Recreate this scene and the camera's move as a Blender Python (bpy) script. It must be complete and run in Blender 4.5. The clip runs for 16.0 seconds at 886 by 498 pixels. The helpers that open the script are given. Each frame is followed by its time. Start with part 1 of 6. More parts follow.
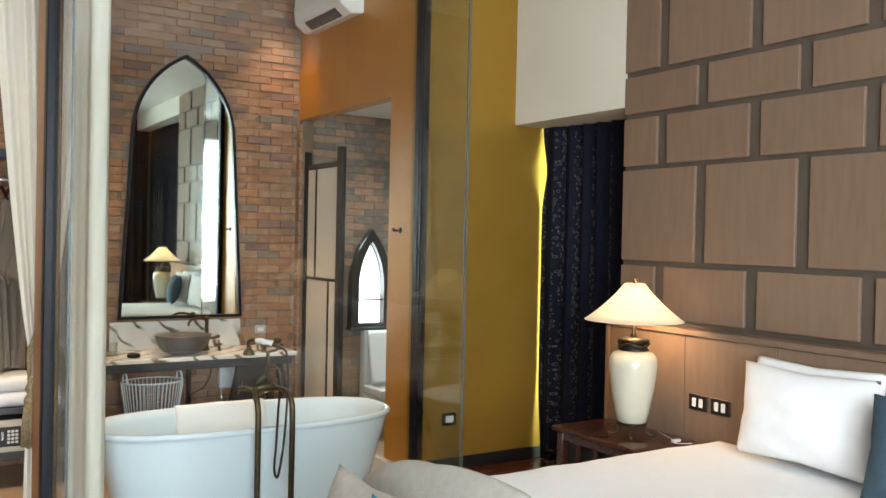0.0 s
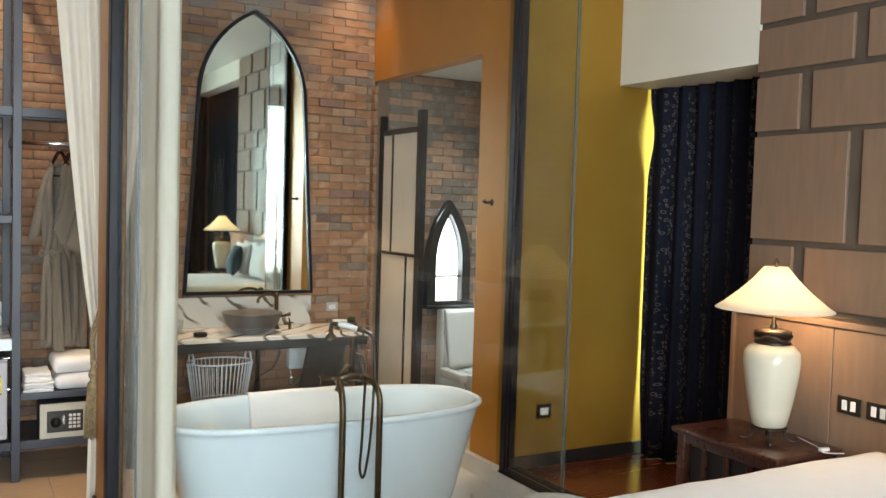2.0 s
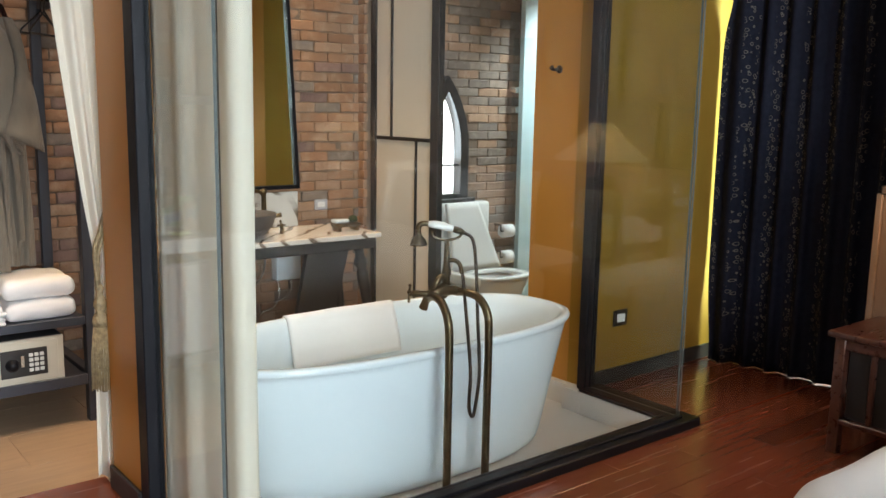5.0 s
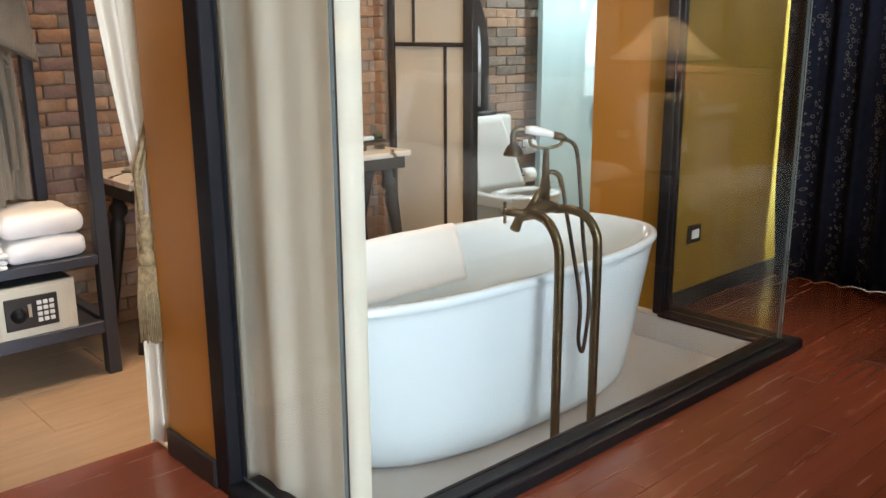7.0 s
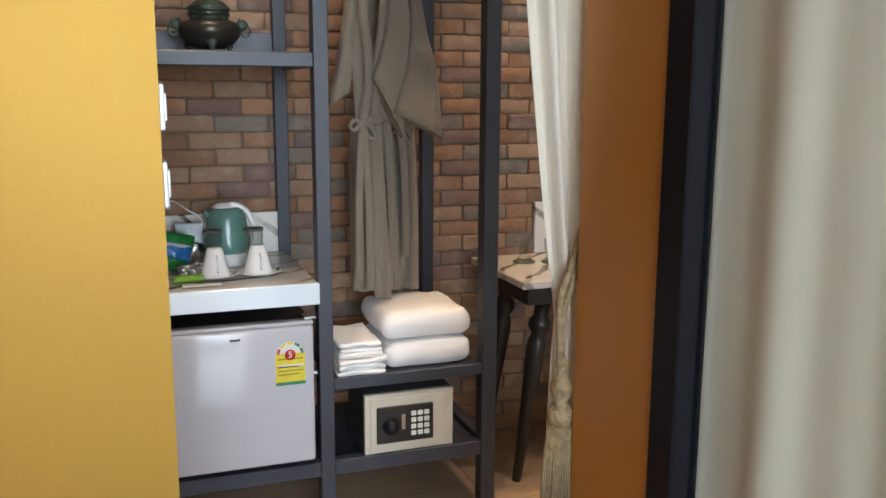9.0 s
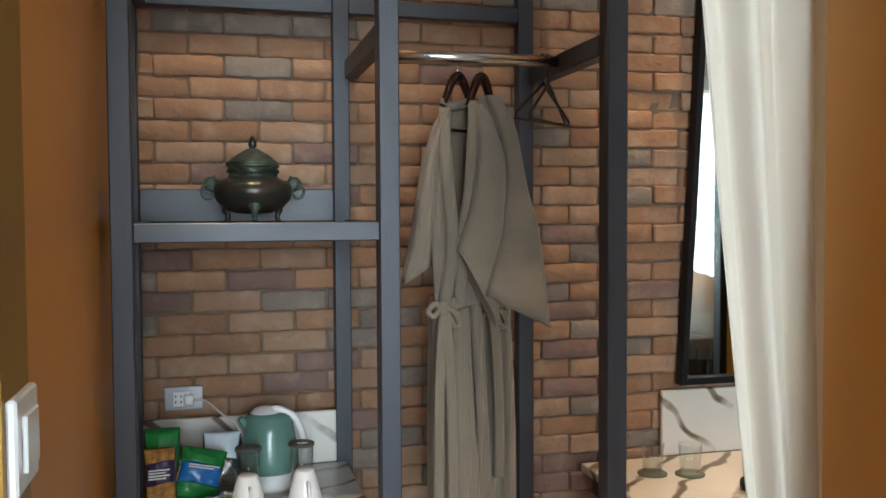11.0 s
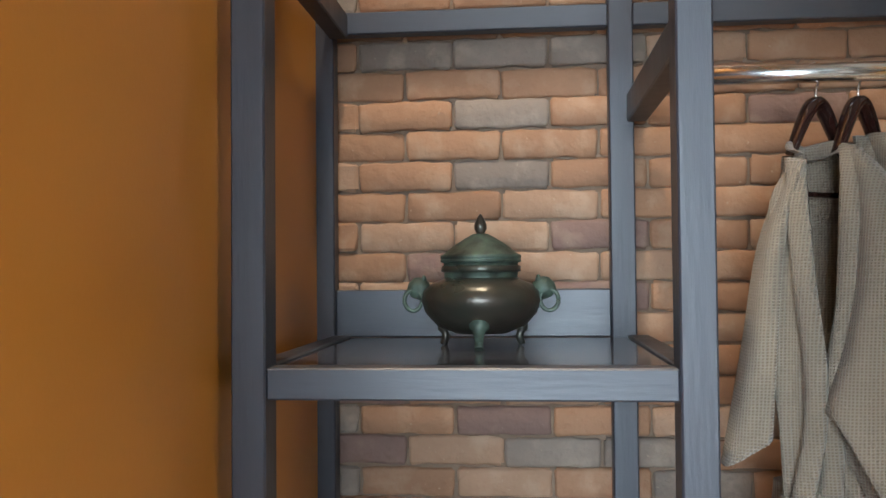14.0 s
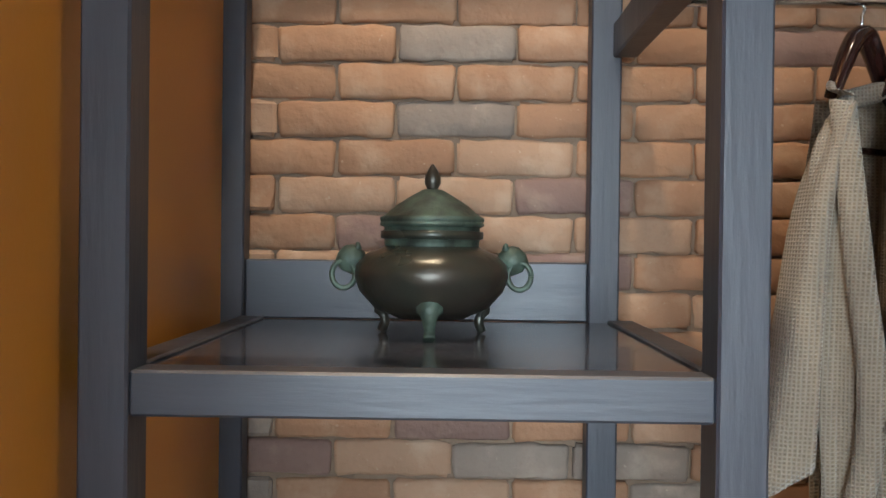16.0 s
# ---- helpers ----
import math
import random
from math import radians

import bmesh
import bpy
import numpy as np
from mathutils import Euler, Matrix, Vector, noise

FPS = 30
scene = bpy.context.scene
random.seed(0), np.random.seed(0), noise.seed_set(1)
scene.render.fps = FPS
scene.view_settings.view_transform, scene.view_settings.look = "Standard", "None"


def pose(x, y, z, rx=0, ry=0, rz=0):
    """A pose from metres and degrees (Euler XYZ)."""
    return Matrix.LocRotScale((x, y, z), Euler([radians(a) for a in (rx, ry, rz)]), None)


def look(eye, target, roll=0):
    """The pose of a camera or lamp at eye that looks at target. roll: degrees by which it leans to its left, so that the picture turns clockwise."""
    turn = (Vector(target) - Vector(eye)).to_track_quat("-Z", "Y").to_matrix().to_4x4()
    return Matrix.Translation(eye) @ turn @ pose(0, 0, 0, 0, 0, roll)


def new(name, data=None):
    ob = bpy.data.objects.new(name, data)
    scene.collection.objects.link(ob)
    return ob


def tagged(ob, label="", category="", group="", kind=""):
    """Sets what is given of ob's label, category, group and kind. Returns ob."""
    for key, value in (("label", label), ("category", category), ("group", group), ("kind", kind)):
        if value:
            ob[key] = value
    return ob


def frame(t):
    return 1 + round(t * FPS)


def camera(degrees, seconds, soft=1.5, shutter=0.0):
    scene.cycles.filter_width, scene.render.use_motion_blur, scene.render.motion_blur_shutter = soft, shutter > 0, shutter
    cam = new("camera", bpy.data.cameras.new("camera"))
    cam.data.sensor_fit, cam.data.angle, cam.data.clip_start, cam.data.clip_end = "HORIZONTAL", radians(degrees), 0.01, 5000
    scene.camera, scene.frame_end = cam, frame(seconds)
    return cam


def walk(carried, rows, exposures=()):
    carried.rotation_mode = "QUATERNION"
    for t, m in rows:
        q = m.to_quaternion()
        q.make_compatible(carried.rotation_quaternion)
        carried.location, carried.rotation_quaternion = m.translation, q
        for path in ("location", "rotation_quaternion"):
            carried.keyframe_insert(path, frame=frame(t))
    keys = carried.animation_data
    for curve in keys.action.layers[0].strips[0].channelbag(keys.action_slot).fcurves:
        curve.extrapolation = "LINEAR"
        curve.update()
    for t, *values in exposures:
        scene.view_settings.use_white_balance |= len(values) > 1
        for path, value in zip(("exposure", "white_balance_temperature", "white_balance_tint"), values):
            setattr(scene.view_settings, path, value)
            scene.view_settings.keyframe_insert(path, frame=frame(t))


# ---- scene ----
cam = camera(53.7, 16.0)
PATH = [
    (0, (0.991, 0.033, 1.705), (2.056, 1.726, 1.68), 1.2),
    (0.5, (1.003, 0.099, 1.716), (2.038, 1.809, 1.668), 1.5),
    (1, (1.033, 0.263, 1.74), (2.032, 1.995, 1.687), 1.5),
    (1.5, (1.066, 0.481, 1.741), (2.025, 2.235, 1.673), 1.8),
    (2, (1.046, 0.721, 1.718), (2.017, 2.467, 1.621), 1.7),
    (2.5, (0.988, 0.998, 1.679), (1.957, 2.743, 1.557), 1.2),
    (3, (0.927, 1.269, 1.662), (1.838, 3.04, 1.484), 1.5),
    (3.5, (0.889, 1.538, 1.64), (1.765, 3.319, 1.393), 2.6),
    (4, (0.774, 1.819, 1.596), (1.751, 3.543, 1.325), 2.6),
    (4.5, (0.688, 2.065, 1.565), (1.824, 3.687, 1.284), 1.8),
    (4.7, (0.662, 2.159, 1.56), (1.854, 3.739, 1.271), 1.7),
    (6.8, (0.514, 2.982, 1.401), (1.862, 4.379, 0.922), -0.3),
    (7, (0.533, 3.068, 1.399), (1.847, 4.496, 0.915), -0.3),
    (7.5, (0.555, 3.248, 1.4), (1.73, 4.792, 0.918), 0.2),
    (8, (0.589, 3.444, 1.406), (1.573, 5.123, 0.945), 0.4),
    (8.5, (0.624, 3.736, 1.417), (1.473, 5.505, 1.027), 0.4),
    (9, (0.749, 3.97, 1.452), (1.415, 5.822, 1.096), 0.3),
    (9.5, (0.839, 4.215, 1.468), (1.388, 6.113, 1.155), 0.4),
    (10, (0.869, 4.421, 1.484), (1.403, 6.335, 1.258), 0.5),
    (10.1, (0.882, 4.474, 1.496), (1.418, 6.39, 1.29), 0.5),
    (10.2, (0.883, 4.509, 1.511), (1.43, 6.424, 1.327), 0.4),
    (12.3, (1.097, 5.141, 1.65), (1.421, 7.115, 1.636), -0.6),
    (12.5, (1.098, 5.197, 1.658), (1.396, 7.175, 1.659), -0.5),
    (13, (1.09, 5.351, 1.684), (1.294, 7.34, 1.704), -0.6),
    (13.5, (1.111, 5.524, 1.695), (1.142, 7.523, 1.745), -0.5),
    (14, (1.14, 5.701, 1.715), (0.952, 7.691, 1.769), -0.5),
    (14.5, (1.129, 5.871, 1.702), (0.918, 7.859, 1.767), -0.4),
    (15, (1.098, 5.967, 1.705), (0.964, 7.962, 1.767), 0.2),
    (15.5, (1.077, 6.014, 1.701), (0.964, 8.011, 1.697), 0.5),
    (16, (1.088, 6.076, 1.711), (1.062, 8.075, 1.696), 0.7),
]
EXPOSURE = [(0, 0.08, 6800, 10), (2.0, 0.02, 6800, 10), (4.5, 0.08, 6700, 11), (7.0, 0.35, 6700, 14), (8.6, 0.12, 6600, 12), (9.2, 0.0, 6450, 12), (10.0, 0.1, 6450, 10), (12.5, 0.12, 6550, 8), (13.3, 0.35, 6400, 8), (14.0, 0.78, 6200, 8), (14.5, 0.75, 6200, 8), (16.0, 0.75, 6350, 8)]
walk(cam, [(t, look(eye, target, roll)) for t, eye, target, roll in PATH], EXPOSURE)

# ---- world, daylight and lamps ----
world = bpy.data.worlds.new("World")
scene.world = world
world.use_nodes = True
_nt = world.node_tree
_sky = _nt.nodes.new("ShaderNodeTexSky")
_sky.sky_type, _sky.sun_disc = "NISHITA", False
_sky.sun_elevation, _sky.sun_rotation = radians(50), radians(160)
_nt.links.new(_sky.outputs[0], _nt.nodes["Background"].inputs[0])
_nt.nodes["Background"].inputs[1].default_value = 0.12


def lamp(name, kind, place, target, power, colour, size=0.1, size_y=None, spot=60, blend=0.6):
    data = bpy.data.lights.new(name, kind)
    data.energy, data.color = power, colour
    if kind == "AREA":
        data.shape, data.size, data.size_y = "RECTANGLE", size, size_y or size
    elif kind == "SPOT":
        data.spot_size, data.spot_blend, data.shadow_soft_size = radians(spot), blend, size
    else:
        data.shadow_soft_size = size
    ob = new(name, data)
    ob.matrix_world = look(place, target)
    return ob


DAY, WARM = (0.70, 0.87, 1.0), (1.0, 0.66, 0.36)
lamp("window_daylight", "AREA", (0.7, -2.56, 1.95), (1.2, 3, 0.9), 565, DAY, 3.5, 3.2)
lamp("curtain_gap_daylight", "AREA", (5.76, 4.80, 1.4), (4.0, 4.80, 1.4), 60, (0.60, 1.0, 0.60), 0.68, 2.3)
lamp("toilet_window_daylight", "AREA", (4.95, 7.66, 1.25), (4.95, 5, 0.9), 6, DAY, 0.3, 0.9)
lamp("spot_corner", "SPOT", (3.90, 7.40, 3.9), (3.96, 7.60, 1.4), 75, (1.0, 0.60, 0.30), 0.06, spot=62, blend=1.0)
lamp("spot_vanity", "SPOT", (3.1, 7.15, 3.9), (3.1, 7.2, 0.7), 190, WARM, 0.04, spot=60)
lamp("spot_rack", "SPOT", (1.0, 6.8, 3.9), (0.98, 7.4, 1.3), 95, (1.0, 0.82, 0.60), 0.04, spot=95)
lamp("spot_tub", "SPOT", (2.9, 6.1, 3.9), (2.9, 5.7, 0.4), 150, (1.0, 0.78, 0.56), 0.04, spot=70)
lamp("spot_doorway", "SPOT", (1.35, 6.05, 3.9), (1.35, 6.3, 0.0), 120, (1.0, 0.80, 0.58), 0.05, spot=44)
lamp("spot_shower", "SPOT", (6.25, 6.7, 2.8), (6.25, 7.5, 0.9), 220,  (0.80, 0.95, 1.0), 0.06, spot=95)
lamp("spot_toilet", "SPOT", (4.9, 6.9, 2.8), (4.9, 7.1, 0.4), 32, (0.92, 0.97, 1.0), 0.05, spot=110)


# ---- materials ----
def principled(name):
    m = bpy.data.materials.new(name)
    m.use_nodes = True
    return m, m.node_tree, m.node_tree.nodes["Principled BSDF"]


def mat(name, colour, rough=0.5, metal=0.0, other=None, scale=8.0, mix=0.5, stretch=(1, 1, 1), bump=0.1, bump_scale=60.0,
        emit=0.0, spread=0.0, coat=0.0, rough_var=0.1, detail=6, sheen=0.0, trans=0.0):
    """A surface: two colours mixed by a stretched noise, fine relief, uneven gloss, and a shade that differs from piece to piece."""
    m, nt, b = principled(name)
    N, L = nt.nodes, nt.links
    co = N.new("ShaderNodeTexCoord")
    mp = N.new("ShaderNodeMapping")
    mp.inputs["Scale"].default_value = stretch
    L.new(co.outputs["Object"], mp.inputs[0])
    if spread:
        inf = N.new("ShaderNodeObjectInfo")
        shift = N.new("ShaderNodeVectorMath")
        shift.operation, shift.inputs[1].default_value = "MULTIPLY", (37, 53, 71)
        L.new(inf.outputs["Random"], shift.inputs[0])
        L.new(shift.outputs[0], mp.inputs["Location"])
    nz = N.new("ShaderNodeTexNoise")
    nz.inputs["Scale"].default_value, nz.inputs["Detail"].default_value = scale, detail
    L.new(mp.outputs[0], nz.inputs["Vector"])
    ramp = N.new("ShaderNodeValToRGB")
    o = other or tuple(c * 0.8 for c in colour)
    ramp.color_ramp.elements[0].color, ramp.color_ramp.elements[1].color = (*o, 1), (*colour, 1)
    ramp.color_ramp.elements[0].position, ramp.color_ramp.elements[1].position = 0.5 - mix / 2, 0.5 + mix / 2
    L.new(nz.outputs["Fac"], ramp.inputs[0])
    out = ramp.outputs[0]
    if spread:
        geo = N.new("ShaderNodeNewGeometry")
        add = N.new("ShaderNodeMath")
        add.operation = "ADD"
        L.new(inf.outputs["Random"], add.inputs[0])
        L.new(geo.outputs["Random Per Island"], add.inputs[1])
        frac = N.new("ShaderNodeMath")
        frac.operation = "FRACT"
        L.new(add.outputs[0], frac.inputs[0])
        rng = N.new("ShaderNodeMapRange")
        rng.inputs["To Min"].default_value, rng.inputs["To Max"].default_value = 1 - spread, 1 + spread
        L.new(frac.outputs[0], rng.inputs["Value"])
        hsv = N.new("ShaderNodeHueSaturation")
        L.new(rng.outputs[0], hsv.inputs["Value"])
        L.new(out, hsv.inputs["Color"])
        out = hsv.outputs[0]
    L.new(out, b.inputs["Base Color"])
    rr = N.new("ShaderNodeMapRange")
    rr.inputs["To Min"].default_value, rr.inputs["To Max"].default_value = max(0.02, rough - rough_var), min(1, rough + rough_var)
    L.new(nz.outputs["Fac"], rr.inputs["Value"])
    L.new(rr.outputs[0], b.inputs["Roughness"])
    b.inputs["Metallic"].default_value = metal
    b.inputs["Coat Weight"].default_value = coat
    b.inputs["Coat Roughness"].default_value = 0.08
    b.inputs["Sheen Weight"].default_value = sheen
    b.inputs["Transmission Weight"].default_value = trans
    if bump:
        n2 = N.new("ShaderNodeTexNoise")
        n2.inputs["Scale"].default_value, n2.inputs["Detail"].default_value = bump_scale, 4
        L.new(mp.outputs[0], n2.inputs["Vector"])
        bp = N.new("ShaderNodeBump")
        bp.inputs["Strength"].default_value, bp.inputs["Distance"].default_value = bump, 0.01
        L.new(n2.outputs["Fac"], bp.inputs["Height"])
        L.new(bp.outputs[0], b.inputs["Normal"])
    if emit:
        L.new(out, b.inputs["Emission Color"])
        b.inputs["Emission Strength"].default_value = emit
    return m


def glass_mat(name, tint, base=0.05, top=0.9):
    """Clear sheet glass: see-through, with a mirror gloss that grows towards grazing."""
    m, nt, b = principled(name)
    N, L = nt.nodes, nt.links
    N.remove(b)
    tr, gl, mx = N.new("ShaderNodeBsdfTransparent"), N.new("ShaderNodeBsdfGlossy"), N.new("ShaderNodeMixShader")
    tr.inputs[0].default_value = (*tint, 1)
    gl.inputs["Roughness"].default_value = 0.0
    lw = N.new("ShaderNodeLayerWeight")
    lw.inputs[0].default_value = 0.5
    pw = N.new("ShaderNodeMath")
    pw.operation, pw.inputs[1].default_value = "POWER", 4.0
    L.new(lw.outputs["Facing"], pw.inputs[0])
    rg = N.new("ShaderNodeMapRange")
    rg.inputs["To Min"].default_value, rg.inputs["To Max"].default_value = base, top
    L.new(pw.outputs[0], rg.inputs["Value"])
    L.new(rg.outputs[0], mx.inputs[0])
    L.new(tr.outputs[0], mx.inputs[1])
    L.new(gl.outputs[0], mx.inputs[2])
    L.new(mx.outputs[0], N["Material Output"].inputs[0])
    return m


def glow(name, colour, strength):
    m, nt, b = principled(name)
    b.inputs["Base Color"].default_value = (*colour, 1)
    b.inputs["Emission Color"].default_value = (*colour, 1)
    b.inputs["Emission Strength"].default_value = strength
    return m


M_FLOORWOOD = mat("red_brown_floor_wood", (0.18, 0.048, 0.024), 0.26, other=(0.125, 0.031, 0.015), scale=3, stretch=(0.5, 9, 6), mix=0.9, bump=0.012, spread=0.12, coat=0.15, rough_var=0.05)
M_TILE = mat("wood_look_floor_tile", (0.46, 0.33, 0.22), 0.35, other=(0.33, 0.23, 0.15), scale=4, stretch=(1, 9, 4), mix=0.6, bump=0.03, spread=0.06)
M_GROUT = mat("pale_brown_grout", (0.22, 0.16, 0.11), 0.8, scale=30)
M_GOLD = mat("gold_paint", (0.36, 0.212, 0.036), 0.42, metal=0.35, other=(0.31, 0.155, 0.024), scale=3, mix=0.7, bump=0.03, bump_scale=90)
M_GOLD.node_tree.nodes["Principled BSDF"].inputs["Specular IOR Level"].default_value = 0.15
M_ORANGE = mat("orange_ochre_paint", (0.56, 0.25, 0.035), 0.45, metal=0.25, other=(0.46, 0.19, 0.026), scale=2, mix=0.7, bump=0.04, bump_scale=110, coat=0.25)
M_ORANGE.node_tree.nodes["Principled BSDF"].inputs["Coat Roughness"].default_value = 0.32
M_WHITE = mat("cream_wall_paint", (0.74, 0.70, 0.60), 0.6, other=(0.70, 0.66, 0.56), scale=2, bump=0.02)
M_CEIL = mat("white_ceiling_paint", (0.8, 0.79, 0.75), 0.7, scale=2, other=(0.77, 0.76, 0.72), bump=0.02)
M_MORTAR = mat("brown_mortar", (0.21, 0.145, 0.10), 0.9, scale=30, bump=0.5)


def brick_mat(name, colour, other, spread, dust):
    """Fired clay: clouded colour, pale mortar smears and lime specks."""
    m = mat(name, colour, 0.82, other=other, scale=7, mix=0.8, bump=0.45, bump_scale=45, spread=spread)
    N, L = m.node_tree.nodes, m.node_tree.links
    b = N["Principled BSDF"]
    at = next(n for n in N if n.type == "MAPPING").outputs[0]
    col = b.inputs["Base Color"].links[0].from_socket
    for scale, low, high, most in ((14.0, 0.52, 0.70, 0.55), (95.0, 0.68, 0.74, 0.6)):
        nz, rg, mx = N.new("ShaderNodeTexNoise"), N.new("ShaderNodeMapRange"), N.new("ShaderNodeMix")
        nz.inputs["Scale"].default_value, nz.inputs["Detail"].default_value = scale, 5
        rg.inputs["From Min"].default_value, rg.inputs["From Max"].default_value, rg.inputs["To Max"].default_value = low, high, most
        mx.data_type = "RGBA"
        L.new(at, nz.inputs["Vector"])
        L.new(nz.outputs["Fac"], rg.inputs["Value"])
        L.new(rg.outputs[0], mx.inputs[0])
        L.new(col, mx.inputs[6])
        mx.inputs[7].default_value = (*dust, 1)
        col = mx.outputs[2]
    L.new(col, b.inputs["Base Color"])
    return m


M_BRICK = brick_mat("orange_brick", (0.35, 0.190, 0.105), (0.255, 0.130, 0.072), 0.12, (0.41, 0.275, 0.185))
M_BRICKPALE = brick_mat("pale_buff_brick", (0.385, 0.235, 0.15), (0.28, 0.165, 0.10), 0.10, (0.44, 0.32, 0.23))
M_BRICKGREY = brick_mat("grey_brick", (0.25, 0.195, 0.155), (0.165, 0.125, 0.10), 0.16, (0.36, 0.29, 0.23))
M_BRICKPLUM = brick_mat("plum_brown_brick", (0.235, 0.145, 0.115), (0.18, 0.105, 0.085), 0.12, (0.30, 0.21, 0.16))
M_RACKH = mat("slate_blue_stained_wood_across", (0.041, 0.046, 0.062), 0.40, other=(0.027, 0.030, 0.041), scale=9, stretch=(0.35, 3, 3), mix=0.8, bump=0.06, bump_scale=40)
M_FRAME = mat("black_painted_steel", (0.009, 0.009, 0.012), 0.42, scale=20, bump=0.05)
M_FRAME.node_tree.nodes["Principled BSDF"].inputs["Specular IOR Level"].default_value = 0.2
M_RACK = mat("slate_blue_stained_wood", (0.042, 0.046, 0.062), 0.42, other=(0.027, 0.030, 0.041), scale=9, stretch=(3, 3, 0.35), mix=0.8, bump=0.06, bump_scale=40)
M_PANEL = mat("taupe_oak_veneer", (0.225, 0.142, 0.094), 0.5, other=(0.18, 0.112, 0.073), scale=5, stretch=(6, 6, 0.7), mix=0.6, bump=0.08, spread=0.07)
M_GROOVE = mat("dark_taupe_backing", (0.10, 0.075, 0.055), 0.6, scale=10, bump=0.05)
M_GLASS = glass_mat("clear_glass", (0.965, 0.985, 0.975), 0.035, 0.85)
M_GLASSEDGE = mat("glass_cut_edge", (0.10, 0.12, 0.115), 0.3, scale=3, bump=0)
M_WHITECLOTH = mat("white_cotton", (0.89, 0.88, 0.875), 0.9, scale=20, other=(0.86, 0.85, 0.845), bump=0.4, bump_scale=220, sheen=0.2)
M_CREAMCLOTH = mat("cream_curtain_cloth", (0.90, 0.86, 0.77), 0.85, scale=20, other=(0.86, 0.81, 0.71), bump=0.1, bump_scale=240, sheen=0.1)
_n, _l = M_CREAMCLOTH.node_tree.nodes, M_CREAMCLOTH.node_tree.links
_thin, _blend = _n.new("ShaderNodeBsdfTranslucent"), _n.new("ShaderNodeMixShader")
_thin.inputs[0].default_value = (0.86, 0.82, 0.72, 1)
_blend.inputs[0].default_value = 0.42
_l.new(_n["Principled BSDF"].outputs[0], _blend.inputs[1])
_l.new(_thin.outputs[0], _blend.inputs[2])
_l.new(_blend.outputs[0], _n["Material Output"].inputs[0])


def damask(name, ground, thread):
    """Dark curtain cloth woven with rows of small pale ring motifs."""
    m = mat(name, ground, 0.75, other=tuple(c * 1.5 for c in ground), scale=30, bump=0.08)
    m.node_tree.nodes["Principled BSDF"].inputs["Specular IOR Level"].default_value = 0.12
    N, L = m.node_tree.nodes, m.node_tree.links
    bsdf = N["Principled BSDF"]
    base = bsdf.inputs["Base Color"].links[0].from_socket
    co, mp = N.new("ShaderNodeTexCoord"), N.new("ShaderNodeMapping")
    mp.inputs["Scale"].default_value = (0.05, 1, 0.7)
    L.new(co.outputs["Object"], mp.inputs[0])
    vo = N.new("ShaderNodeTexVoronoi")
    vo.inputs["Scale"].default_value, vo.inputs["Randomness"].default_value = 44, 0.8
    L.new(mp.outputs[0], vo.inputs["Vector"])
    ring = N.new("ShaderNodeValToRGB")
    for pos, val in ((0.0, 0.7), (0.10, 0.0), (0.26, 0.0), (0.33, 1.0), (0.42, 0.0)):
        e = ring.color_ramp.elements.new(pos) if pos not in (0.0,) else ring.color_ramp.elements[0]
        e.position, e.color = pos, (val, val, val, 1)
    ring.color_ramp.elements[-1].color = (0, 0, 0, 1)
    L.new(vo.outputs["Distance"], ring.inputs[0])
    wv = N.new("ShaderNodeTexWave")
    wv.bands_direction, wv.inputs["Scale"].default_value = "Y", 1.9
    L.new(co.outputs["Object"], wv.inputs["Vector"])
    band = N.new("ShaderNodeValToRGB")
    band.color_ramp.elements[0].position, band.color_ramp.elements[1].position = 0.55, 0.7
    L.new(wv.outputs["Fac"], band.inputs[0])
    mu = N.new("ShaderNodeMath")
    mu.operation = "MULTIPLY"
    L.new(ring.outputs[0], mu.inputs[0])
    L.new(band.outputs[0], mu.inputs[1])
    mixc = N.new("ShaderNodeMix")
    mixc.data_type = "RGBA"
    L.new(mu.outputs[0], mixc.inputs["Factor"])
    L.new(base, mixc.inputs["A"])
    mixc.inputs["B"].default_value = (*thread, 1)
    L.new(mixc.outputs["Result"], bsdf.inputs["Base Color"])
    return m


M_NAVY = damask("navy_damask_curtain", (0.006, 0.0065, 0.013), (0.12, 0.105, 0.085))
M_NAVYCUSHION = mat("slate_blue_cushion_cloth", (0.045, 0.085, 0.115), 0.8, scale=30, other=(0.03, 0.06, 0.085), bump=0.3, bump_scale=160)
M_THROW = mat("beige_grey_throw", (0.47, 0.44, 0.38), 0.9, other=(0.38, 0.35, 0.30), scale=25, bump=0.4, bump_scale=120)
M_TUB = mat("cool_white_acrylic", (0.71, 0.79, 0.84), 0.14, scale=2, other=(0.70, 0.775, 0.82), bump=0.0, rough_var=0.04)
M_CERAMIC = mat("white_ceramic", (0.8, 0.79, 0.77), 0.12, scale=3, other=(0.77, 0.76, 0.74), bump=0.0, rough_var=0.03)
M_BRASS = mat("aged_bronze", (0.17, 0.128, 0.075), 0.35, metal=1.0, other=(0.105, 0.075, 0.042), scale=24, bump=0.06)
M_CHROME = mat("chrome", (0.72, 0.71, 0.68), 0.24, metal=1.0, other=(0.7, 0.7, 0.7), scale=5, bump=0, rough_var=0.03)
M_MIRROR = mat("mirror_silver", (0.82, 0.88, 0.83), 0.02, metal=1.0, other=(0.81, 0.87, 0.82), scale=1, bump=0, rough_var=0.0)
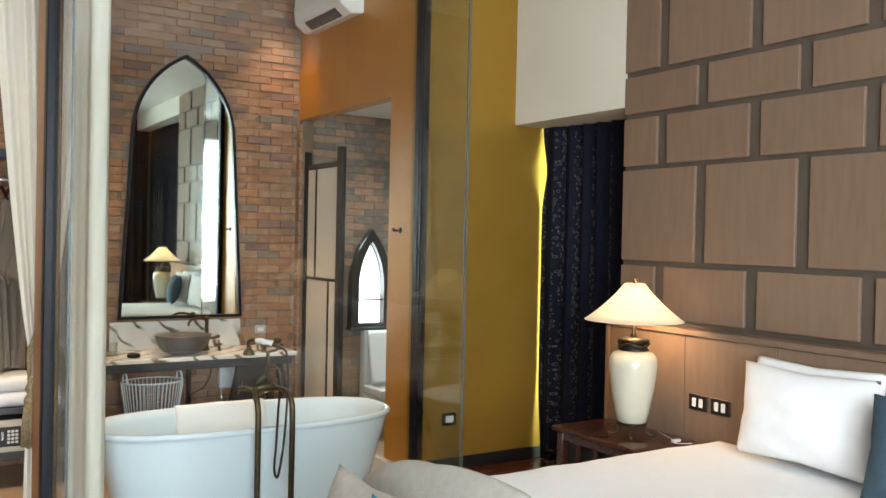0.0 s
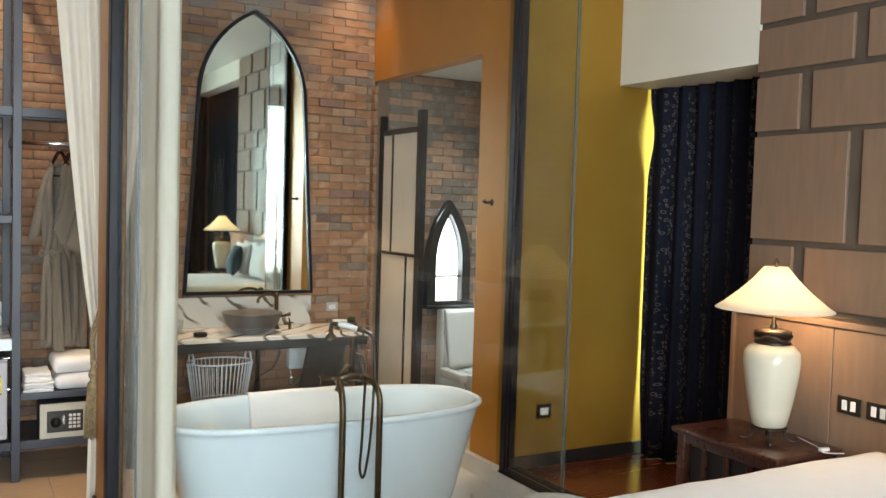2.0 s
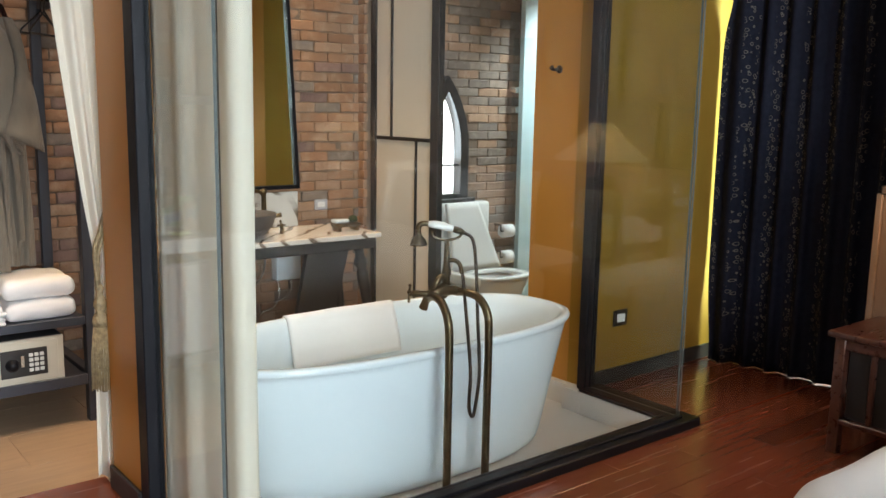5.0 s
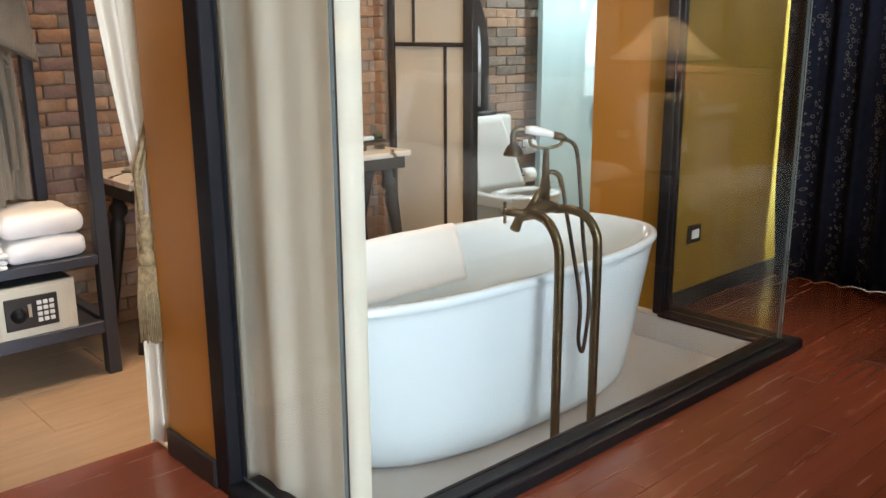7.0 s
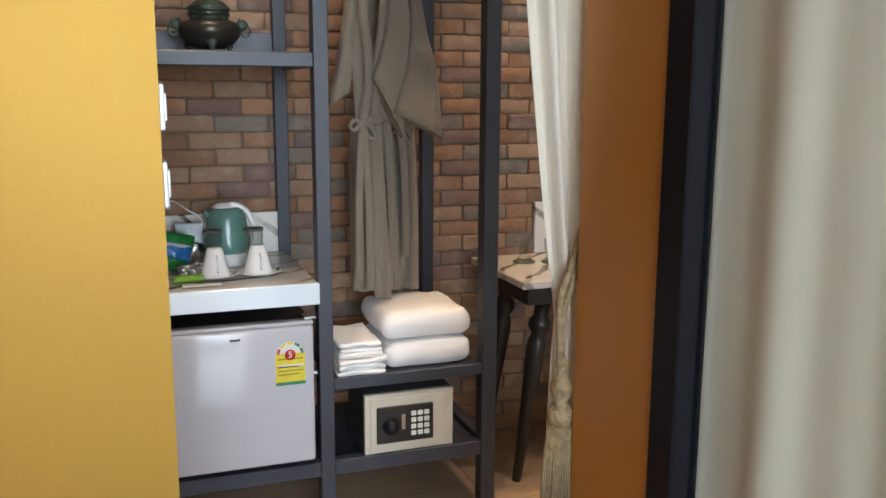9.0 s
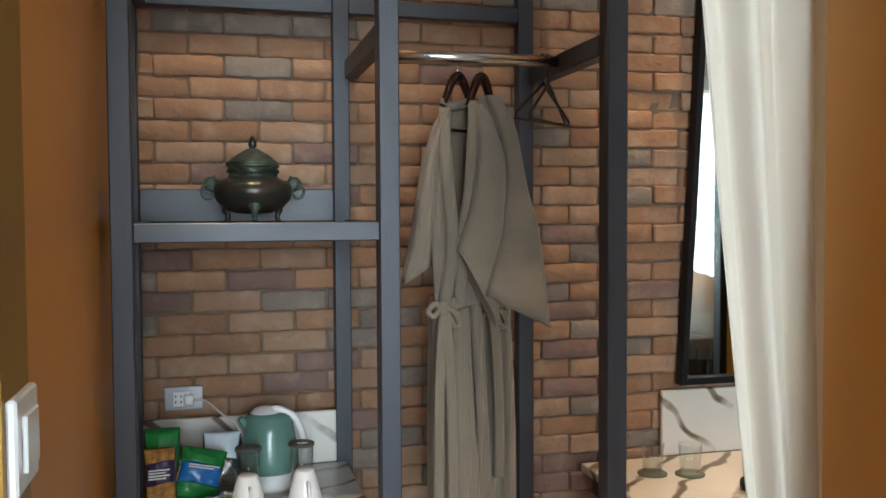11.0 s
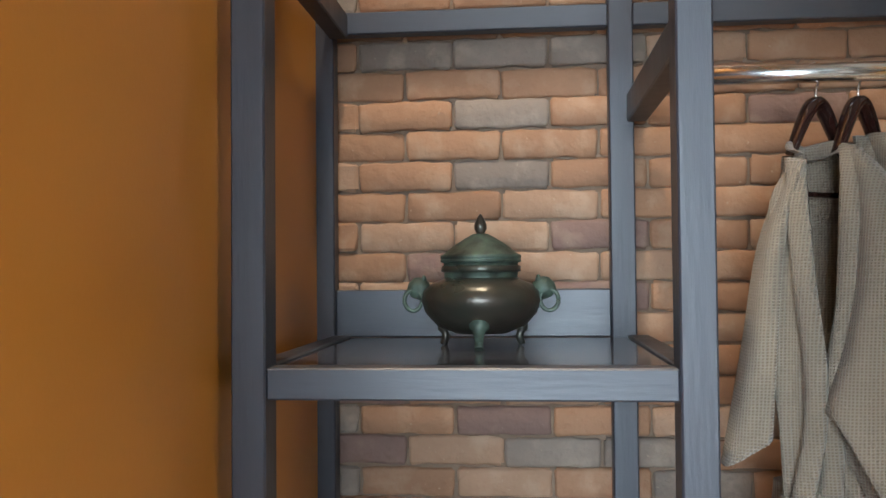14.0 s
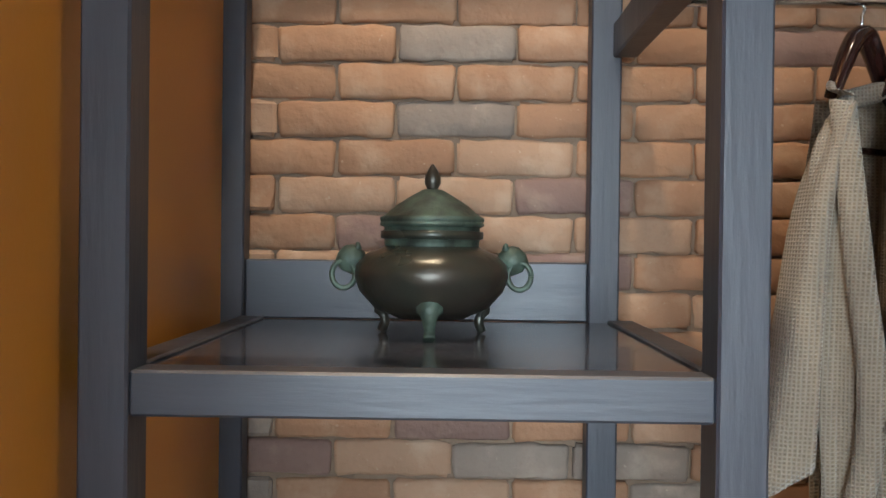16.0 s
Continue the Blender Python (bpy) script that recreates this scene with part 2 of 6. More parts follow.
M_DARKWOOD = mat("dark_red_wood", (0.085, 0.026, 0.014), 0.3, other=(0.04, 0.012, 0.008), scale=6, stretch=(2, 8, 8), mix=0.6, bump=0.06, coat=0.3)
M_BLACK = mat("black_paint", (0.018, 0.016, 0.015), 0.4, scale=12, bump=0.08)
M_BATHFLOOR = mat("pale_marble_floor", (0.70, 0.67, 0.63), 0.22, other=(0.56, 0.52, 0.48), scale=3, mix=0.8, bump=0.02)


def veined(name, ground, cloud, vein, turn, thin=0.035):
    """Polished marble: soft clouds and thin dark veins running one way."""
    m = mat(name, ground, 0.2, other=cloud, scale=4, mix=0.8, bump=0.0, detail=7)
    N, L = m.node_tree.nodes, m.node_tree.links
    co, mp, wv, nz = N.new("ShaderNodeTexCoord"), N.new("ShaderNodeMapping"), N.new("ShaderNodeTexWave"), N.new("ShaderNodeTexNoise")
    mp.inputs["Rotation"].default_value = (radians(10), radians(turn), radians(turn))
    wv.inputs["Scale"].default_value, wv.inputs["Distortion"].default_value = 2.2, 6.0
    wv.inputs["Detail"].default_value, wv.inputs["Detail Scale"].default_value = 3.0, 1.1
    nz.inputs["Scale"].default_value, nz.inputs["Detail"].default_value = 5.0, 3
    L.new(co.outputs["Object"], mp.inputs[0])
    L.new(mp.outputs[0], wv.inputs["Vector"])
    L.new(mp.outputs[0], nz.inputs["Vector"])
    ramp, strength, both = N.new("ShaderNodeValToRGB"), N.new("ShaderNodeMapRange"), N.new("ShaderNodeMath")
    e = ramp.color_ramp.elements
    e[0].position, e[0].color = 1 - thin * 3.2, (0, 0, 0, 1)
    e[1].position, e[1].color = 1 - thin * 0.6, (1, 1, 1, 1)
    strength.inputs["From Min"].default_value, strength.inputs["From Max"].default_value = 0.34, 0.54
    both.operation = "MULTIPLY"
    L.new(wv.outputs["Fac"], ramp.inputs[0])
    L.new(nz.outputs["Fac"], strength.inputs["Value"])
    L.new(ramp.outputs[0], both.inputs[0])
    L.new(strength.outputs[0], both.inputs[1])
    b = N["Principled BSDF"]
    mixer = N.new("ShaderNodeMix")
    mixer.data_type = "RGBA"
    L.new(both.outputs[0], mixer.inputs[0])
    L.new(b.inputs["Base Color"].links[0].from_socket, mixer.inputs[6])
    mixer.inputs[7].default_value = (*vein, 1)
    L.new(mixer.outputs[2], b.inputs["Base Color"])
    return m


M_MARBLE = veined("white_veined_marble", (0.74, 0.71, 0.66), (0.60, 0.56, 0.50), (0.16, 0.12, 0.085), 42, 0.034)
M_DAY = glow("daylight_outside", (0.93, 0.97, 1.0), 4.0)


# ---- mesh helpers ----
ORIGIN = {}


def mesh_of(name, bm, materials):
    me = bpy.data.meshes.new(name)
    bm.to_mesh(me)
    bm.free()
    for m in materials if isinstance(materials, (list, tuple)) else [materials]:
        me.materials.append(m)
    return me


def thing(name, place, label, category, group="", kind=""):
    """An empty at a thing's base, to carry its parts."""
    ob = new(name)
    ob.location = place
    ob.empty_display_size = 0.05
    ORIGIN[ob] = Vector(place)
    return tagged(ob, label, category, group, kind)


def part(name, bm, material, parent, label=""):
    o = ORIGIN[parent]
    bmesh.ops.translate(bm, verts=bm.verts, vec=-o)
    ob = new(name, mesh_of(name, bm, material))
    ob.parent = parent
    ORIGIN[ob] = o
    return tagged(ob, label)


def single(name, bm, material, label, category, group="", kind=""):
    """A thing of one mesh, its origin at the middle of its base."""
    xs, ys, zs = zip(*[v.co for v in bm.verts])
    o = Vector(((min(xs) + max(xs)) / 2, (min(ys) + max(ys)) / 2, min(zs)))
    bmesh.ops.translate(bm, verts=bm.verts, vec=-o)
    ob = new(name, mesh_of(name, bm, material))
    ob.location = o
    ORIGIN[ob] = o
    return tagged(ob, label, category, group, kind)


def structure(name, bm, material, label, category="wall"):
    return single(name, bm, material, label, category, kind="structure")


def box(x0, x1, y0, y1, z0, z1, bevel=0.0, seg=1, bm=None):
    """A box, with rounded edges, into a new or a given bmesh."""
    b = bmesh.new()
    bmesh.ops.create_cube(b, size=1)
    for v in b.verts:
        v.co = Vector(((x0 + x1) / 2 + v.co.x * (x1 - x0), (y0 + y1) / 2 + v.co.y * (y1 - y0), (z0 + z1) / 2 + v.co.z * (z1 - z0)))
    if bevel:
        bmesh.ops.bevel(b, geom=b.edges[:], offset=bevel, segments=seg, profile=0.5, affect="EDGES")
        if seg > 1:
            for f in b.faces:
                f.smooth = True
    return join(bm, b)


def join(bm, b):
    if bm is None:
        return b
    me = bpy.data.meshes.new("tmp")
    b.to_mesh(me)
    b.free()
    bm.from_mesh(me)
    bpy.data.meshes.remove(me)
    return bm


def turned(bm, m):
    bmesh.ops.transform(bm, matrix=m, verts=bm.verts)
    return bm


def lathe(profile, place=(0, 0, 0), n=32, bm=None, sx=1.0, sy=1.0):
    """A turned shape from (radius, height) pairs."""
    b = bmesh.new()
    rings = []
    for r, z in profile:
        if r < 1e-5:
            rings.append([b.verts.new((place[0], place[1], place[2] + z))])
        else:
            rings.append([b.verts.new((place[0] + sx * r * math.cos(2 * math.pi * i / n), place[1] + sy * r * math.sin(2 * math.pi * i / n), place[2] + z)) for i in range(n)])
    for a, c in zip(rings, rings[1:]):
        for i in range(n):
            j = (i + 1) % n
            if len(a) == 1 and len(c) == 1:
                continue
            if len(a) == 1:
                f = b.faces.new((a[0], c[j], c[i]))
            elif len(c) == 1:
                f = b.faces.new((a[i], a[j], c[0]))
            else:
                f = b.faces.new((a[i], a[j], c[j], c[i]))
            f.smooth = True
    bmesh.ops.recalc_face_normals(b, faces=b.faces)
    return join(bm, b)


def smooth_path(points, steps=8):
    """Points along a curve through the given points."""
    P = [Vector(p) for p in points]
    P = [P[0] * 2 - P[1]] + P + [P[-1] * 2 - P[-2]]
    out = []
    for i in range(1, len(P) - 2):
        for k in range(steps):
            t = k / steps
            a, b, c, d = P[i - 1], P[i], P[i + 1], P[i + 2]
            out.append(0.5 * ((2 * b) + (c - a) * t + (2 * a - 5 * b + 4 * c - d) * t * t + (3 * b - a - 3 * c + d) * t ** 3))
    out.append(P[-2])
    return out


def tube(points, radius, n=10, bm=None, smooth=True):
    """A round bar along points; radius may be a list."""
    b = bmesh.new()
    P = [Vector(p) for p in points]
    R = radius if isinstance(radius, (list, tuple)) else [radius] * len(P)
    rings = []
    ref = None
    for i, p in enumerate(P):
        d = (P[min(i + 1, len(P) - 1)] - P[max(i - 1, 0)]).normalized()
        if ref is None:
            ref = Vector((0, 0, 1)) if abs(d.z) < 0.9 else Vector((1, 0, 0))
        u = (ref - d * ref.dot(d)).normalized()
        ref = u
        w = d.cross(u)
        rings.append([b.verts.new(p + R[i] * (math.cos(2 * math.pi * k / n) * u + math.sin(2 * math.pi * k / n) * w)) for k in range(n)])
    for a, c in zip(rings, rings[1:]):
        for k in range(n):
            f = b.faces.new((a[k], a[(k + 1) % n], c[(k + 1) % n], c[k]))
            f.smooth = smooth
    b.faces.new(rings[0][::-1])
    b.faces.new(rings[-1])
    bmesh.ops.recalc_face_normals(b, faces=b.faces)
    return join(bm, b)


def sheet(fn, nu, nv, thick=0.004, bm=None):
    """A cloth or shell: fn(u, v) gives a place for u and v from 0 to 1; with thickness."""
    b = bmesh.new()
    g = [[b.verts.new(fn(i / nu, j / nv)) for j in range(nv + 1)] for i in range(nu + 1)]
    for i in range(nu):
        for j in range(nv):
            b.faces.new((g[i][j], g[i + 1][j], g[i + 1][j + 1], g[i][j + 1])).smooth = True
    bmesh.ops.recalc_face_normals(b, faces=b.faces)
    b.normal_update()
    if thick:
        back = [[b.verts.new(v.co - v.normal * thick) for v in row] for row in g]
        for i in range(nu):
            for j in range(nv):
                b.faces.new((back[i][j], back[i][j + 1], back[i + 1][j + 1], back[i + 1][j])).smooth = True
        rim = [(i, 0) for i in range(nu)] + [(nu, j) for j in range(nv)] + [(i, nv) for i in range(nu, 0, -1)] + [(0, j) for j in range(nv, 0, -1)]
        for (i0, j0), (i1, j1) in zip(rim, rim[1:] + rim[:1]):
            b.faces.new((g[i0][j0], g[i1][j1], back[i1][j1], back[i0][j0]))
        bmesh.ops.recalc_face_normals(b, faces=b.faces)
    return join(bm, b)


def curtain(path, z0, z1, folds, depth, shape=None, nv=24, seed=0):
    """A hanging cloth along a line of plan points, in uneven folds; shape(v) shifts and narrows it with height."""
    P = [Vector((*p, 0)) for p in path]
    L = [0]
    for a, c in zip(P, P[1:]):
        L.append(L[-1] + (c - a).length)
    rnd = random.Random(seed)
    ph = [rnd.uniform(-0.6, 0.6) for _ in range(int(folds) + 3)]

    def at(s):
        s *= L[-1]
        for i in range(len(P) - 1):
            if s <= L[i + 1] or i == len(P) - 2:
                t = (s - L[i]) / (L[i + 1] - L[i])
                d = (P[i + 1] - P[i]).normalized()
                return P[i].lerp(P[i + 1], t), Vector((-d.y, d.x, 0))

    def fn(u, v):
        p, n = at(u)
        k = u * folds
        phase = ph[int(k)] + (ph[int(k) + 1] - ph[int(k)]) * (k - int(k))
        w = math.sin(2 * math.pi * k + phase + 0.25 * math.sin(3 * v + k)) + 0.35 * math.sin(4 * math.pi * k + 1.3 + v)
        q = p + n * depth * w * (0.75 + 0.25 * math.cos(2.2 * v + u * 5))
        q.z = z0 + (z1 - z0) * v
        return shape(q, u, v) if shape else q

    return sheet(fn, int(folds * 16), nv, 0.003)


def cushion(w, h, t, bm=None, n=26, sag=0.0):
    """A stuffed pillow, w wide (x), h high (z), t thick (y), about its middle."""
    b = bmesh.new()
    for side in (1, -1):
        g = []
        for i in range(n + 1):
            row = []
            for j in range(n + 1):
                u, v = i / n * 2 - 1, j / n * 2 - 1
                e = max(0.0, (1 - abs(u) ** 2.6)) * max(0.0, (1 - abs(v) ** 2.6))
                pinch = 1 - 0.09 * (1 - abs(u)) * abs(v) ** 3
                pin2 = 1 - 0.07 * (1 - abs(v)) * abs(u) ** 3
                soft = noise.noise(Vector((u * 2.3, v * 2.3, side * 3.1 + w))) + 0.55 * noise.noise(Vector((u * 3.0 + v * 4.5, v * 1.6 - u * 5.0, side * 5.3 + w * 9))) + 0.3 * abs(noise.noise(Vector((u * 7 - v * 5, v * 6, w * 7))))
                y = side * (t / 2) * e ** 0.55 + 0.014 * soft * e ** 0.4 * min(1, t * 8)
                row.append(b.verts.new((u * w / 2 * pin2, y, v * h / 2 * pinch + sag * u * u * h)))
            g.append(row)
        for i in range(n):
            for j in range(n):
                b.faces.new((g[i][j], g[i + 1][j], g[i + 1][j + 1], g[i][j + 1])).smooth = True
    bmesh.ops.remove_doubles(b, verts=b.verts, dist=0.0008)
    bmesh.ops.recalc_face_normals(b, faces=b.faces)
    return join(bm, b)


# ---- the rooms' shell ----
WALL_Y, FACE_Y, BATH_Z, TUB_Z, CEIL_Z = 7.665, 5.435, -0.16, -0.10, 4.0
floor_bed = structure("floor_bedroom", box(-2.6, 5.9, -2.6, 4.73, -0.1, -0.006), M_FLOORWOOD, "dark reddish-brown polished wood bedroom floor", "floor")
structure("floor_bedroom_east", box(4.22, 5.9, 4.73, 5.44, -0.1, -0.002), M_FLOORWOOD, "dark reddish-brown polished wood floor by the curtain", "floor")
structure("floor_bedroom_west", box(-2.6, 1.72, 4.73, 5.33, -0.1, -0.002), M_FLOORWOOD, "dark reddish-brown polished wood floor by the doorway", "floor")
structure("floor_doorway", box(0.803, 1.708, 5.33, 5.84, -0.155, -0.002), M_FLOORWOOD, "reddish-brown wood threshold at the bathroom doorway", "floor")
floor_bath = structure("floor_bathroom", box(0.5, 6.9, 5.33, 7.8, -0.3, BATH_Z - 0.006), M_GROUT, "beige wood-look tiled bathroom floor one step down", "floor")
structure("floor_tub_platform", box(1.80, 4.178, 4.73, 6.1, -0.2, TUB_Z, 0.002), M_BATHFLOOR, "pale marble floor under the bathtub", "floor")
structure("kerb", box(4.088, 4.10, 4.848, 5.374, TUB_Z, 0.024, 0.002), M_BATHFLOOR, "pale marble kerb below the black sill", "kerb")
structure("kerb", box(4.088, 4.134, 5.375, 5.50, TUB_Z, 0.0235, 0.002), M_BATHFLOOR, "pale marble kerb at the foot of the black post", "kerb")
structure("kerb", box(4.135, 4.178, 5.436, 6.1, TUB_Z, 0.022, 0.002), M_BATHFLOOR, "pale marble kerb along the ochre wall", "kerb")
structure("kerb", box(1.816, 4.086, 4.836, 4.848, TUB_Z, 0.024, 0.002), M_BATHFLOOR, "pale marble kerb below the black sill", "kerb")
structure("ceiling", box(-2.6, 6.9, -2.6, 7.9, CEIL_Z, CEIL_Z + 0.1), M_CEIL, "white painted high ceiling", "ceiling")
structure("wall_bath_west", box(0.5, 0.68, 5.53, WALL_Y, -0.3, CEIL_Z), M_ORANGE, "ochre orange painted bathroom side wall", "wall")
structure("wall_bedroom_north_west", box(-2.6, 0.80, FACE_Y, 5.53, -0.155, CEIL_Z), M_GOLD, "shimmering gold painted bedroom wall beside the doorway", "wall")
structure("wall_pier", box(1.708, 1.80, 5.40, 5.72, -0.2, CEIL_Z), M_ORANGE, "narrow ochre painted pier beside the doorway", "wall")
structure("wall_doorway_header", box(0.80, 1.708, 5.45, 5.53, 3.35, CEIL_Z), M_ORANGE, "ochre header over the doorway", "wall")
structure("wall_gold", box(4.18, 6.9, FACE_Y, 5.55, -0.2, CEIL_Z), M_GOLD, "gold painted bedroom wall beside the glass box", "wall")
# orange wall with the toilet doorway
structure("wall_orange_strip", box(4.18, 4.30, 5.55, 5.885, -0.3, CEIL_Z), M_ORANGE, "ochre wall strip beside the toilet doorway", "wall")
structure("wall_orange_lintel", box(4.18, 4.30, 5.885, WALL_Y, 2.77, CEIL_Z), M_ORANGE, "ochre painted wall over the toilet doorway", "wall")
structure("wall_toilet_east", box(6.75, 6.9, 5.55, WALL_Y, -0.3, 2.87), M_WHITE, "pale shower wall", "wall")
structure("ceiling_toilet", box(4.30, 6.75, 5.55, WALL_Y, 2.87, 2.95), M_CEIL, "white toilet room ceiling", "ceiling")
# bedroom: east side with window recess, headboard wall
structure("wall_bulkhead", box(5.02, 5.8, 4.25, FACE_Y, 2.58, CEIL_Z), M_WHITE, "cream bulkhead over the curtained window", "wall")
structure("wall_east", box(5.80, 5.95, -2.6, 4.25, -0.1, CEIL_Z), M_WHITE, "cream bedroom wall", "wall")
structure("wall_headboard_core", box(5.04, 5.80, 0.45, 4.25, -0.1, CEIL_Z), M_GROOVE, "dark taupe wall behind the headboard panels", "wall")
structure("wall_bulkhead_south", box(5.02, 5.8, -2.6, 0.45, 3.68, CEIL_Z), M_WHITE, "cream bulkhead over the second curtain", "wall")
# west and south walls, out of direct view, darkened to cut bounced light
structure("wall_west", box(-2.75, -2.6, -2.6, 5.6, -0.1, CEIL_Z), M_PANEL, "bedroom wall out of view, dark taupe to cut bounced light", "wall")
structure("wall_south_low", box(-2.75, 5.95, -2.75, -2.6, -0.1, 0.25), M_PANEL, "low wall under the bedroom windows", "wall")
structure("wall_south_high", box(-2.75, 5.95, -2.75, -2.6, 3.65, CEIL_Z), M_PANEL, "wall over the bedroom windows", "wall")
structure("wall_south_west", box(-2.75, -1.1, -2.75, -2.6, 0.25, 3.65), M_PANEL, "wall beside the bedroom windows", "wall")
structure("wall_south_east", box(2.5, 5.95, -2.75, -2.6, 0.25, 3.65), M_PANEL, "wall beside the bedroom windows", "wall")
structure("backdrop", box(-1.6, 4.4, -3.4, -3.38, 0.0, 4.0), M_DAY, "bright daylight outside the bedroom windows", "backdrop")
structure("wall_window_low", box(5.80, 5.86, 4.25, FACE_Y, -0.1, 0.14), M_WHITE, "low wall under the curtained window", "wall")
structure("wall_window_side", box(5.80, 5.86, 5.15, FACE_Y, 0.14, 2.58), M_WHITE, "narrow wall beside the curtained window", "wall")
structure("backdrop", box(5.87, 5.89, 4.26, 5.15, 0.05, 2.55), M_DAY, "bright daylight behind the curtained window", "backdrop")
structure("baseboard", box(4.24, 5.78, FACE_Y - 0.015, FACE_Y, 0.0, 0.09, 0.004), M_BLACK, "black skirting along the gold wall", "baseboard")
structure("baseboard", box(1.692, 1.708, 5.397, 5.724, -0.002, 0.095, 0.004), M_BLACK, "dark skirting on the ochre pier", "baseboard")
structure("baseboard", box(-2.6, 0.80, FACE_Y - 0.015, FACE_Y, 0.0, 0.09, 0.004), M_BLACK, "black skirting along the gold wall", "baseboard")

# the window bars of the south window
win = thing("window_1", (0.7, -2.62, 0.25), "tall bedroom window with white frame", "window", kind="structure")
for k in range(5):
    x = -1.07 + k * 0.885
    part("window_frame", box(x - 0.03, x + 0.03, -2.68, -2.62, 0.25, 3.25, 0.004), M_WHITE, win)
part("window_frame", box(-1.1, 2.5, -2.675, -2.625, 2.3, 2.36, 0.004), M_WHITE, win)

# ---- glass enclosure of the bathtub ----
gx0, gx1, gy = 1.75, 4.15, 4.775
enc = thing("glass_enclosure", (2.98, 5.1, 0), "black-framed floor-to-ceiling glass enclosure round the bathtub", "glass wall")
part("post", box(1.703, 1.766, 5.315, 5.40, 0.0, CEIL_Z, 0.004), M_FRAME, enc, "black steel post")
part("post", box(4.13, 4.215, 5.375, 5.434, 0.0, CEIL_Z, 0.004), M_FRAME, enc, "black steel post")
part("post_channel", box(4.135, 4.165, 5.345, 5.375, 0.045, CEIL_Z, 0.003), M_FRAME, enc)
part("sill", box(1.692, 4.255, 4.715, 4.835, -0.15, 0.042, 0.005), M_FRAME, enc, "black steel sill")
part("sill", box(1.692, 1.815, 4.836, 5.315, -0.15, 0.042, 0.005), M_FRAME, enc, "black steel sill")
part("sill", box(4.101, 4.255, 4.836, 5.375, -0.15, 0.042, 0.005), M_FRAME, enc, "black steel sill")
part("sill_lip", box(4.084, 4.101, 4.853, 5.375, 0.026, 0.042, 0.003), M_FRAME, enc)
part("sill_lip", box(1.816, 4.10, 4.835, 4.852, 0.026, 0.042, 0.003), M_FRAME, enc)
part("sill_bead", box(1.73, 4.17, 4.76, 4.79, 0.042, 0.056, 0.003), M_FRAME, enc)


def pane(x0, x1, y0, y1):
    b = box(x0, x1, y0, y1, 0.05, CEIL_Z)
    for f in b.faces:
        big = max(f.calc_area() for f in b.faces)
        f.material_index = 0 if f.calc_area() > big * 0.5 else 1
    ob = part("pane", b, [M_GLASS, M_GLASSEDGE], enc, "clear glass pane")
    ob.visible_shadow = False
    return ob


pane(gx0 + 0.012, gx1 - 0.012, gy - 0.006, gy + 0.006)
pane(gx0 - 0.006, gx0 + 0.006, gy - 0.006, 5.315)
pane(gx1 - 0.006, gx1 + 0.006, gy - 0.006, 5.345)

# ---- brick wall ----
BR_L, BR_H = 0.2165, 0.0687


def brick_mesh(seed, length=BR_L, height=BR_H):
    """A hand-made brick, worn and uneven, its face towards -y; origin at the middle of its back."""
    rnd = random.Random(seed)
    b = bmesh.new()
    hx, hz, d = length / 2 - 0.0026, height / 2 - 0.0022, 0.05
    nx, nz_ = 6, 2
    c = 0.006
    xs = [-hx, -hx + c] + [-hx + c + (2 * hx - 2 * c) * (i + 1) / nx for i in range(nx - 1)] + [hx - c, hx]
    zs = [-hz, -hz + c, 0, hz - c, hz]
    off = [rnd.uniform(-0.003, 0.003) for _ in xs]
    g = []
    for i, x in enumerate(xs):
        row = []
        for j, z in enumerate(zs):
            edge = (i in (0, len(xs) - 1)) + (j in (0, len(zs) - 1))
            y = -d + (0.004 if edge == 1 else 0.007 if edge == 2 else 0.0) + rnd.uniform(-0.0018, 0.0018)
            wob = off[i] if j in (0, 4) else 0
            inset = 0.004 if edge == 2 else 0.0
            row.append(b.verts.new((x - math.copysign(inset, x) + (rnd.uniform(-0.002, 0.002) if i in (0, len(xs) - 1) else 0), y, z + wob - math.copysign(inset, z))))
        g.append(row)
    for i in range(len(xs) - 1):
        for j in range(len(zs) - 1):
            b.faces.new((g[i][j], g[i + 1][j], g[i + 1][j + 1], g[i][j + 1])).smooth = True
    ring = [g[i][0] for i in range(len(xs))] + [g[-1][j] for j in range(1, len(zs))] + [g[i][-1] for i in range(len(xs) - 2, -1, -1)] + [g[0][j] for j in range(len(zs) - 2, 0, -1)]
    back = [b.verts.new((v.co.x, 0, v.co.z)) for v in ring]
    for k in range(len(ring)):
        m = (k + 1) % len(ring)
        b.faces.new((ring[m], ring[k], back[k], back[m]))
    return b

# ---- bedroom things ----
hb = thing("headboard", (4.98, 2.35, 0), "taupe oak headboard panelling with vertical joints behind the bed", "headboard")
for k in range(6):
    y1 = 4.232 - k * 0.63
    part("headboard_panel", box(4.925, 5.035, y1 - 0.626, y1, 0.0, 1.165, 0.003), M_PANEL, hb)
part("cap_rail", box(4.905, 5.035, 0.45, 4.238, 1.168, 1.205, 0.004), M_PANEL, hb)
part("end_stile", box(4.91, 5.035, 4.233, 4.262, 0.0, 1.166, 0.003), M_PANEL, hb)


def bed_switch(y):
    s = thing("switch_plate", (4.92, y, 0.76), "bronze switch plate with two white rockers on the headboard", "switch", "headboard switches")
    part("plate", box(4.915, 4.925, y - 0.068, y + 0.068, 0.745, 0.835, 0.003), M_BRONZEDARK, s)
    for d in (0.024, -0.024):
        part("rocker", box(4.909, 4.915, y + d - 0.014, y + d + 0.014, 0.765, 0.815, 0.002), M_CERAMIC, s)


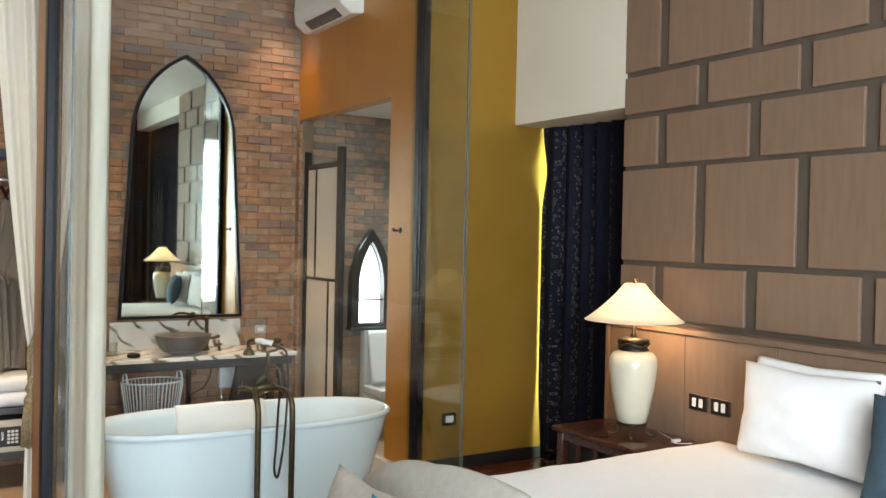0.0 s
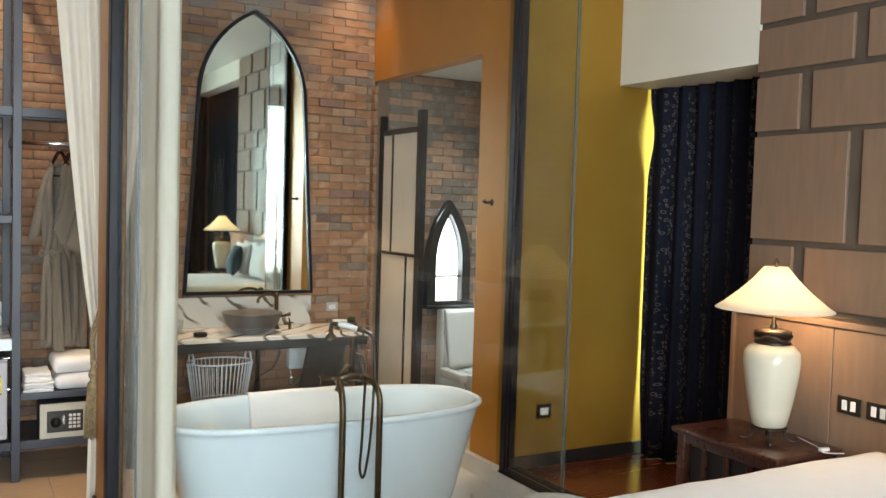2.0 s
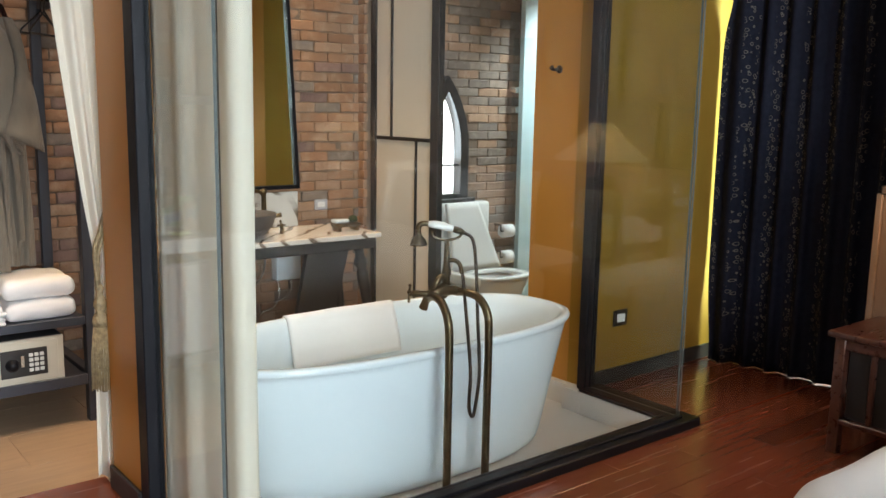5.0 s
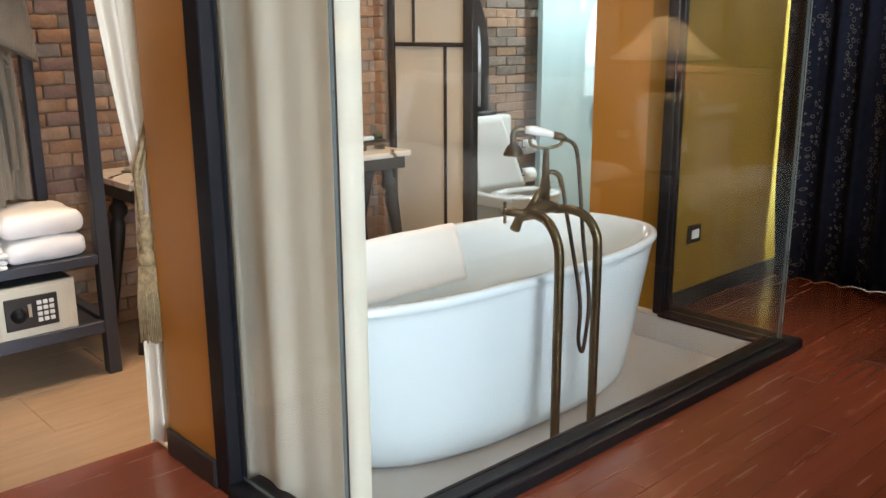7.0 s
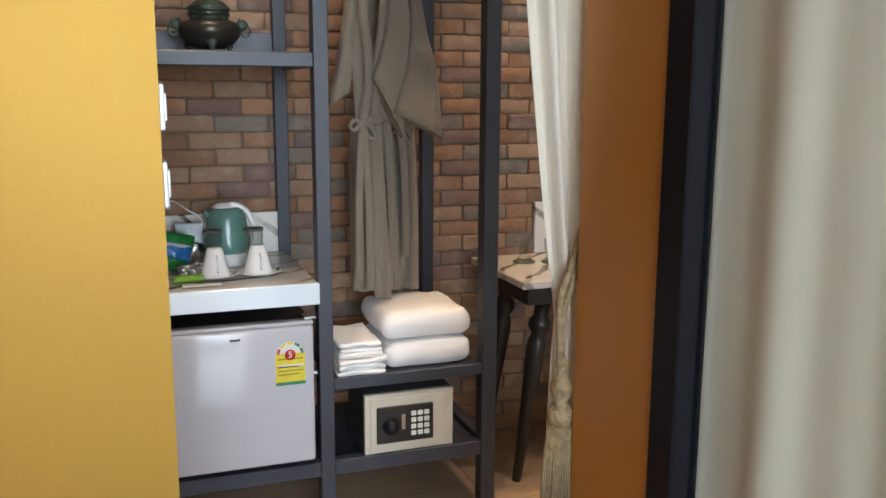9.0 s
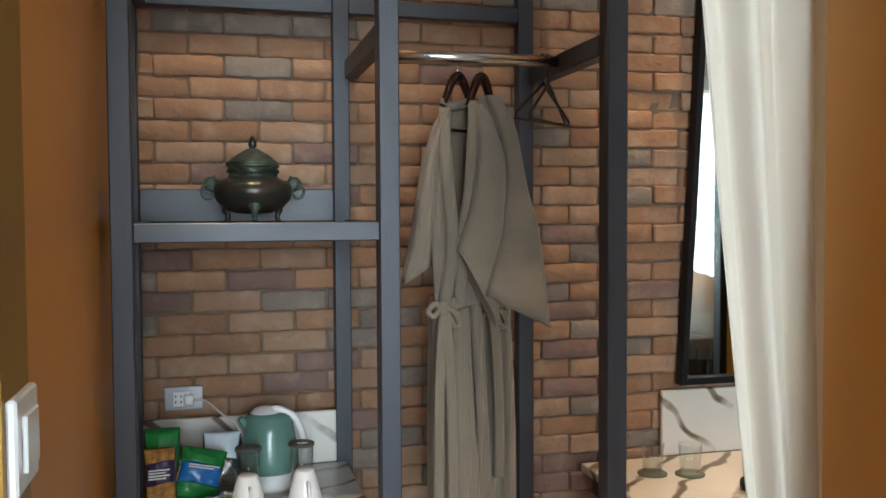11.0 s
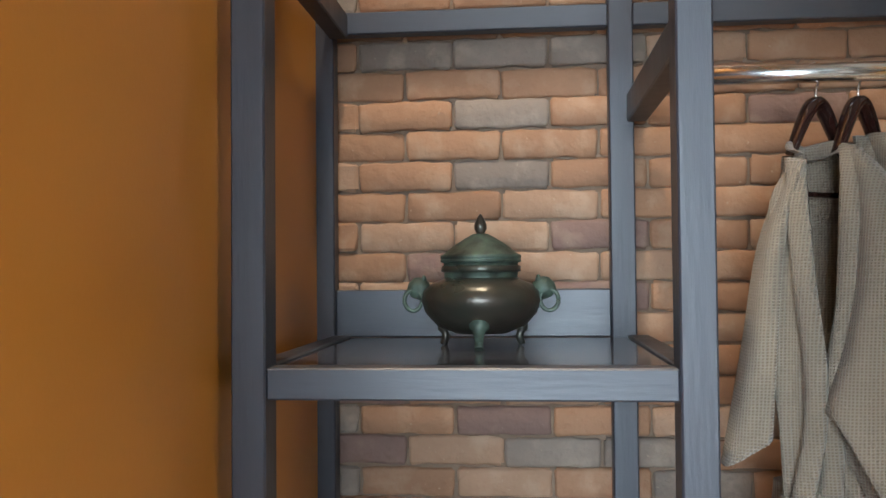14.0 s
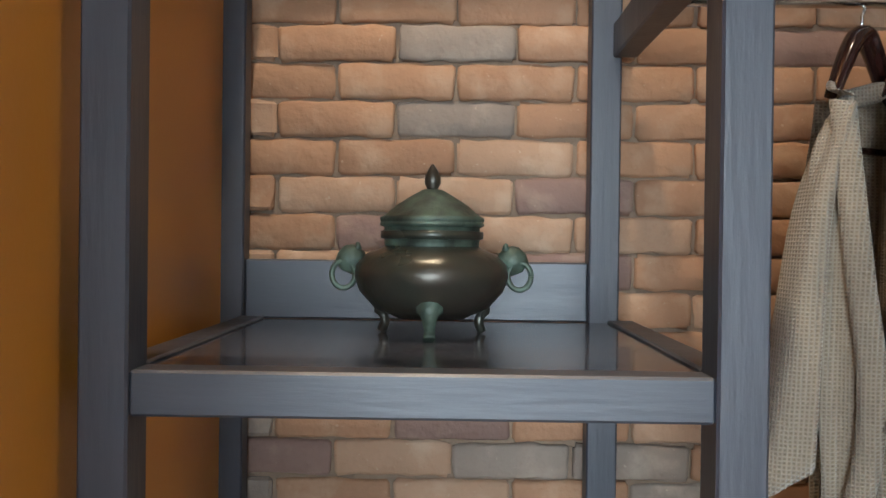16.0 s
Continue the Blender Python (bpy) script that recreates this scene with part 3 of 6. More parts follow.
M_BRONZEDARK = mat("dark_bronze_plate", (0.045, 0.032, 0.024), 0.35, metal=0.6, scale=30, bump=0.03)
bed_switch(3.49)
bed_switch(3.33)

bed = thing("bed", (3.8, 2.37, 0), "large double bed made up with white sheets", "bed")
part("base", box(2.74, 4.9, 1.44, 3.31, 0.0, 0.32, 0.02, 2), M_DARKWOOD, bed, "dark wooden bed base")


def duvet(u, v):
    x = 2.68 + 2.23 * u
    s = v * 2 - 1
    a = abs(s)
    if a < 0.80:
        y, z = s / 0.80 * 1.02, 0.612
        k = max(0, (a - 0.73) / 0.07)
        z -= 0.045 * k * k
    else:
        y, z = math.copysign(1.02 + 0.035 * math.sin((a - 0.8) / 0.2 * 1.6), s), 0.567 - (a - 0.80) / 0.20 * 0.30
    e = max(0, (0.05 - u) / 0.05)
    z -= 0.05 * e * e
    z += 0.008 * noise.noise(Vector((x * 3, y * 3, 0.3))) + 0.004 * noise.noise(Vector((x * 9, y * 9, 1.3)))
    return Vector((x, 2.37 + y, z))


part("duvet", sheet(duvet, 60, 70, 0.02), M_WHITECLOTH, bed, "smooth white duvet")
part("duvet_end", box(2.675, 2.715, 1.42, 3.32, 0.26, 0.57, 0.02, 3), M_WHITECLOTH, bed)


def pillow(y, x, w, h, t, lean, material, label, name="pillow", z=0.635, turn=0):
    b = cushion(w, h, t)
    turned(b, Matrix.Translation((x, y, z + h / 2 * math.cos(radians(lean)))) @ Matrix.Rotation(radians(90 + turn), 4, "Z") @ Matrix.Rotation(radians(lean), 4, "X"))
    return single(name, b, material, label, "pillow", "pillows on the bed")


# lean tips the top towards the headboard
pillow(2.69, 4.845, 0.72, 0.49, 0.13, 5, M_WHITECLOTH, "plump white pillow standing against the headboard")
pillow(2.675, 4.735, 0.74, 0.47, 0.17, 8, M_WHITECLOTH, "plump white pillow leaning on another pillow")
pillow(1.80, 4.845, 0.72, 0.49, 0.13, 5, M_WHITECLOTH, "plump white pillow standing against the headboard")
pillow(1.78, 4.735, 0.74, 0.47, 0.17, 8, M_WHITECLOTH, "plump white pillow leaning on another pillow")
pillow(1.985, 4.57, 0.48, 0.45, 0.19, 14, M_NAVYCUSHION, "slate blue cushion leaning on white pillows", "cushion", turn=8)

sofa = thing("loveseat", (2.25, 1.95, 0), "beige velvet loveseat with a buttoned rounded back at the bed's foot", "sofa")


def sofa_back(u, v):
    """The rounded back, arched along its length, with buttoned folds."""
    s = u * 2 - 1
    y = 1.95 + 1.0 * s
    crown = 1.0 - 0.19 * abs(s) ** 3
    a = v * math.pi
    dent = 0.016 * (1 - abs(math.sin(u * math.pi * 4)) ** 0.4)
    x = 2.50 + 0.10 * math.cos(a) * (1 - 0.3 * abs(s))
    z = 0.20 + (crown - 0.20) * (math.sin(a) ** 0.5 if 0 < v < 1 else 0) - dent
    return Vector((x, y, z))


part("backrest", sheet(sofa_back, 70, 24, 0.03), M_THROW, sofa, "buttoned beige backrest")
part("seat", box(1.95, 2.50, 1.0, 2.88, 0.18, 0.44, 0.06, 4), M_THROW, sofa)
part("base", box(1.98, 2.56, 0.98, 2.90, 0.10, 0.20, 0.02, 2), M_DARKWOOD, sofa)
for x in (2.03, 2.50):
    for y in (1.05, 2.83):
        part("leg", lathe([(0.018, 0), (0.028, 0.10)], (x, y, 0), 12), M_DARKWOOD, sofa)
bc = cushion(0.54, 0.47, 0.15)
turned(bc, Matrix.Translation((2.30, 2.60, 0.66)) @ Matrix.Rotation(radians(90), 4, "Z") @ Matrix.Rotation(radians(14), 4, "X"))
single("cushion", bc, M_THROW, "beige velvet cushion on the loveseat", "cushion")
M_SKY = mat("bright_blue_cloth", (0.05, 0.30, 0.55), 0.8, scale=20, bump=0.2)
bc = cushion(0.30, 0.48, 0.10)
turned(bc, Matrix.Translation((2.18, 2.24, 0.69)) @ Matrix.Rotation(radians(90), 4, "Z") @ Matrix.Rotation(radians(14), 4, "X"))
single("cushion", bc, M_SKY, "small bright blue cushion on the loveseat", "cushion")


def nightstand(y, group):
    n = thing("nightstand", (4.67, y, 0), "dark red wooden nightstand with open front", "nightstand", group)
    x0, x1, y0, y1 = 4.44, 4.90, y - 0.33, y + 0.33
    part("top", box(x0 - 0.02, x1, y0 - 0.02, y1 + 0.02, 0.545, 0.575, 0.008, 2), M_DARKWOOD, n, "polished dark red top")
    part("frieze", box(x0 + 0.015, x1 - 0.01, y0 + 0.015, y1 - 0.015, 0.49, 0.545, 0.003), M_DARKWOOD, n)
    for x in (x0 + 0.005, x1 - 0.06):
        for yy in (y0 + 0.005, y1 - 0.055):
            part("leg", box(x, x + 0.05, yy, yy + 0.05, 0.0, 0.545, 0.006, 2), M_DARKWOOD, n)
    part("shelf", box(x0 + 0.01, x1 - 0.01, y0 + 0.01, y1 - 0.01, 0.14, 0.165, 0.004), M_DARKWOOD, n)
    part("front_panel", box(x0 + 0.048, x0 + 0.06, y0 + 0.05, y1 - 0.06, 0.165, 0.49, 0.002), M_BLACK, n, "dark recessed panel")
    part("side_panel", box(x0 + 0.06, x1 - 0.065, y1 - 0.065, y1 - 0.053, 0.165, 0.49, 0.002), M_BLACK, n, "dark recessed panel")
    for k in range(3):
        yy = y0 + 0.18 + k * 0.15
        part("spindle", box(x0 + 0.015, x0 + 0.04, yy - 0.012, yy + 0.012, 0.165, 0.49, 0.004), M_DARKWOOD, n)
    for k in range(2):
        xx = x0 + 0.16 + k * 0.14
        part("spindle", box(xx - 0.012, xx + 0.012, y1 - 0.045, y1 - 0.02, 0.165, 0.49, 0.004), M_DARKWOOD, n)
    return n


nightstand(3.845, "nightstands by the bed")
nightstand(0.86, "nightstands by the bed")

M_LAMPJAR = mat("cream_glazed_ceramic", (0.63, 0.59, 0.47), 0.14, other=(0.57, 0.53, 0.41), scale=6, bump=0.02, rough_var=0.04)
M_SHADE = mat("cream_lamp_shade", (0.85, 0.76, 0.60), 0.8, other=(0.82, 0.72, 0.55), scale=40, bump=0.1, emit=0.42, bump_scale=300)
_n, _l = M_SHADE.node_tree.nodes, M_SHADE.node_tree.links
_thin, _blend = _n.new("ShaderNodeBsdfTranslucent"), _n.new("ShaderNodeMixShader")
_thin.inputs[0].default_value = (0.95, 0.90, 0.78, 1)
_blend.inputs[0].default_value = 0.55
_l.new(_n["Principled BSDF"].outputs[0], _blend.inputs[1])
_l.new(_thin.outputs[0], _blend.inputs[2])
_l.new(_blend.outputs[0], _n["Material Output"].inputs[0])
M_IRON = mat("dark_wrought_iron", (0.05, 0.035, 0.026), 0.4, metal=0.7, scale=20, bump=0.1)


def table_lamp(x, y, z):
    t = thing("table_lamp", (x, y, z), "cream ceramic jar lamp with a lit conical shade", "lamp", "bedside lamps")
    prof = [(0.07, 0.075), (0.085, 0.085), (0.098, 0.14), (0.118, 0.24), (0.134, 0.34), (0.141, 0.41), (0.137, 0.455), (0.115, 0.485), (0.09, 0.497), (0.0, 0.50)]
    part("jar", lathe([(0, 0.075)] + prof, (x, y, z), 40), M_LAMPJAR, t, "cream glazed jar")
    part("collar", lathe([(0.088, 0.496), (0.092, 0.505), (0.078, 0.515), (0.072, 0.535), (0.09, 0.55), (0.092, 0.562), (0.06, 0.572), (0, 0.575)], (x, y, z), 32), M_IRON, t, "dark bronze collar")
    part("collar_ring", tube([(x + 0.088 * math.cos(a / 24 * 2 * math.pi), y + 0.088 * math.sin(a / 24 * 2 * math.pi), z + 0.53 + 0.01 * math.sin(a)) for a in range(25)], 0.009, 8), M_IRON, t)
    part("stem", lathe([(0.012, 0.57), (0.02, 0.585), (0.012, 0.6), (0.01, 0.88), (0.006, 0.89), (0.006, 0.90), (0.014, 0.908), (0.008, 0.918), (0.005, 0.930), (0, 0.933)], (x, y, z), 16), M_BRASS, t, "brass stem with finial")
    b = lathe([(0.288, 0.672), (0.245, 0.702), (0.170, 0.765), (0.105, 0.83), (0.058, 0.888), (0.055, 0.887), (0.102, 0.828), (0.167, 0.763), (0.243, 0.700), (0.286, 0.670), (0.288, 0.672)], (x, y, z), 56)
    part("shade", b, M_SHADE, t, "glowing cream conical shade")
    st = part("stand", lathe([(0.082, 0.066), (0.09, 0.072), (0.082, 0.078), (0.07, 0.072), (0.082, 0.066)], (x, y, z), 28), M_IRON, t, "low iron stand")
    for k in range(4):
        a = radians(45 + 90 * k)
        c, s = math.cos(a), math.sin(a)
        pts = smooth_path([(x + c * 0.08, y + s * 0.08, z + 0.07), (x + c * 0.075, y + s * 0.075, z + 0.03), (x + c * 0.11, y + s * 0.11, z + 0.006), (x + c * 0.14, y + s * 0.14, z + 0.012)], 5)
        part("foot", tube(pts, 0.006, 8), M_IRON, st)
    lamp("lamp_bulb", "POINT", (x, y, z + 0.76), (x, y, 0), 20, (1.0, 0.68, 0.38), 0.04)
    return t


table_lamp(4.662, 3.757, 0.577)
table_lamp(4.66, 0.92, 0.577)
b = tube(smooth_path([(4.84, 3.72, 0.585), (4.80, 3.60, 0.582), (4.77, 3.54, 0.583), (4.72, 3.47, 0.582), (4.80, 3.42, 0.582)], 6), 0.003, 6)
cord = single("lamp_cord", b, M_CERAMIC, "thin white lamp cord on the nightstand", "cable")
single("cord_switch", box(4.725, 4.785, 3.485, 3.512, 0.577, 0.597, 0.007, 3), M_CERAMIC, "small white in-line switch on the lamp cord", "switch")

# navy curtains
def drape(name, path, z0, z1, folds, depth, seed, label, material, group=""):
    return single(name, curtain(path, z0, z1, folds, depth, seed=seed), material, label, "curtain", group)


def loose_edge(q, u, v):
    # the free edge stands off the wall near its top and at its foot
    off = 0.008 + 0.050 * math.exp(-((q.z - 2.24) / 0.18) ** 2) + 0.040 * math.exp(-(q.z / 0.34) ** 2)
    k = max(0.0, 1 - u / 0.10)
    return Vector((q.x + (5.29 - q.x) * k, q.y + (5.431 - off - q.y) * k, q.z))


single("curtain", curtain([(5.29, 5.405), (5.36, 5.14), (5.41, 4.7), (5.41, 4.27)], 0.0008, 2.62, 8, 0.038, loose_edge, 40, seed=3), M_NAVY, "dark navy damask curtain hanging over the window", "curtain", "navy curtains")
drape("curtain", [(5.30, 0.44), (5.30, -2.40)], 0.004, 3.70, 19, 0.038, 5, "dark navy damask curtain hanging over the window", M_NAVY, "navy curtains")

# added drape on the south wall, only to darken what the mirror reflects
drape("curtain", [(5.24, -2.50), (2.6, -2.50)], 0.004, 3.9, 17, 0.038, 6, "dark navy damask curtain added to darken the mirror's reflection", M_NAVY, "navy curtains")

# white curtain inside the glass, and the tied one at the doorway
drape("curtain", [(1.79, 5.365), (1.832, 5.1), (1.89, 4.91), (1.94, 4.905), (1.975, 4.96)], -0.07, 3.9, 2.3, 0.016, 8, "cream curtain gathered inside the glass corner", M_CREAMCLOTH, "cream curtains")


def tied(q, u, v):
    # gathered at the tie, spreading upwards
    z = q.z
    tie = 0.93
    if z > tie:
        k = (z - tie) / 2.4
        w, left = 0.085 + 0.25 * k ** 0.8, 1.70 - 0.25 * k ** 0.8
    else:
        k = (tie - z) / 0.95
        w, left = 0.085 + 0.04 * k ** 0.5, 1.70 - 0.03 * k ** 0.5
    return Vector((left + w * u, q.y, z))


single("curtain", curtain([(1.5, 5.80), (1.75, 5.80)], 0.02, 3.6, 2.6, 0.03, tied, 44, seed=4), M_CREAMCLOTH, "cream curtain tied back at the bathroom doorway", "curtain", "cream curtains")
M_ROPE = mat("antique_gold_cord", (0.34, 0.25, 0.13), 0.6, other=(0.20, 0.14, 0.07), scale=60, mix=0.3, bump=0.6, bump_scale=90)
tb = thing("curtain_tieback", (1.696, 5.765, 0.4), "antique gold twisted cord tieback with a long tassel", "tieback")
part("cord", tube(smooth_path([(1.741, 5.760, 1.15), (1.724, 5.750, 1.11), (1.704, 5.750, 1.04), (1.684, 5.755, 0.975), (1.684, 5.755, 0.90), (1.696, 5.760, 0.70)], 6), 0.009, 8), M_ROPE, tb, "twisted gold cord")
part("cord", tube(smooth_path([(1.741, 5.755, 1.12), (1.728, 5.748, 1.08), (1.711, 5.748, 1.01), (1.694, 5.753, 0.95), (1.692, 5.757, 0.87), (1.696, 5.760, 0.70)], 6), 0.008, 8), M_ROPE, tb, "twisted gold cord")
part("tassel_head", lathe([(0, 0.62), (0.010, 0.615), (0.018, 0.60), (0.012, 0.575), (0.024, 0.55), (0.027, 0.53), (0.016, 0.505), (0.030, 0.485), (0.034, 0.465), (0.03, 0.445), (0, 0.445)], (1.696, 5.760, 0.215), 20), M_ROPE, tb, "turned gold tassel head")
b = bmesh.new()
rnd_t = random.Random(2)
for k in range(46):
    a = k / 46 * 2 * math.pi
    r0, r1 = 0.028, 0.036 + rnd_t.uniform(-0.004, 0.006)
    tube([(1.696 + r0 * math.cos(a), 5.760 + r0 * math.sin(a), 0.665), (1.696 + r1 * math.cos(a + 0.1), 5.760 + r1 * math.sin(a + 0.1), 0.54), (1.696 + r1 * 1.05 * math.cos(a), 5.760 + r1 * 1.05 * math.sin(a), 0.405 + rnd_t.uniform(-0.008, 0.008))], 0.0026, 5, b)
part("tassel_skirt", b, M_ROPE, tb, "gold thread tassel skirt")

# ---- bathtub ----
tub = thing("bathtub", (2.97, 5.52, TUB_Z), "white freestanding oval bathtub", "bathtub")


def oval(cx, cy, ax, ay, z, n=72, p=2.5):
    out = []
    for i in range(n):
        a = 2 * math.pi * i / n
        c, s = math.cos(a), math.sin(a)
        out.append(Vector((cx + ax * math.copysign(abs(c) ** (2 / p), c), cy + ay * math.copysign(abs(s) ** (2 / p), s), z)))
    return out


def loft(rings, bm=None, cap0=True, cap1=True):
    b = bmesh.new()
    R = [[b.verts.new(p) for p in ring] for ring in rings]
    n = len(R[0])
    for a, c in zip(R, R[1:]):
        for i in range(n):
            b.faces.new((a[i], a[(i + 1) % n], c[(i + 1) % n], c[i])).smooth = True
    if cap0:
        b.faces.new(R[0][::-1])
    if cap1:
        b.faces.new(R[-1])
    bmesh.ops.recalc_face_normals(b, faces=b.faces)
    return join(bm, b)


TX, TY = 2.97, 5.52
rings = []
for ax, ay, z in [(0.72, 0.350, TUB_Z), (0.775, 0.384, -0.096), (0.798, 0.397, -0.08), (0.812, 0.403, -0.05), (0.852, 0.415, 0.10), (0.908, 0.427, 0.31), (0.956, 0.434, 0.47), (0.968, 0.435, 0.494), (0.977, 0.4365, 0.4965), (0.984, 0.440, 0.500), (0.988, 0.442, 0.506), (0.988, 0.442, 0.519), (0.984, 0.438, 0.527), (0.974, 0.429, 0.531), (0.958, 0.413, 0.530), (0.948, 0.402, 0.524),
                  (0.92, 0.385, 0.48), (0.86, 0.35, 0.30), (0.77, 0.30, 0.16), (0.62, 0.25, 0.07), (0.3, 0.1, 0.06)]:
    rings.append(oval(TX - 0.02 * max(0.0, 0.5 - z), TY, ax, ay, z, p=2.7))
part("shell", loft(rings), M_TUB, tub)

towel_pts = [(-0.10, 0.30), (-0.075, 0.40), (-0.045, 0.48), (-0.02, 0.535), (0.0, 0.546), (0.022, 0.54)]


def towel_fn(u, v):
    # over the far rim, hanging inside
    x = 2.60 + 0.62 * u
    k = v * (len(towel_pts) - 1)
    i = min(int(k), len(towel_pts) - 2)
    t = k - i
    dy = towel_pts[i][0] * (1 - t) + towel_pts[i + 1][0] * t
    z = towel_pts[i][1] * (1 - t) + towel_pts[i + 1][1] * t
    return Vector((x, 5.925 + dy + 0.004 * noise.noise(Vector((x * 8, v * 3, 0))), z + 0.004 * noise.noise(Vector((x * 5, 0, 4)))))


single("bath_towel", sheet(towel_fn, 24, 20, 0.014), M_WHITECLOTH, "white bath mat folded over the tub's rim", "towel")

# floor-standing mixer
mx = thing("tub_mixer", (2.95, 4.985, TUB_Z), "aged bronze floor-standing bath mixer with hand shower", "tap")
L1, L2, MY, BY, BZ = 2.83, 3.045, 4.965, 5.14, 0.752
for x, s in ((L1, 1), (L2, -1)):
    pts = smooth_path([(x, MY, TUB_Z), (x, MY, 0.25), (x, MY, 0.60), (x, MY + 0.015, 0.69), (x + s * 0.008, MY + 0.06, 0.742), (x + s * 0.022, MY + 0.12, 0.757), (x + s * 0.035, BY, BZ)], 6)
    part("riser", tube(pts, 0.0175, 14), M_BRASS, mx, "bronze riser pipe")
    part("floor_flange", lathe([(0.032, 0), (0.032, 0.006), (0.018, 0.014), (0.017, 0.02)], (x, MY, TUB_Z), 20), M_BRASS, mx)
body = part("body", tube([(L1 + 0.03, BY, BZ), (L1 + 0.06, BY, BZ + 0.012), (2.94, BY, BZ + 0.02), (L2 - 0.06, BY, BZ + 0.012), (L2 - 0.03, BY, BZ)], [0.018, 0.022, 0.031, 0.022, 0.018], 14), M_BRASS, mx)
part("spout", tube(smooth_path([(2.94, BY, BZ + 0.0), (2.935, BY + 0.05, BZ - 0.015), (2.93, BY + 0.10, BZ - 0.035), (2.925, BY + 0.125, BZ - 0.085)], 6), [0.022] * 12 + [0.018] * 5 + [0.02, 0.021], 12), M_BRASS, mx, "curved bronze spout")


def cross_handle(x, y, z, dx, dy):
    d = Vector((dx, dy, 0.0))
    n = Vector((-dy, dx, 0)).normalized()
    p, q = Vector((x, y, z)), Vector((x, y, z)) + d
    b = tube([p, p.lerp(q, 0.4), p.lerp(q, 0.6), q], [0.016, 0.012, 0.016, 0.011], 12)
    for a in range(4):
        c, s = math.cos(a * math.pi / 2 + 0.4), math.sin(a * math.pi / 2 + 0.4)
        e = q + n * c * 0.034 + Vector((0, 0, s * 0.034))
        tube([q, e], [0.0065, 0.0055], 8, b)
        lathe([(0, -0.009), (0.009, 0), (0, 0.009)], e, 10, b)
    lathe([(0, -0.012), (0.012, 0), (0, 0.012)], q, 12, b)
    return b


part("handle", cross_handle(L1 + 0.03, BY, BZ + 0.008, -0.06, 0.06), M_BRASS, mx, "bronze cross handle")
part("handle", cross_handle(L2 - 0.03, BY, BZ + 0.008, -0.02, 0.085), M_BRASS, mx, "bronze cross handle")
part("swan_arm", tube(smooth_path([(2.885, BY + 0.03, BZ + 0.005), (2.89, BY, BZ + 0.045), (2.92, BY, BZ + 0.075), (2.95, BY, BZ + 0.07)], 6), 0.013, 10), M_BRASS, mx)
part("upright", tube([(2.95, BY, BZ), (2.95, BY, BZ + 0.08), (2.95, BY, BZ + 0.085), (2.95, BY, BZ + 0.14), (2.95, BY, BZ + 0.145), (2.95, BY, BZ + 0.235)], [0.021, 0.017, 0.022, 0.012, 0.014, 0.010], 14), M_BRASS, mx)
part("hose_arm", tube(smooth_path([(2.95, BY, BZ + 0.14), (2.985, BY - 0.005, BZ + 0.142), (3.01, BY - 0.015, BZ + 0.125), (3.02, BY - 0.02, BZ + 0.085)], 6), 0.010, 10), M_BRASS, mx)
part("cradle", tube(smooth_path([(2.892, BY + 0.03, BZ + 0.272), (2.90, BY + 0.025, BZ + 0.245), (2.95, BY, BZ + 0.232), (2.998, BY - 0.025, BZ + 0.245), (3.005, BY - 0.03, BZ + 0.268)], 6), 0.0065, 8), M_BRASS, mx)
hs = part("hand_shower", tube(smooth_path([(2.852, BY + 0.07, BZ + 0.245), (2.85, BY + 0.07, BZ + 0.285), (2.865, BY + 0.06, BZ + 0.302), (2.89, BY + 0.045, BZ + 0.30)], 6), 0.012, 10), M_BRASS, mx, "bronze hand shower")
part("grip", tube([(2.885, BY + 0.047, BZ + 0.30), (2.91, BY + 0.03, BZ + 0.298), (2.95, BY + 0.005, BZ + 0.287), (2.978, BY - 0.012, BZ + 0.278)], [0.013, 0.0175, 0.0165, 0.012], 14), M_CERAMIC, hs, "white porcelain grip")
part("ferrule", tube([(2.975, BY - 0.01, BZ + 0.279), (3.0, BY - 0.026, BZ + 0.271), (3.015, BY - 0.035, BZ + 0.262)], [0.014, 0.015, 0.010], 12), M_BRASS, hs)
part("rose", lathe([(0.010, 0.05), (0.014, 0.035), (0.028, 0.022), (0.037, 0.0), (0.037, -0.006), (0, -0.008)], (2.852, BY + 0.07, BZ + 0.215), 24), M_BRASS, hs, "bronze shower rose")
part("hose", tube(smooth_path([(3.012, BY - 0.033, BZ + 0.265), (3.045, BY - 0.06, BZ + 0.23), (3.05, BY - 0.08, BZ + 0.10), (3.03, BY - 0.12, BZ - 0.10), (2.985, MY - 0.015, 0.45), (2.962, MY - 0.022, 0.31), (2.945, MY - 0.022, 0.258), (2.928, MY - 0.018, 0.31), (2.94, MY - 0.01, 0.45), (2.985, BY - 0.10, BZ - 0.10), (3.012, BY - 0.05, BZ + 0.0), (3.02, BY - 0.025, BZ + 0.085)], 8), 0.0075, 8), M_IRON, mx, "dark flexible hose")

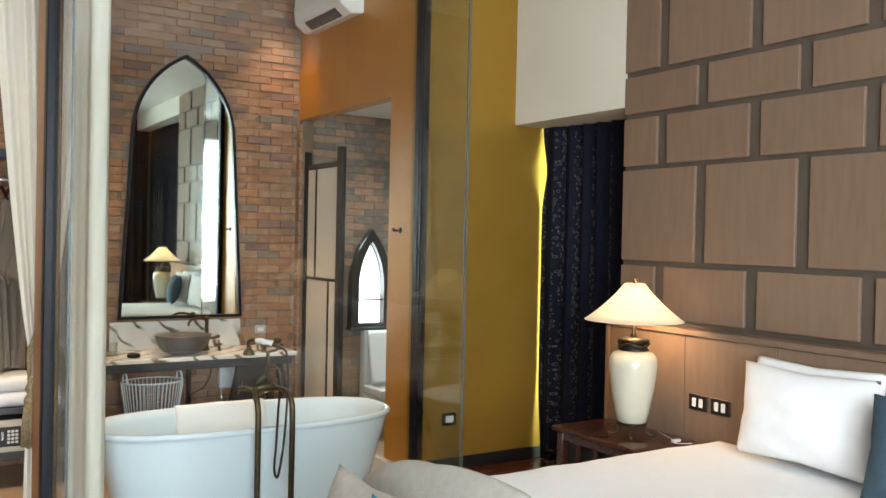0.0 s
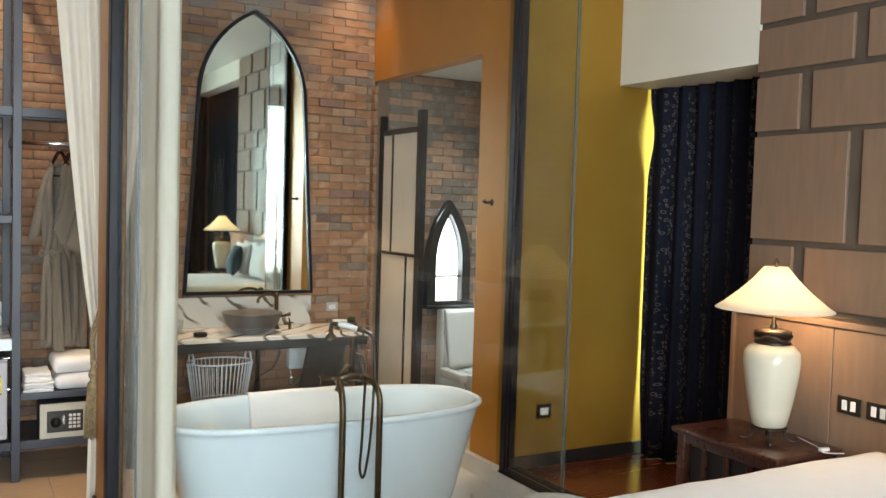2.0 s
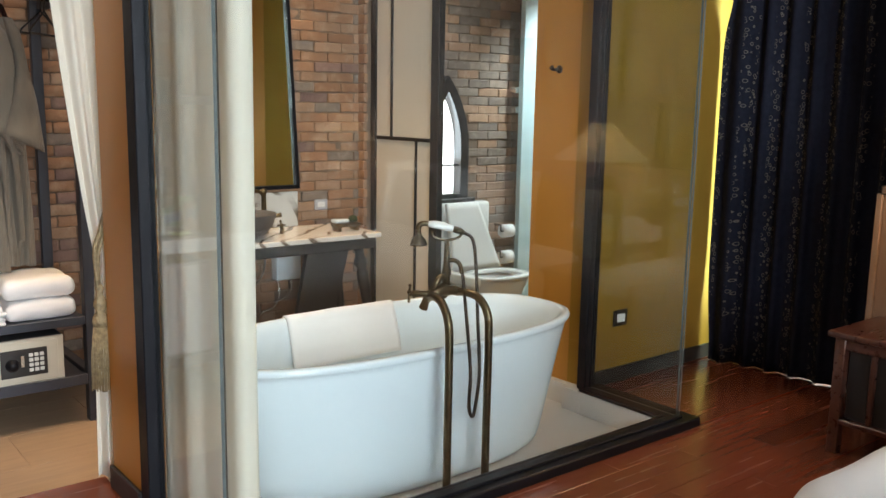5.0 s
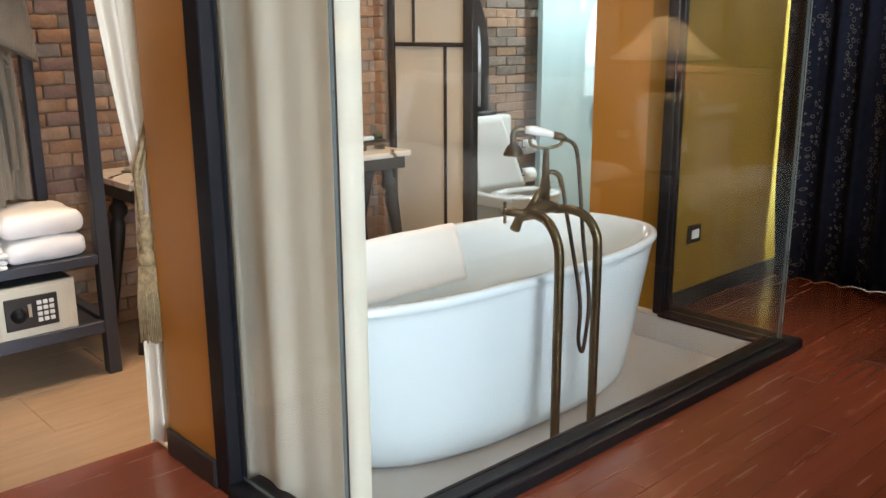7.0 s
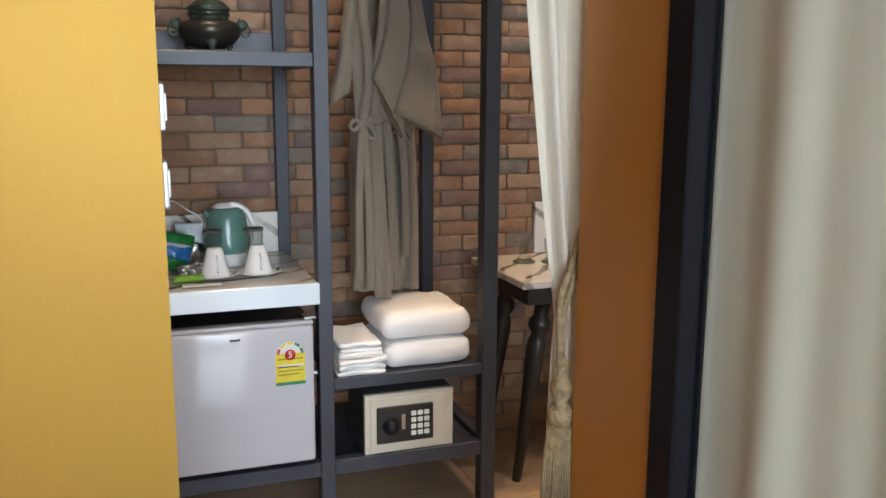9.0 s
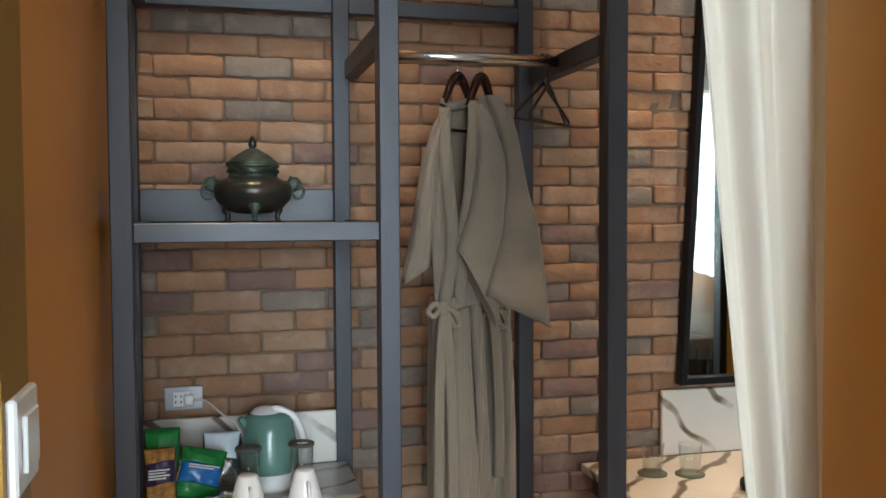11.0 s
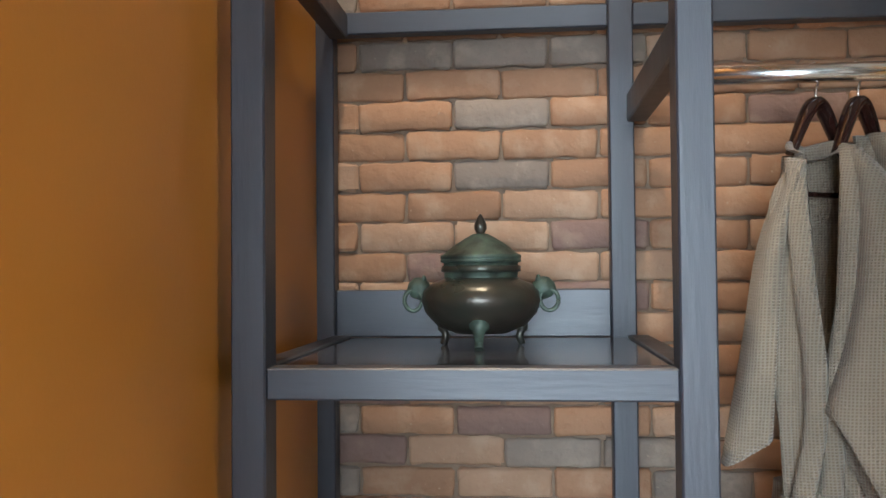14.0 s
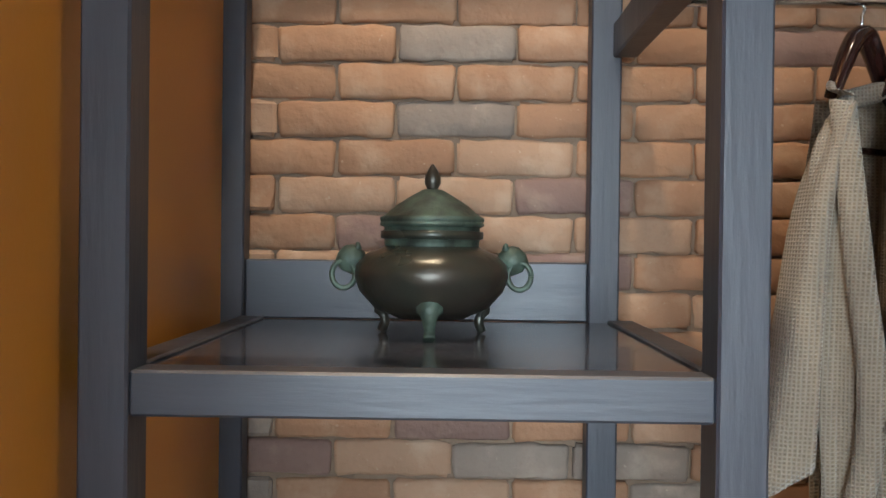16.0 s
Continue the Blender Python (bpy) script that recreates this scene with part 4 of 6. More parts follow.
# ---- rack by the brick wall ----
RX = [(0.705, 0.757), (1.355, 1.408), (1.987, 2.047)]
RF, RB = 6.96, 7.60
rack = thing("open_rack", (1.37, 7.3, BATH_Z), "slate blue stained wooden open wardrobe rack", "rack")
for i, (a, b2) in enumerate(RX):
    part("post", box(a, b2, RF, RF + 0.06, BATH_Z, 3.3, 0.003), M_RACK, rack)
    bx = (0.667, 0.720) if i == 0 else (1.322, 1.375) if i == 1 else (1.955, 2.01)
    part("post", box(bx[0], bx[1], RB, RB + 0.045, BATH_Z, 3.3, 0.003), M_RACK, rack)
for i in range(2):
    x0, x1 = RX[i][1], RX[i + 1][0]
    bx0, bx1 = ((0.720, 1.322), (1.375, 1.955))[i]
    for z in (2.245, 3.24):
        part("rail", box(bx0, bx1, RB + 0.004, RB + 0.04, z, z + 0.05, 0.003), M_RACKH, rack)
        part("rail", box(x0, x1, RF + 0.006, RF + 0.05, z - 0.03, z + 0.03, 0.003), M_RACKH, rack)
for i, (a, b2) in enumerate(RX):
    for z in (2.035, 3.2):
        if i == 0 and z < 3:
            continue
        part("rail", box(a + 0.004, b2 - 0.006, RF + 0.06, RB, z, z + 0.06, 0.003), M_RACK, rack)
    part("rail", box(a + 0.004, b2 - 0.006, RF + 0.06, RB, 0.06, 0.11, 0.003), M_RACK, rack)
part("rail", box(0.711, 0.752, RF + 0.06, RB, 2.235, 2.29, 0.003), M_RACK, rack)
# shelf with upstand
sh = part("shelf", box(0.757, 1.355, RF + 0.004, RF + 0.05, 1.529, 1.577, 0.003), M_RACKH, rack, "slate blue shelf edge")
M_RACKTOP = mat("slate_blue_polished_wood", (0.062, 0.066, 0.085), 0.22, other=(0.035, 0.037, 0.050), scale=9, stretch=(0.35, 3, 3), mix=0.7, bump=0.05, bump_scale=40, coat=0.4)
part("shelf_board", box(0.757, 1.355, RF + 0.05, RB, 1.545, 1.574, 0.002), M_RACKTOP, rack, "glossy slate shelf board")
part("upstand", box(0.72, 1.322, RB + 0.012, RB + 0.035, 1.574, 1.678, 0.003), M_RACKH, rack)
part("shelf_side", box(0.715, 0.757, RF + 0.06, RB, 1.53, 1.579, 0.003), M_RACK, rack)
part("shelf_side", box(1.355, 1.40, RF + 0.06, RB, 1.53, 1.579, 0.003), M_RACK, rack)
part("shelf_board", box(1.408, 1.987, RF + 0.05, RB, 0.385, 0.419, 0.003), M_RACKH, rack, "towel shelf")
part("rail", box(1.408, 1.987, RF + 0.004, RF + 0.05, 0.375, 0.420, 0.003), M_RACKH, rack)
part("shelf_board", box(1.408, 1.987, RF + 0.05, RB, 0.06, 0.092, 0.003), M_RACKH, rack, "safe shelf")
part("shelf_board", box(0.757, 1.355, RF + 0.05, RB, 0.06, 0.092, 0.003), M_RACKH, rack, "fridge shelf")
for i in range(2):
    part("rail", box(RX[i][1], RX[i + 1][0], RF + 0.004, RF + 0.05, 0.048, 0.105, 0.003), M_RACKH, rack)
part("hanging_rod", tube([(1.38, 7.34, 2.072), (1.99, 7.34, 2.072)], 0.018, 18), M_CHROME, rack, "chrome hanging rod")

# counter and splash of the minibar
M_MINITOP = veined("grey_veined_marble", (0.60, 0.57, 0.53), (0.44, 0.41, 0.38), (0.12, 0.09, 0.07), 55, 0.035)
mini = thing("minibar_counter", (1.05, 7.3, 0.71), "white marble counter over the fridge", "counter")
part("slab", box(0.757, 1.355, RF - 0.015, RB, 0.735, 0.784, 0.003), M_MINITOP, mini, "grey-veined marble slab")
part("front_edge", box(0.757, 1.355, RF - 0.035, RF - 0.015, 0.712, 0.788, 0.003), M_TUB, mini, "plain white front edge")
part("splashback", box(0.72, 1.322, RB + 0.0, RB + 0.02, 0.785, 0.955, 0.003), M_MARBLE, mini, "white marble splashback")

# fridge
M_FRIDGE = mat("silver_grey_fridge_enamel", (0.48, 0.48, 0.52), 0.13, other=(0.47, 0.47, 0.50), scale=3, bump=0.02, rough_var=0.03)
M_YELLOW = mat("yellow_sticker", (0.75, 0.62, 0.03), 0.5, scale=20, bump=0)
M_GREEN = mat("green_sticker", (0.03, 0.22, 0.10), 0.5, scale=20, bump=0)
M_RED = mat("red_sticker", (0.55, 0.03, 0.03), 0.5, scale=20, bump=0)
M_PAPER = mat("white_label", (0.75, 0.75, 0.72), 0.6, scale=20, bump=0)
M_INK = mat("printed_olive_ink", (0.28, 0.22, 0.03), 0.6, scale=20, bump=0)
fr = thing("mini_fridge", (1.07, 7.2, 0.107), "silver grey mini fridge with an energy sticker", "fridge")
part("body", box(0.815, 1.33, 6.99, 7.46, 0.125, 0.648, 0.006, 2), M_BLACK, fr, "dark fridge cabinet")
door = part("door", box(0.815, 1.33, 6.925, 6.984, 0.135, 0.640, 0.012, 3), M_FRIDGE, fr, "silver grey door")
part("door_lip", box(0.815, 1.33, 6.932, 6.984, 0.641, 0.655, 0.004, 2), M_FRIDGE, door)
part("badge", box(1.04, 1.075, 6.9225, 6.925, 0.605, 0.612), M_BLACK, door)
part("hinge", box(1.30, 1.345, 6.94, 7.0, 0.657, 0.667, 0.003), M_CHROME, fr)
part("hinge", box(1.325, 1.348, 6.95, 6.98, 0.45, 0.462, 0.002), M_CHROME, fr)
for x in (0.85, 1.295):
    for y in (7.02, 7.42):
        part("foot", lathe([(0.016, 0.106), (0.02, 0.126)], (x, y, 0), 12), M_BLACK, fr)
sx, sz = 1.245, 0.49
stk = part("sticker", box(sx - 0.052, sx + 0.052, 6.9235, 6.925, sz - 0.06, sz + 0.055), M_YELLOW, fr, "yellow energy label")
b = bmesh.new()
arc = [b.verts.new((sx + 0.047 * math.cos(a), 6.9236, sz + 0.05 + 0.047 * math.sin(a))) for a in np.linspace(0, math.pi, 19)]
b.faces.new(arc)
b.normal_update()
bmesh.ops.solidify(b, geom=b.faces[:], thickness=0.0012)
part("sticker_arc", b, M_PAPER, stk)
ARCMATS = (M_GREEN, M_GREEN, M_YELLOW, M_YELLOW, M_RED)
for k in range(5):
    a0, a1 = math.pi * k / 5 + 0.06, math.pi * (k + 1) / 5 - 0.06
    b = bmesh.new()
    o_ = [b.verts.new((sx + 0.047 * math.cos(a), 6.9225, sz + 0.05 + 0.047 * math.sin(a))) for a in np.linspace(a0, a1, 6)]
    i_ = [b.verts.new((sx + 0.038 * math.cos(a), 6.9225, sz + 0.05 + 0.038 * math.sin(a))) for a in np.linspace(a1, a0, 6)]
    b.faces.new(o_ + i_)
    b.normal_update()
    bmesh.ops.solidify(b, geom=b.faces[:], thickness=0.0008)
    part("gauge_mark", b, ARCMATS[k], stk)
part("sticker_disc", turned(lathe([(0.019, 0), (0.019, 0.002), (0, 0.002)], (0, 0, 0), 20), Matrix.Translation((sx, 6.923, sz + 0.05)) @ Matrix.Rotation(radians(90), 4, "X")), M_RED, stk)
part("sticker_foot", box(sx - 0.052, sx + 0.052, 6.9225, 6.924, sz - 0.06, sz - 0.048), M_GREEN, stk)
part("sticker_bar", box(sx - 0.045, sx + 0.045, 6.9222, 6.924, sz + 0.005, sz + 0.014), M_PAPER, stk)
for k in range(4):
    part("text_bar", box(sx - 0.044, sx + 0.044 - 0.012 * (k % 2), 6.9222, 6.924, sz + 0.033 - (0.014 if k else 0) - 0.014 * k, sz + 0.037 - (0.014 if k else 0) - 0.014 * k), M_INK, stk)


def lettering(name, words, size, place, turn, material, parent):
    cu = bpy.data.curves.new(name, "FONT")
    cu.body, cu.size, cu.align_x, cu.align_y, cu.extrude = words, size, "CENTER", "CENTER", 0.0004
    tmp = bpy.data.objects.new(name, cu)
    me = bpy.data.meshes.new_from_object(tmp)
    bpy.data.objects.remove(tmp)
    me.materials.append(material)
    ob = new(name, me)
    ob.parent = parent
    ob.matrix_basis = Matrix.Translation(Vector(place) - ORIGIN[parent]) @ turn
    ORIGIN[ob] = ORIGIN[parent]
    return ob


FACE_SOUTH = Matrix.Rotation(radians(90), 4, "X")
lettering("sticker_digit", "5", 0.032, (sx, 6.9205, sz + 0.05), FACE_SOUTH, M_PAPER, stk)

# safe
M_SAFEGREY = mat("dark_grey_enamel", (0.055, 0.055, 0.06), 0.5, scale=30, bump=0.1, bump_scale=200)
M_SAFEFRONT = mat("cream_grey_enamel", (0.56, 0.52, 0.42), 0.45, other=(0.52, 0.48, 0.39), scale=20, bump=0.05)
sf = thing("safe", (1.70, 7.1, 0.093), "small grey electronic safe with a cream door", "safe")
part("body", box(1.525, 1.875, 7.0, 7.24, 0.093, 0.335, 0.004), M_SAFEGREY, sf)
part("front_frame", box(1.525, 1.875, 6.978, 7.0, 0.093, 0.335, 0.003), M_SAFEFRONT, sf, "cream front frame")
part("door", box(1.545, 1.845, 6.972, 6.978, 0.108, 0.32, 0.002), M_SAFEFRONT, sf, "cream steel door")
pn = part("keypad_panel", box(1.568, 1.79, 6.962, 6.972, 0.145, 0.288, 0.003), M_BLACK, sf, "black lock panel")
part("knob", turned(lathe([(0.034, 0), (0.032, 0.012), (0.024, 0.018), (0.022, 0.03), (0, 0.031)], (0, 0, 0), 24), Matrix.Translation((1.622, 6.962, 0.212)) @ Matrix.Rotation(radians(90), 4, "X")), M_FRAME, pn, "round black knob")
part("lock_cover", box(1.66, 1.678, 6.957, 6.962, 0.195, 0.255, 0.002), M_CHROME, pn)
for i in range(3):
    for j in range(4):
        part("key", box(1.700 + i * 0.026, 1.720 + i * 0.026, 6.956, 6.962, 0.168 + j * 0.026, 0.186 + j * 0.026, 0.002), M_PAPER, pn)


# folded towels
def folded(x0, x1, y0, y1, z, layers, h, name, label, seed):
    """A towel folded in layers, the fold to the front."""
    rnd = random.Random(seed)
    t = thing(name, ((x0 + x1) / 2, (y0 + y1) / 2, z), label, "towel", "folded towels on the rack")
    step = h / layers
    for k in range(layers):
        jx, jy = rnd.uniform(-0.006, 0.006), rnd.uniform(-0.006, 0.006)
        b = box(x0 + jx, x1 + jx, y0 + jy, y1 + jy, z + k * step, z + (k + 1) * step - 0.002, min(step * 0.46, 0.046), 5)
        bmesh.ops.subdivide_edges(b, edges=[e for e in b.edges if e.calc_length() > 0.1], cuts=9, use_grid_fill=True)
        for v in b.verts:
            q = Vector((v.co.x * 11, v.co.y * 9, seed * 3.7 + k))
            v.co.z += (0.009 * noise.noise(q) + 0.004 * noise.noise(q * 3)) * (1 if v.co.z > z + 0.01 else 0)
            v.co.y += 0.008 * noise.noise(q * 1.3 + Vector((5, 0, v.co.z * 20)))
            v.co.x += 0.006 * noise.noise(q * 1.2 + Vector((0, 9, v.co.z * 20)))
        part("fold", b, M_WHITECLOTH, t)
    return t


folded(1.62, 1.965, 6.98, 7.36, 0.42, 1, 0.107, "bath_towel", "thick folded white bath towel", 1)
folded(1.60, 1.955, 6.99, 7.36, 0.529, 1, 0.107, "bath_towel", "thick folded white bath towel on another", 2)
folded(1.43, 1.612, 6.97, 7.26, 0.42, 3, 0.062, "hand_towel", "small folded white hand towel", 3)
folded(1.435, 1.60, 6.985, 7.25, 0.484, 3, 0.06, "hand_towel", "small folded white hand towel on another", 4)

# urn
M_PATINA = mat("dark_bronze_with_green_patina", (0.070, 0.050, 0.038), 0.30, metal=0.5, other=(0.046, 0.056, 0.044), scale=9, mix=0.5, bump=0.15, bump_scale=40)
M_VERDI = mat("verdigris_bronze", (0.115, 0.165, 0.125), 0.5, metal=0.3, other=(0.018, 0.02, 0.016), scale=26, mix=0.4, bump=0.3, bump_scale=60)
ux, uy, uz = 1.055, 7.36, 1.575
urn = thing("incense_burner", (ux, uy, uz), "dark bronze lidded tripod incense burner with green patina", "urn")
part("bowl", lathe([(0, 0.024), (0.05, 0.026), (0.083, 0.04), (0.105, 0.064), (0.113, 0.086), (0.110, 0.104), (0.095, 0.119), (0.076, 0.126), (0.070, 0.130), (0, 0.130)], (ux, uy, uz), 40), M_PATINA, urn, "dark round bowl")
part("neck", lathe([(0.069, 0.128), (0.070, 0.142), (0.073, 0.144), (0.073, 0.149), (0.070, 0.152), (0.070, 0.158), (0, 0.158)], (ux, uy, uz), 40), M_VERDI, urn, "green banded neck")
part("neck_band", lathe([(0.0695, 0.140), (0.0752, 0.1415), (0.0752, 0.1515), (0.0695, 0.153)], (ux, uy, uz), 40), M_PATINA, urn, "dark raised band")
lid = part("lid", lathe([(0.071, 0.158), (0.0765, 0.1605), (0.0765, 0.164), (0.074, 0.165), (0.0765, 0.1665), (0.0765, 0.172), (0.071, 0.174), (0.052, 0.190), (0.030, 0.204), (0.014, 0.213), (0, 0.214)], (ux, uy, uz), 40), M_VERDI, urn, "domed verdigris lid")
part("finial", lathe([(0.007, 0.212), (0.012, 0.222), (0.012, 0.23), (0.007, 0.242), (0.002, 0.25), (0, 0.251)], (ux, uy, uz), 16), M_PATINA, lid, "pointed dark finial")
for s in (-1, 1):
    h = part("handle", lathe([(0, -0.02), (0.012, -0.014), (0.019, 0), (0.016, 0.012), (0.008, 0.022), (0, 0.024)], (ux + s * 0.118, uy, uz + 0.108), 14, sx=1.25), M_VERDI, urn, "green beast-head handle")
    part("handle_ring", tube([(ux + s * 0.128 + 0.017 * math.cos(a), uy - 0.012, uz + 0.088 + 0.02 * math.sin(a)) for a in np.linspace(0, 2 * math.pi, 18)], 0.004, 6), M_VERDI, h)
    part("ear", lathe([(0, 0), (0.006, 0.004), (0.003, 0.012), (0, 0.014)], (ux + s * 0.108, uy - 0.006, uz + 0.122), 8), M_VERDI, h)
for k in range(3):
    a = radians(-90 + 120 * k)
    c, s = math.cos(a), math.sin(a)
    part("leg", tube(smooth_path([(ux + c * 0.075, uy + s * 0.075, uz + 0.05), (ux + c * 0.088, uy + s * 0.088, uz + 0.036), (ux + c * 0.082, uy + s * 0.082, uz + 0.016), (ux + c * 0.088, uy + s * 0.088, uz + 0.002)], 4), [0.02, 0.021, 0.02, 0.017, 0.013, 0.011, 0.010, 0.009, 0.008, 0.0075, 0.008, 0.009, 0.009] if k == 0 else [0.012] * 6 + [0.007] * 7, 10), M_VERDI if k == 0 else M_PATINA, urn, "verdigris lion-mask leg" if k == 0 else "thin dark leg")

# ---- mirror ----
mir = thing("arched_mirror", (3.11, 7.62, 0.965), "tall pointed-arch mirror in a thin dark frame", "mirror")


def arch_outline(inset):
    # feet wide, sides leaning in, then two arcs to a point
    zb, zt = 0.967 + inset, 3.237 - inset * 1.5
    wb, ws = 0.53 - inset, 0.445 - inset
    zs = 2.52
    pts = [(-wb, zb), (wb, zb), (ws, zs)]
    rise = zt - zs
    rad = (rise * rise + ws * ws) / (2 * ws)
    top = math.asin(rise / rad)
    for k in range(1, 14):
        a = top * k / 14
        pts.append((ws - rad + rad * math.cos(a), zs + rad * math.sin(a)))
    pts.append((0, zt))
    return pts + [(-x, z) for x, z in pts[-2:2:-1]] + [(-ws, zs)]


MXC = 3.112
out_, in_ = arch_outline(0), arch_outline(0.024)
b = bmesh.new()
lay = [[b.verts.new((MXC + x, y, z)) for x, z in o] for o, y in ((out_, 7.645), (out_, 7.603), (in_, 7.603), (in_, 7.63))]
for A, C in zip(lay, lay[1:]):
    for i in range(len(A)):
        b.faces.new((A[i], A[(i + 1) % len(A)], C[(i + 1) % len(A)], C[i]))
bmesh.ops.recalc_face_normals(b, faces=b.faces)
part("mirror_frame", b, M_FRAME, mir, "thin dark metal frame")
b = bmesh.new()
f = b.faces.new([b.verts.new((MXC + x, 7.628, z)) for x, z in arch_outline(0.02)])
b.normal_update()
bmesh.ops.solidify(b, geom=[f], thickness=0.008)
part("mirror_glass", b, M_MIRROR, mir, "clear mirror glass")

# ---- vanity ----
van = thing("vanity_table", (3.05, 7.33, BATH_Z), "black console washstand with a veined stone top", "vanity")
VX0, VX1, VY0 = 2.20, 3.95, 7.06
part("top", box(VX0, VX1, VY0, 7.63, 0.672, 0.704, 0.004), M_MARBLE, van, "warm veined stone top")
part("apron", box(VX0 + 0.03, VX1 - 0.03, VY0 + 0.02, VY0 + 0.05, 0.60, 0.672, 0.004), M_BLACK, van)
part("apron", box(VX0 + 0.03, VX0 + 0.06, VY0 + 0.05, 7.6, 0.60, 0.672, 0.004), M_BLACK, van)
part("apron", box(VX1 - 0.06, VX1 - 0.03, VY0 + 0.05, 7.6, 0.60, 0.672, 0.004), M_BLACK, van)
for x, s in ((VX0 + 0.13, -1), (VX1 - 0.13, 1)):
    for y in (VY0 + 0.08, 7.5):
        P0, P1 = Vector((x, y, 0.60)), Vector((x + s * 0.12, y - 0.03, BATH_Z))
        prof = [(0, 0.032), (0.08, 0.032), (0.1, 0.045), (0.14, 0.05), (0.18, 0.028), (0.22, 0.04), (0.28, 0.042), (0.6, 0.03), (1, 0.019)]
        part("leg", tube([P0.lerp(P1, t) for t, r in prof], [r for t, r in prof], 16), M_BLACK, van, "splayed turned black leg")
b = bmesh.new()
for y in (7.22, 7.26):
    b.faces.new([b.verts.new((x, y, z)) for x, z in ((3.48, 0.60), (3.80, 0.60), (3.60, BATH_Z), (3.33, BATH_Z))])
bmesh.ops.bridge_loops(b, edges=b.edges[:])
bmesh.ops.recalc_face_normals(b, faces=b.faces)
part("support_panel", b, M_BLACK, van, "slanted dark support board")
spl = single("splashback", box(2.52, 3.64, 7.63, 7.65, 0.704, 0.945, 0.003), M_MARBLE, "white veined marble splashback", "splashback")
M_STONE = mat("dark_grey_stone", (0.075, 0.068, 0.066), 0.45, other=(0.16, 0.15, 0.145), scale=5, mix=0.3, bump=0.1, detail=8)
sk = single("vessel_sink", lathe([(0, 0.0), (0.10, 0.0), (0.16, 0.03), (0.205, 0.085), (0.228, 0.15), (0.232, 0.158), (0.226, 0.162), (0.214, 0.155), (0.18, 0.09), (0.12, 0.045), (0, 0.035)], (3.03, 7.27, 0.704), 48, sy=0.85), M_STONE, "dark grey stone vessel sink", "sink")
tap = thing("basin_tap", (3.27, 7.42, 0.704), "aged bronze swan-neck basin tap", "tap")
part("stem", lathe([(0.03, 0), (0.03, 0.01), (0.018, 0.02), (0.016, 0.26), (0.024, 0.27), (0.024, 0.285), (0, 0.30)], (3.27, 7.42, 0.704), 18), M_BRASS, tap)
part("neck", tube(smooth_path([(3.27, 7.42, 0.95), (3.22, 7.40, 0.985), (3.15, 7.37, 0.985), (3.10, 7.35, 0.955), (3.095, 7.345, 0.925)], 6), 0.011, 10), M_BRASS, tap)
part("handle", tube([(3.27, 7.42, 0.80), (3.32, 7.38, 0.815), (3.36, 7.35, 0.83)], [0.012, 0.01, 0.016], 10), M_BRASS, tap)
b = bmesh.new()
for a in range(4):
    c, s = math.cos(a * math.pi / 2), math.sin(a * math.pi / 2)
    tube([(3.36, 7.35, 0.76), (3.36 + 0.03 * c, 7.35 + 0.02 * s, 0.76 + 0.03 * s)], 0.007, 8, b)
tube([(3.36, 7.35, 0.704), (3.36, 7.35, 0.77)], 0.012, 10, b)
part("cross_handle", b, M_BRASS, tap)

# ---- toilet room ----
scr = thing("screen_door", (4.24, 7.18, BATH_Z), "dark wooden screen door with cream panels standing open", "door")
S0, S1, SX = 6.80, 7.58, 4.235
part("stile", box(SX - 0.025, SX + 0.025, S0, S0 + 0.085, BATH_Z + 0.004, 2.47, 0.004), M_BLACK, scr)
part("stile", box(SX - 0.025, SX + 0.025, S1 - 0.055, S1, BATH_Z + 0.004, 2.47, 0.004), M_BLACK, scr)
part("rail", box(SX - 0.02, SX + 0.02, S0 + 0.085, S1 - 0.055, 2.30, 2.345, 0.003), M_BLACK, scr)
part("rail", box(SX - 0.02, SX + 0.02, S0 + 0.085, S1 - 0.055, 1.305, 1.33, 0.003), M_BLACK, scr)
part("rail", box(SX - 0.02, SX + 0.02, S0 + 0.085, S1 - 0.055, BATH_Z + 0.01, BATH_Z + 0.07, 0.003), M_BLACK, scr)
part("mullion", box(SX - 0.018, SX + 0.018, 7.33, 7.352, 1.33, 2.30, 0.003), M_BLACK, scr)
part("mullion", box(SX - 0.018, SX + 0.018, 7.04, 7.062, BATH_Z + 0.07, 1.305, 0.003), M_BLACK, scr)
M_RICE = mat("cream_panel_paper", (0.66, 0.62, 0.53), 0.7, scale=12, other=(0.63, 0.59, 0.50), bump=0.05)
part("panel", box(SX - 0.008, SX + 0.008, S0 + 0.085, S1 - 0.055, 1.33, 2.30), M_RICE, scr, "cream panel")
part("panel", box(SX - 0.008, SX + 0.008, S0 + 0.085, S1 - 0.055, BATH_Z + 0.07, 1.305), M_RICE, scr, "cream panel")

wdw = thing("window_2", (4.95, 7.66, 0.86), "small pointed-arch window in a dark frame", "window", kind="structure")


def lancet(cx, w, z0, z1, zs):
    pts = [(cx - w, z0), (cx + w, z0), (cx + w, zs)]
    rise = z1 - zs
    rad = (rise * rise + w * w) / (2 * w)
    top = math.asin(rise / rad)
    for k in range(1, 10):
        a = top * k / 10
        pts.append((cx + w - rad + rad * math.cos(a), zs + rad * math.sin(a)))
    pts.append((cx, z1))
    return pts + [(2 * cx - x, z) for x, z in pts[-2:2:-1]] + [(cx - w, zs)]


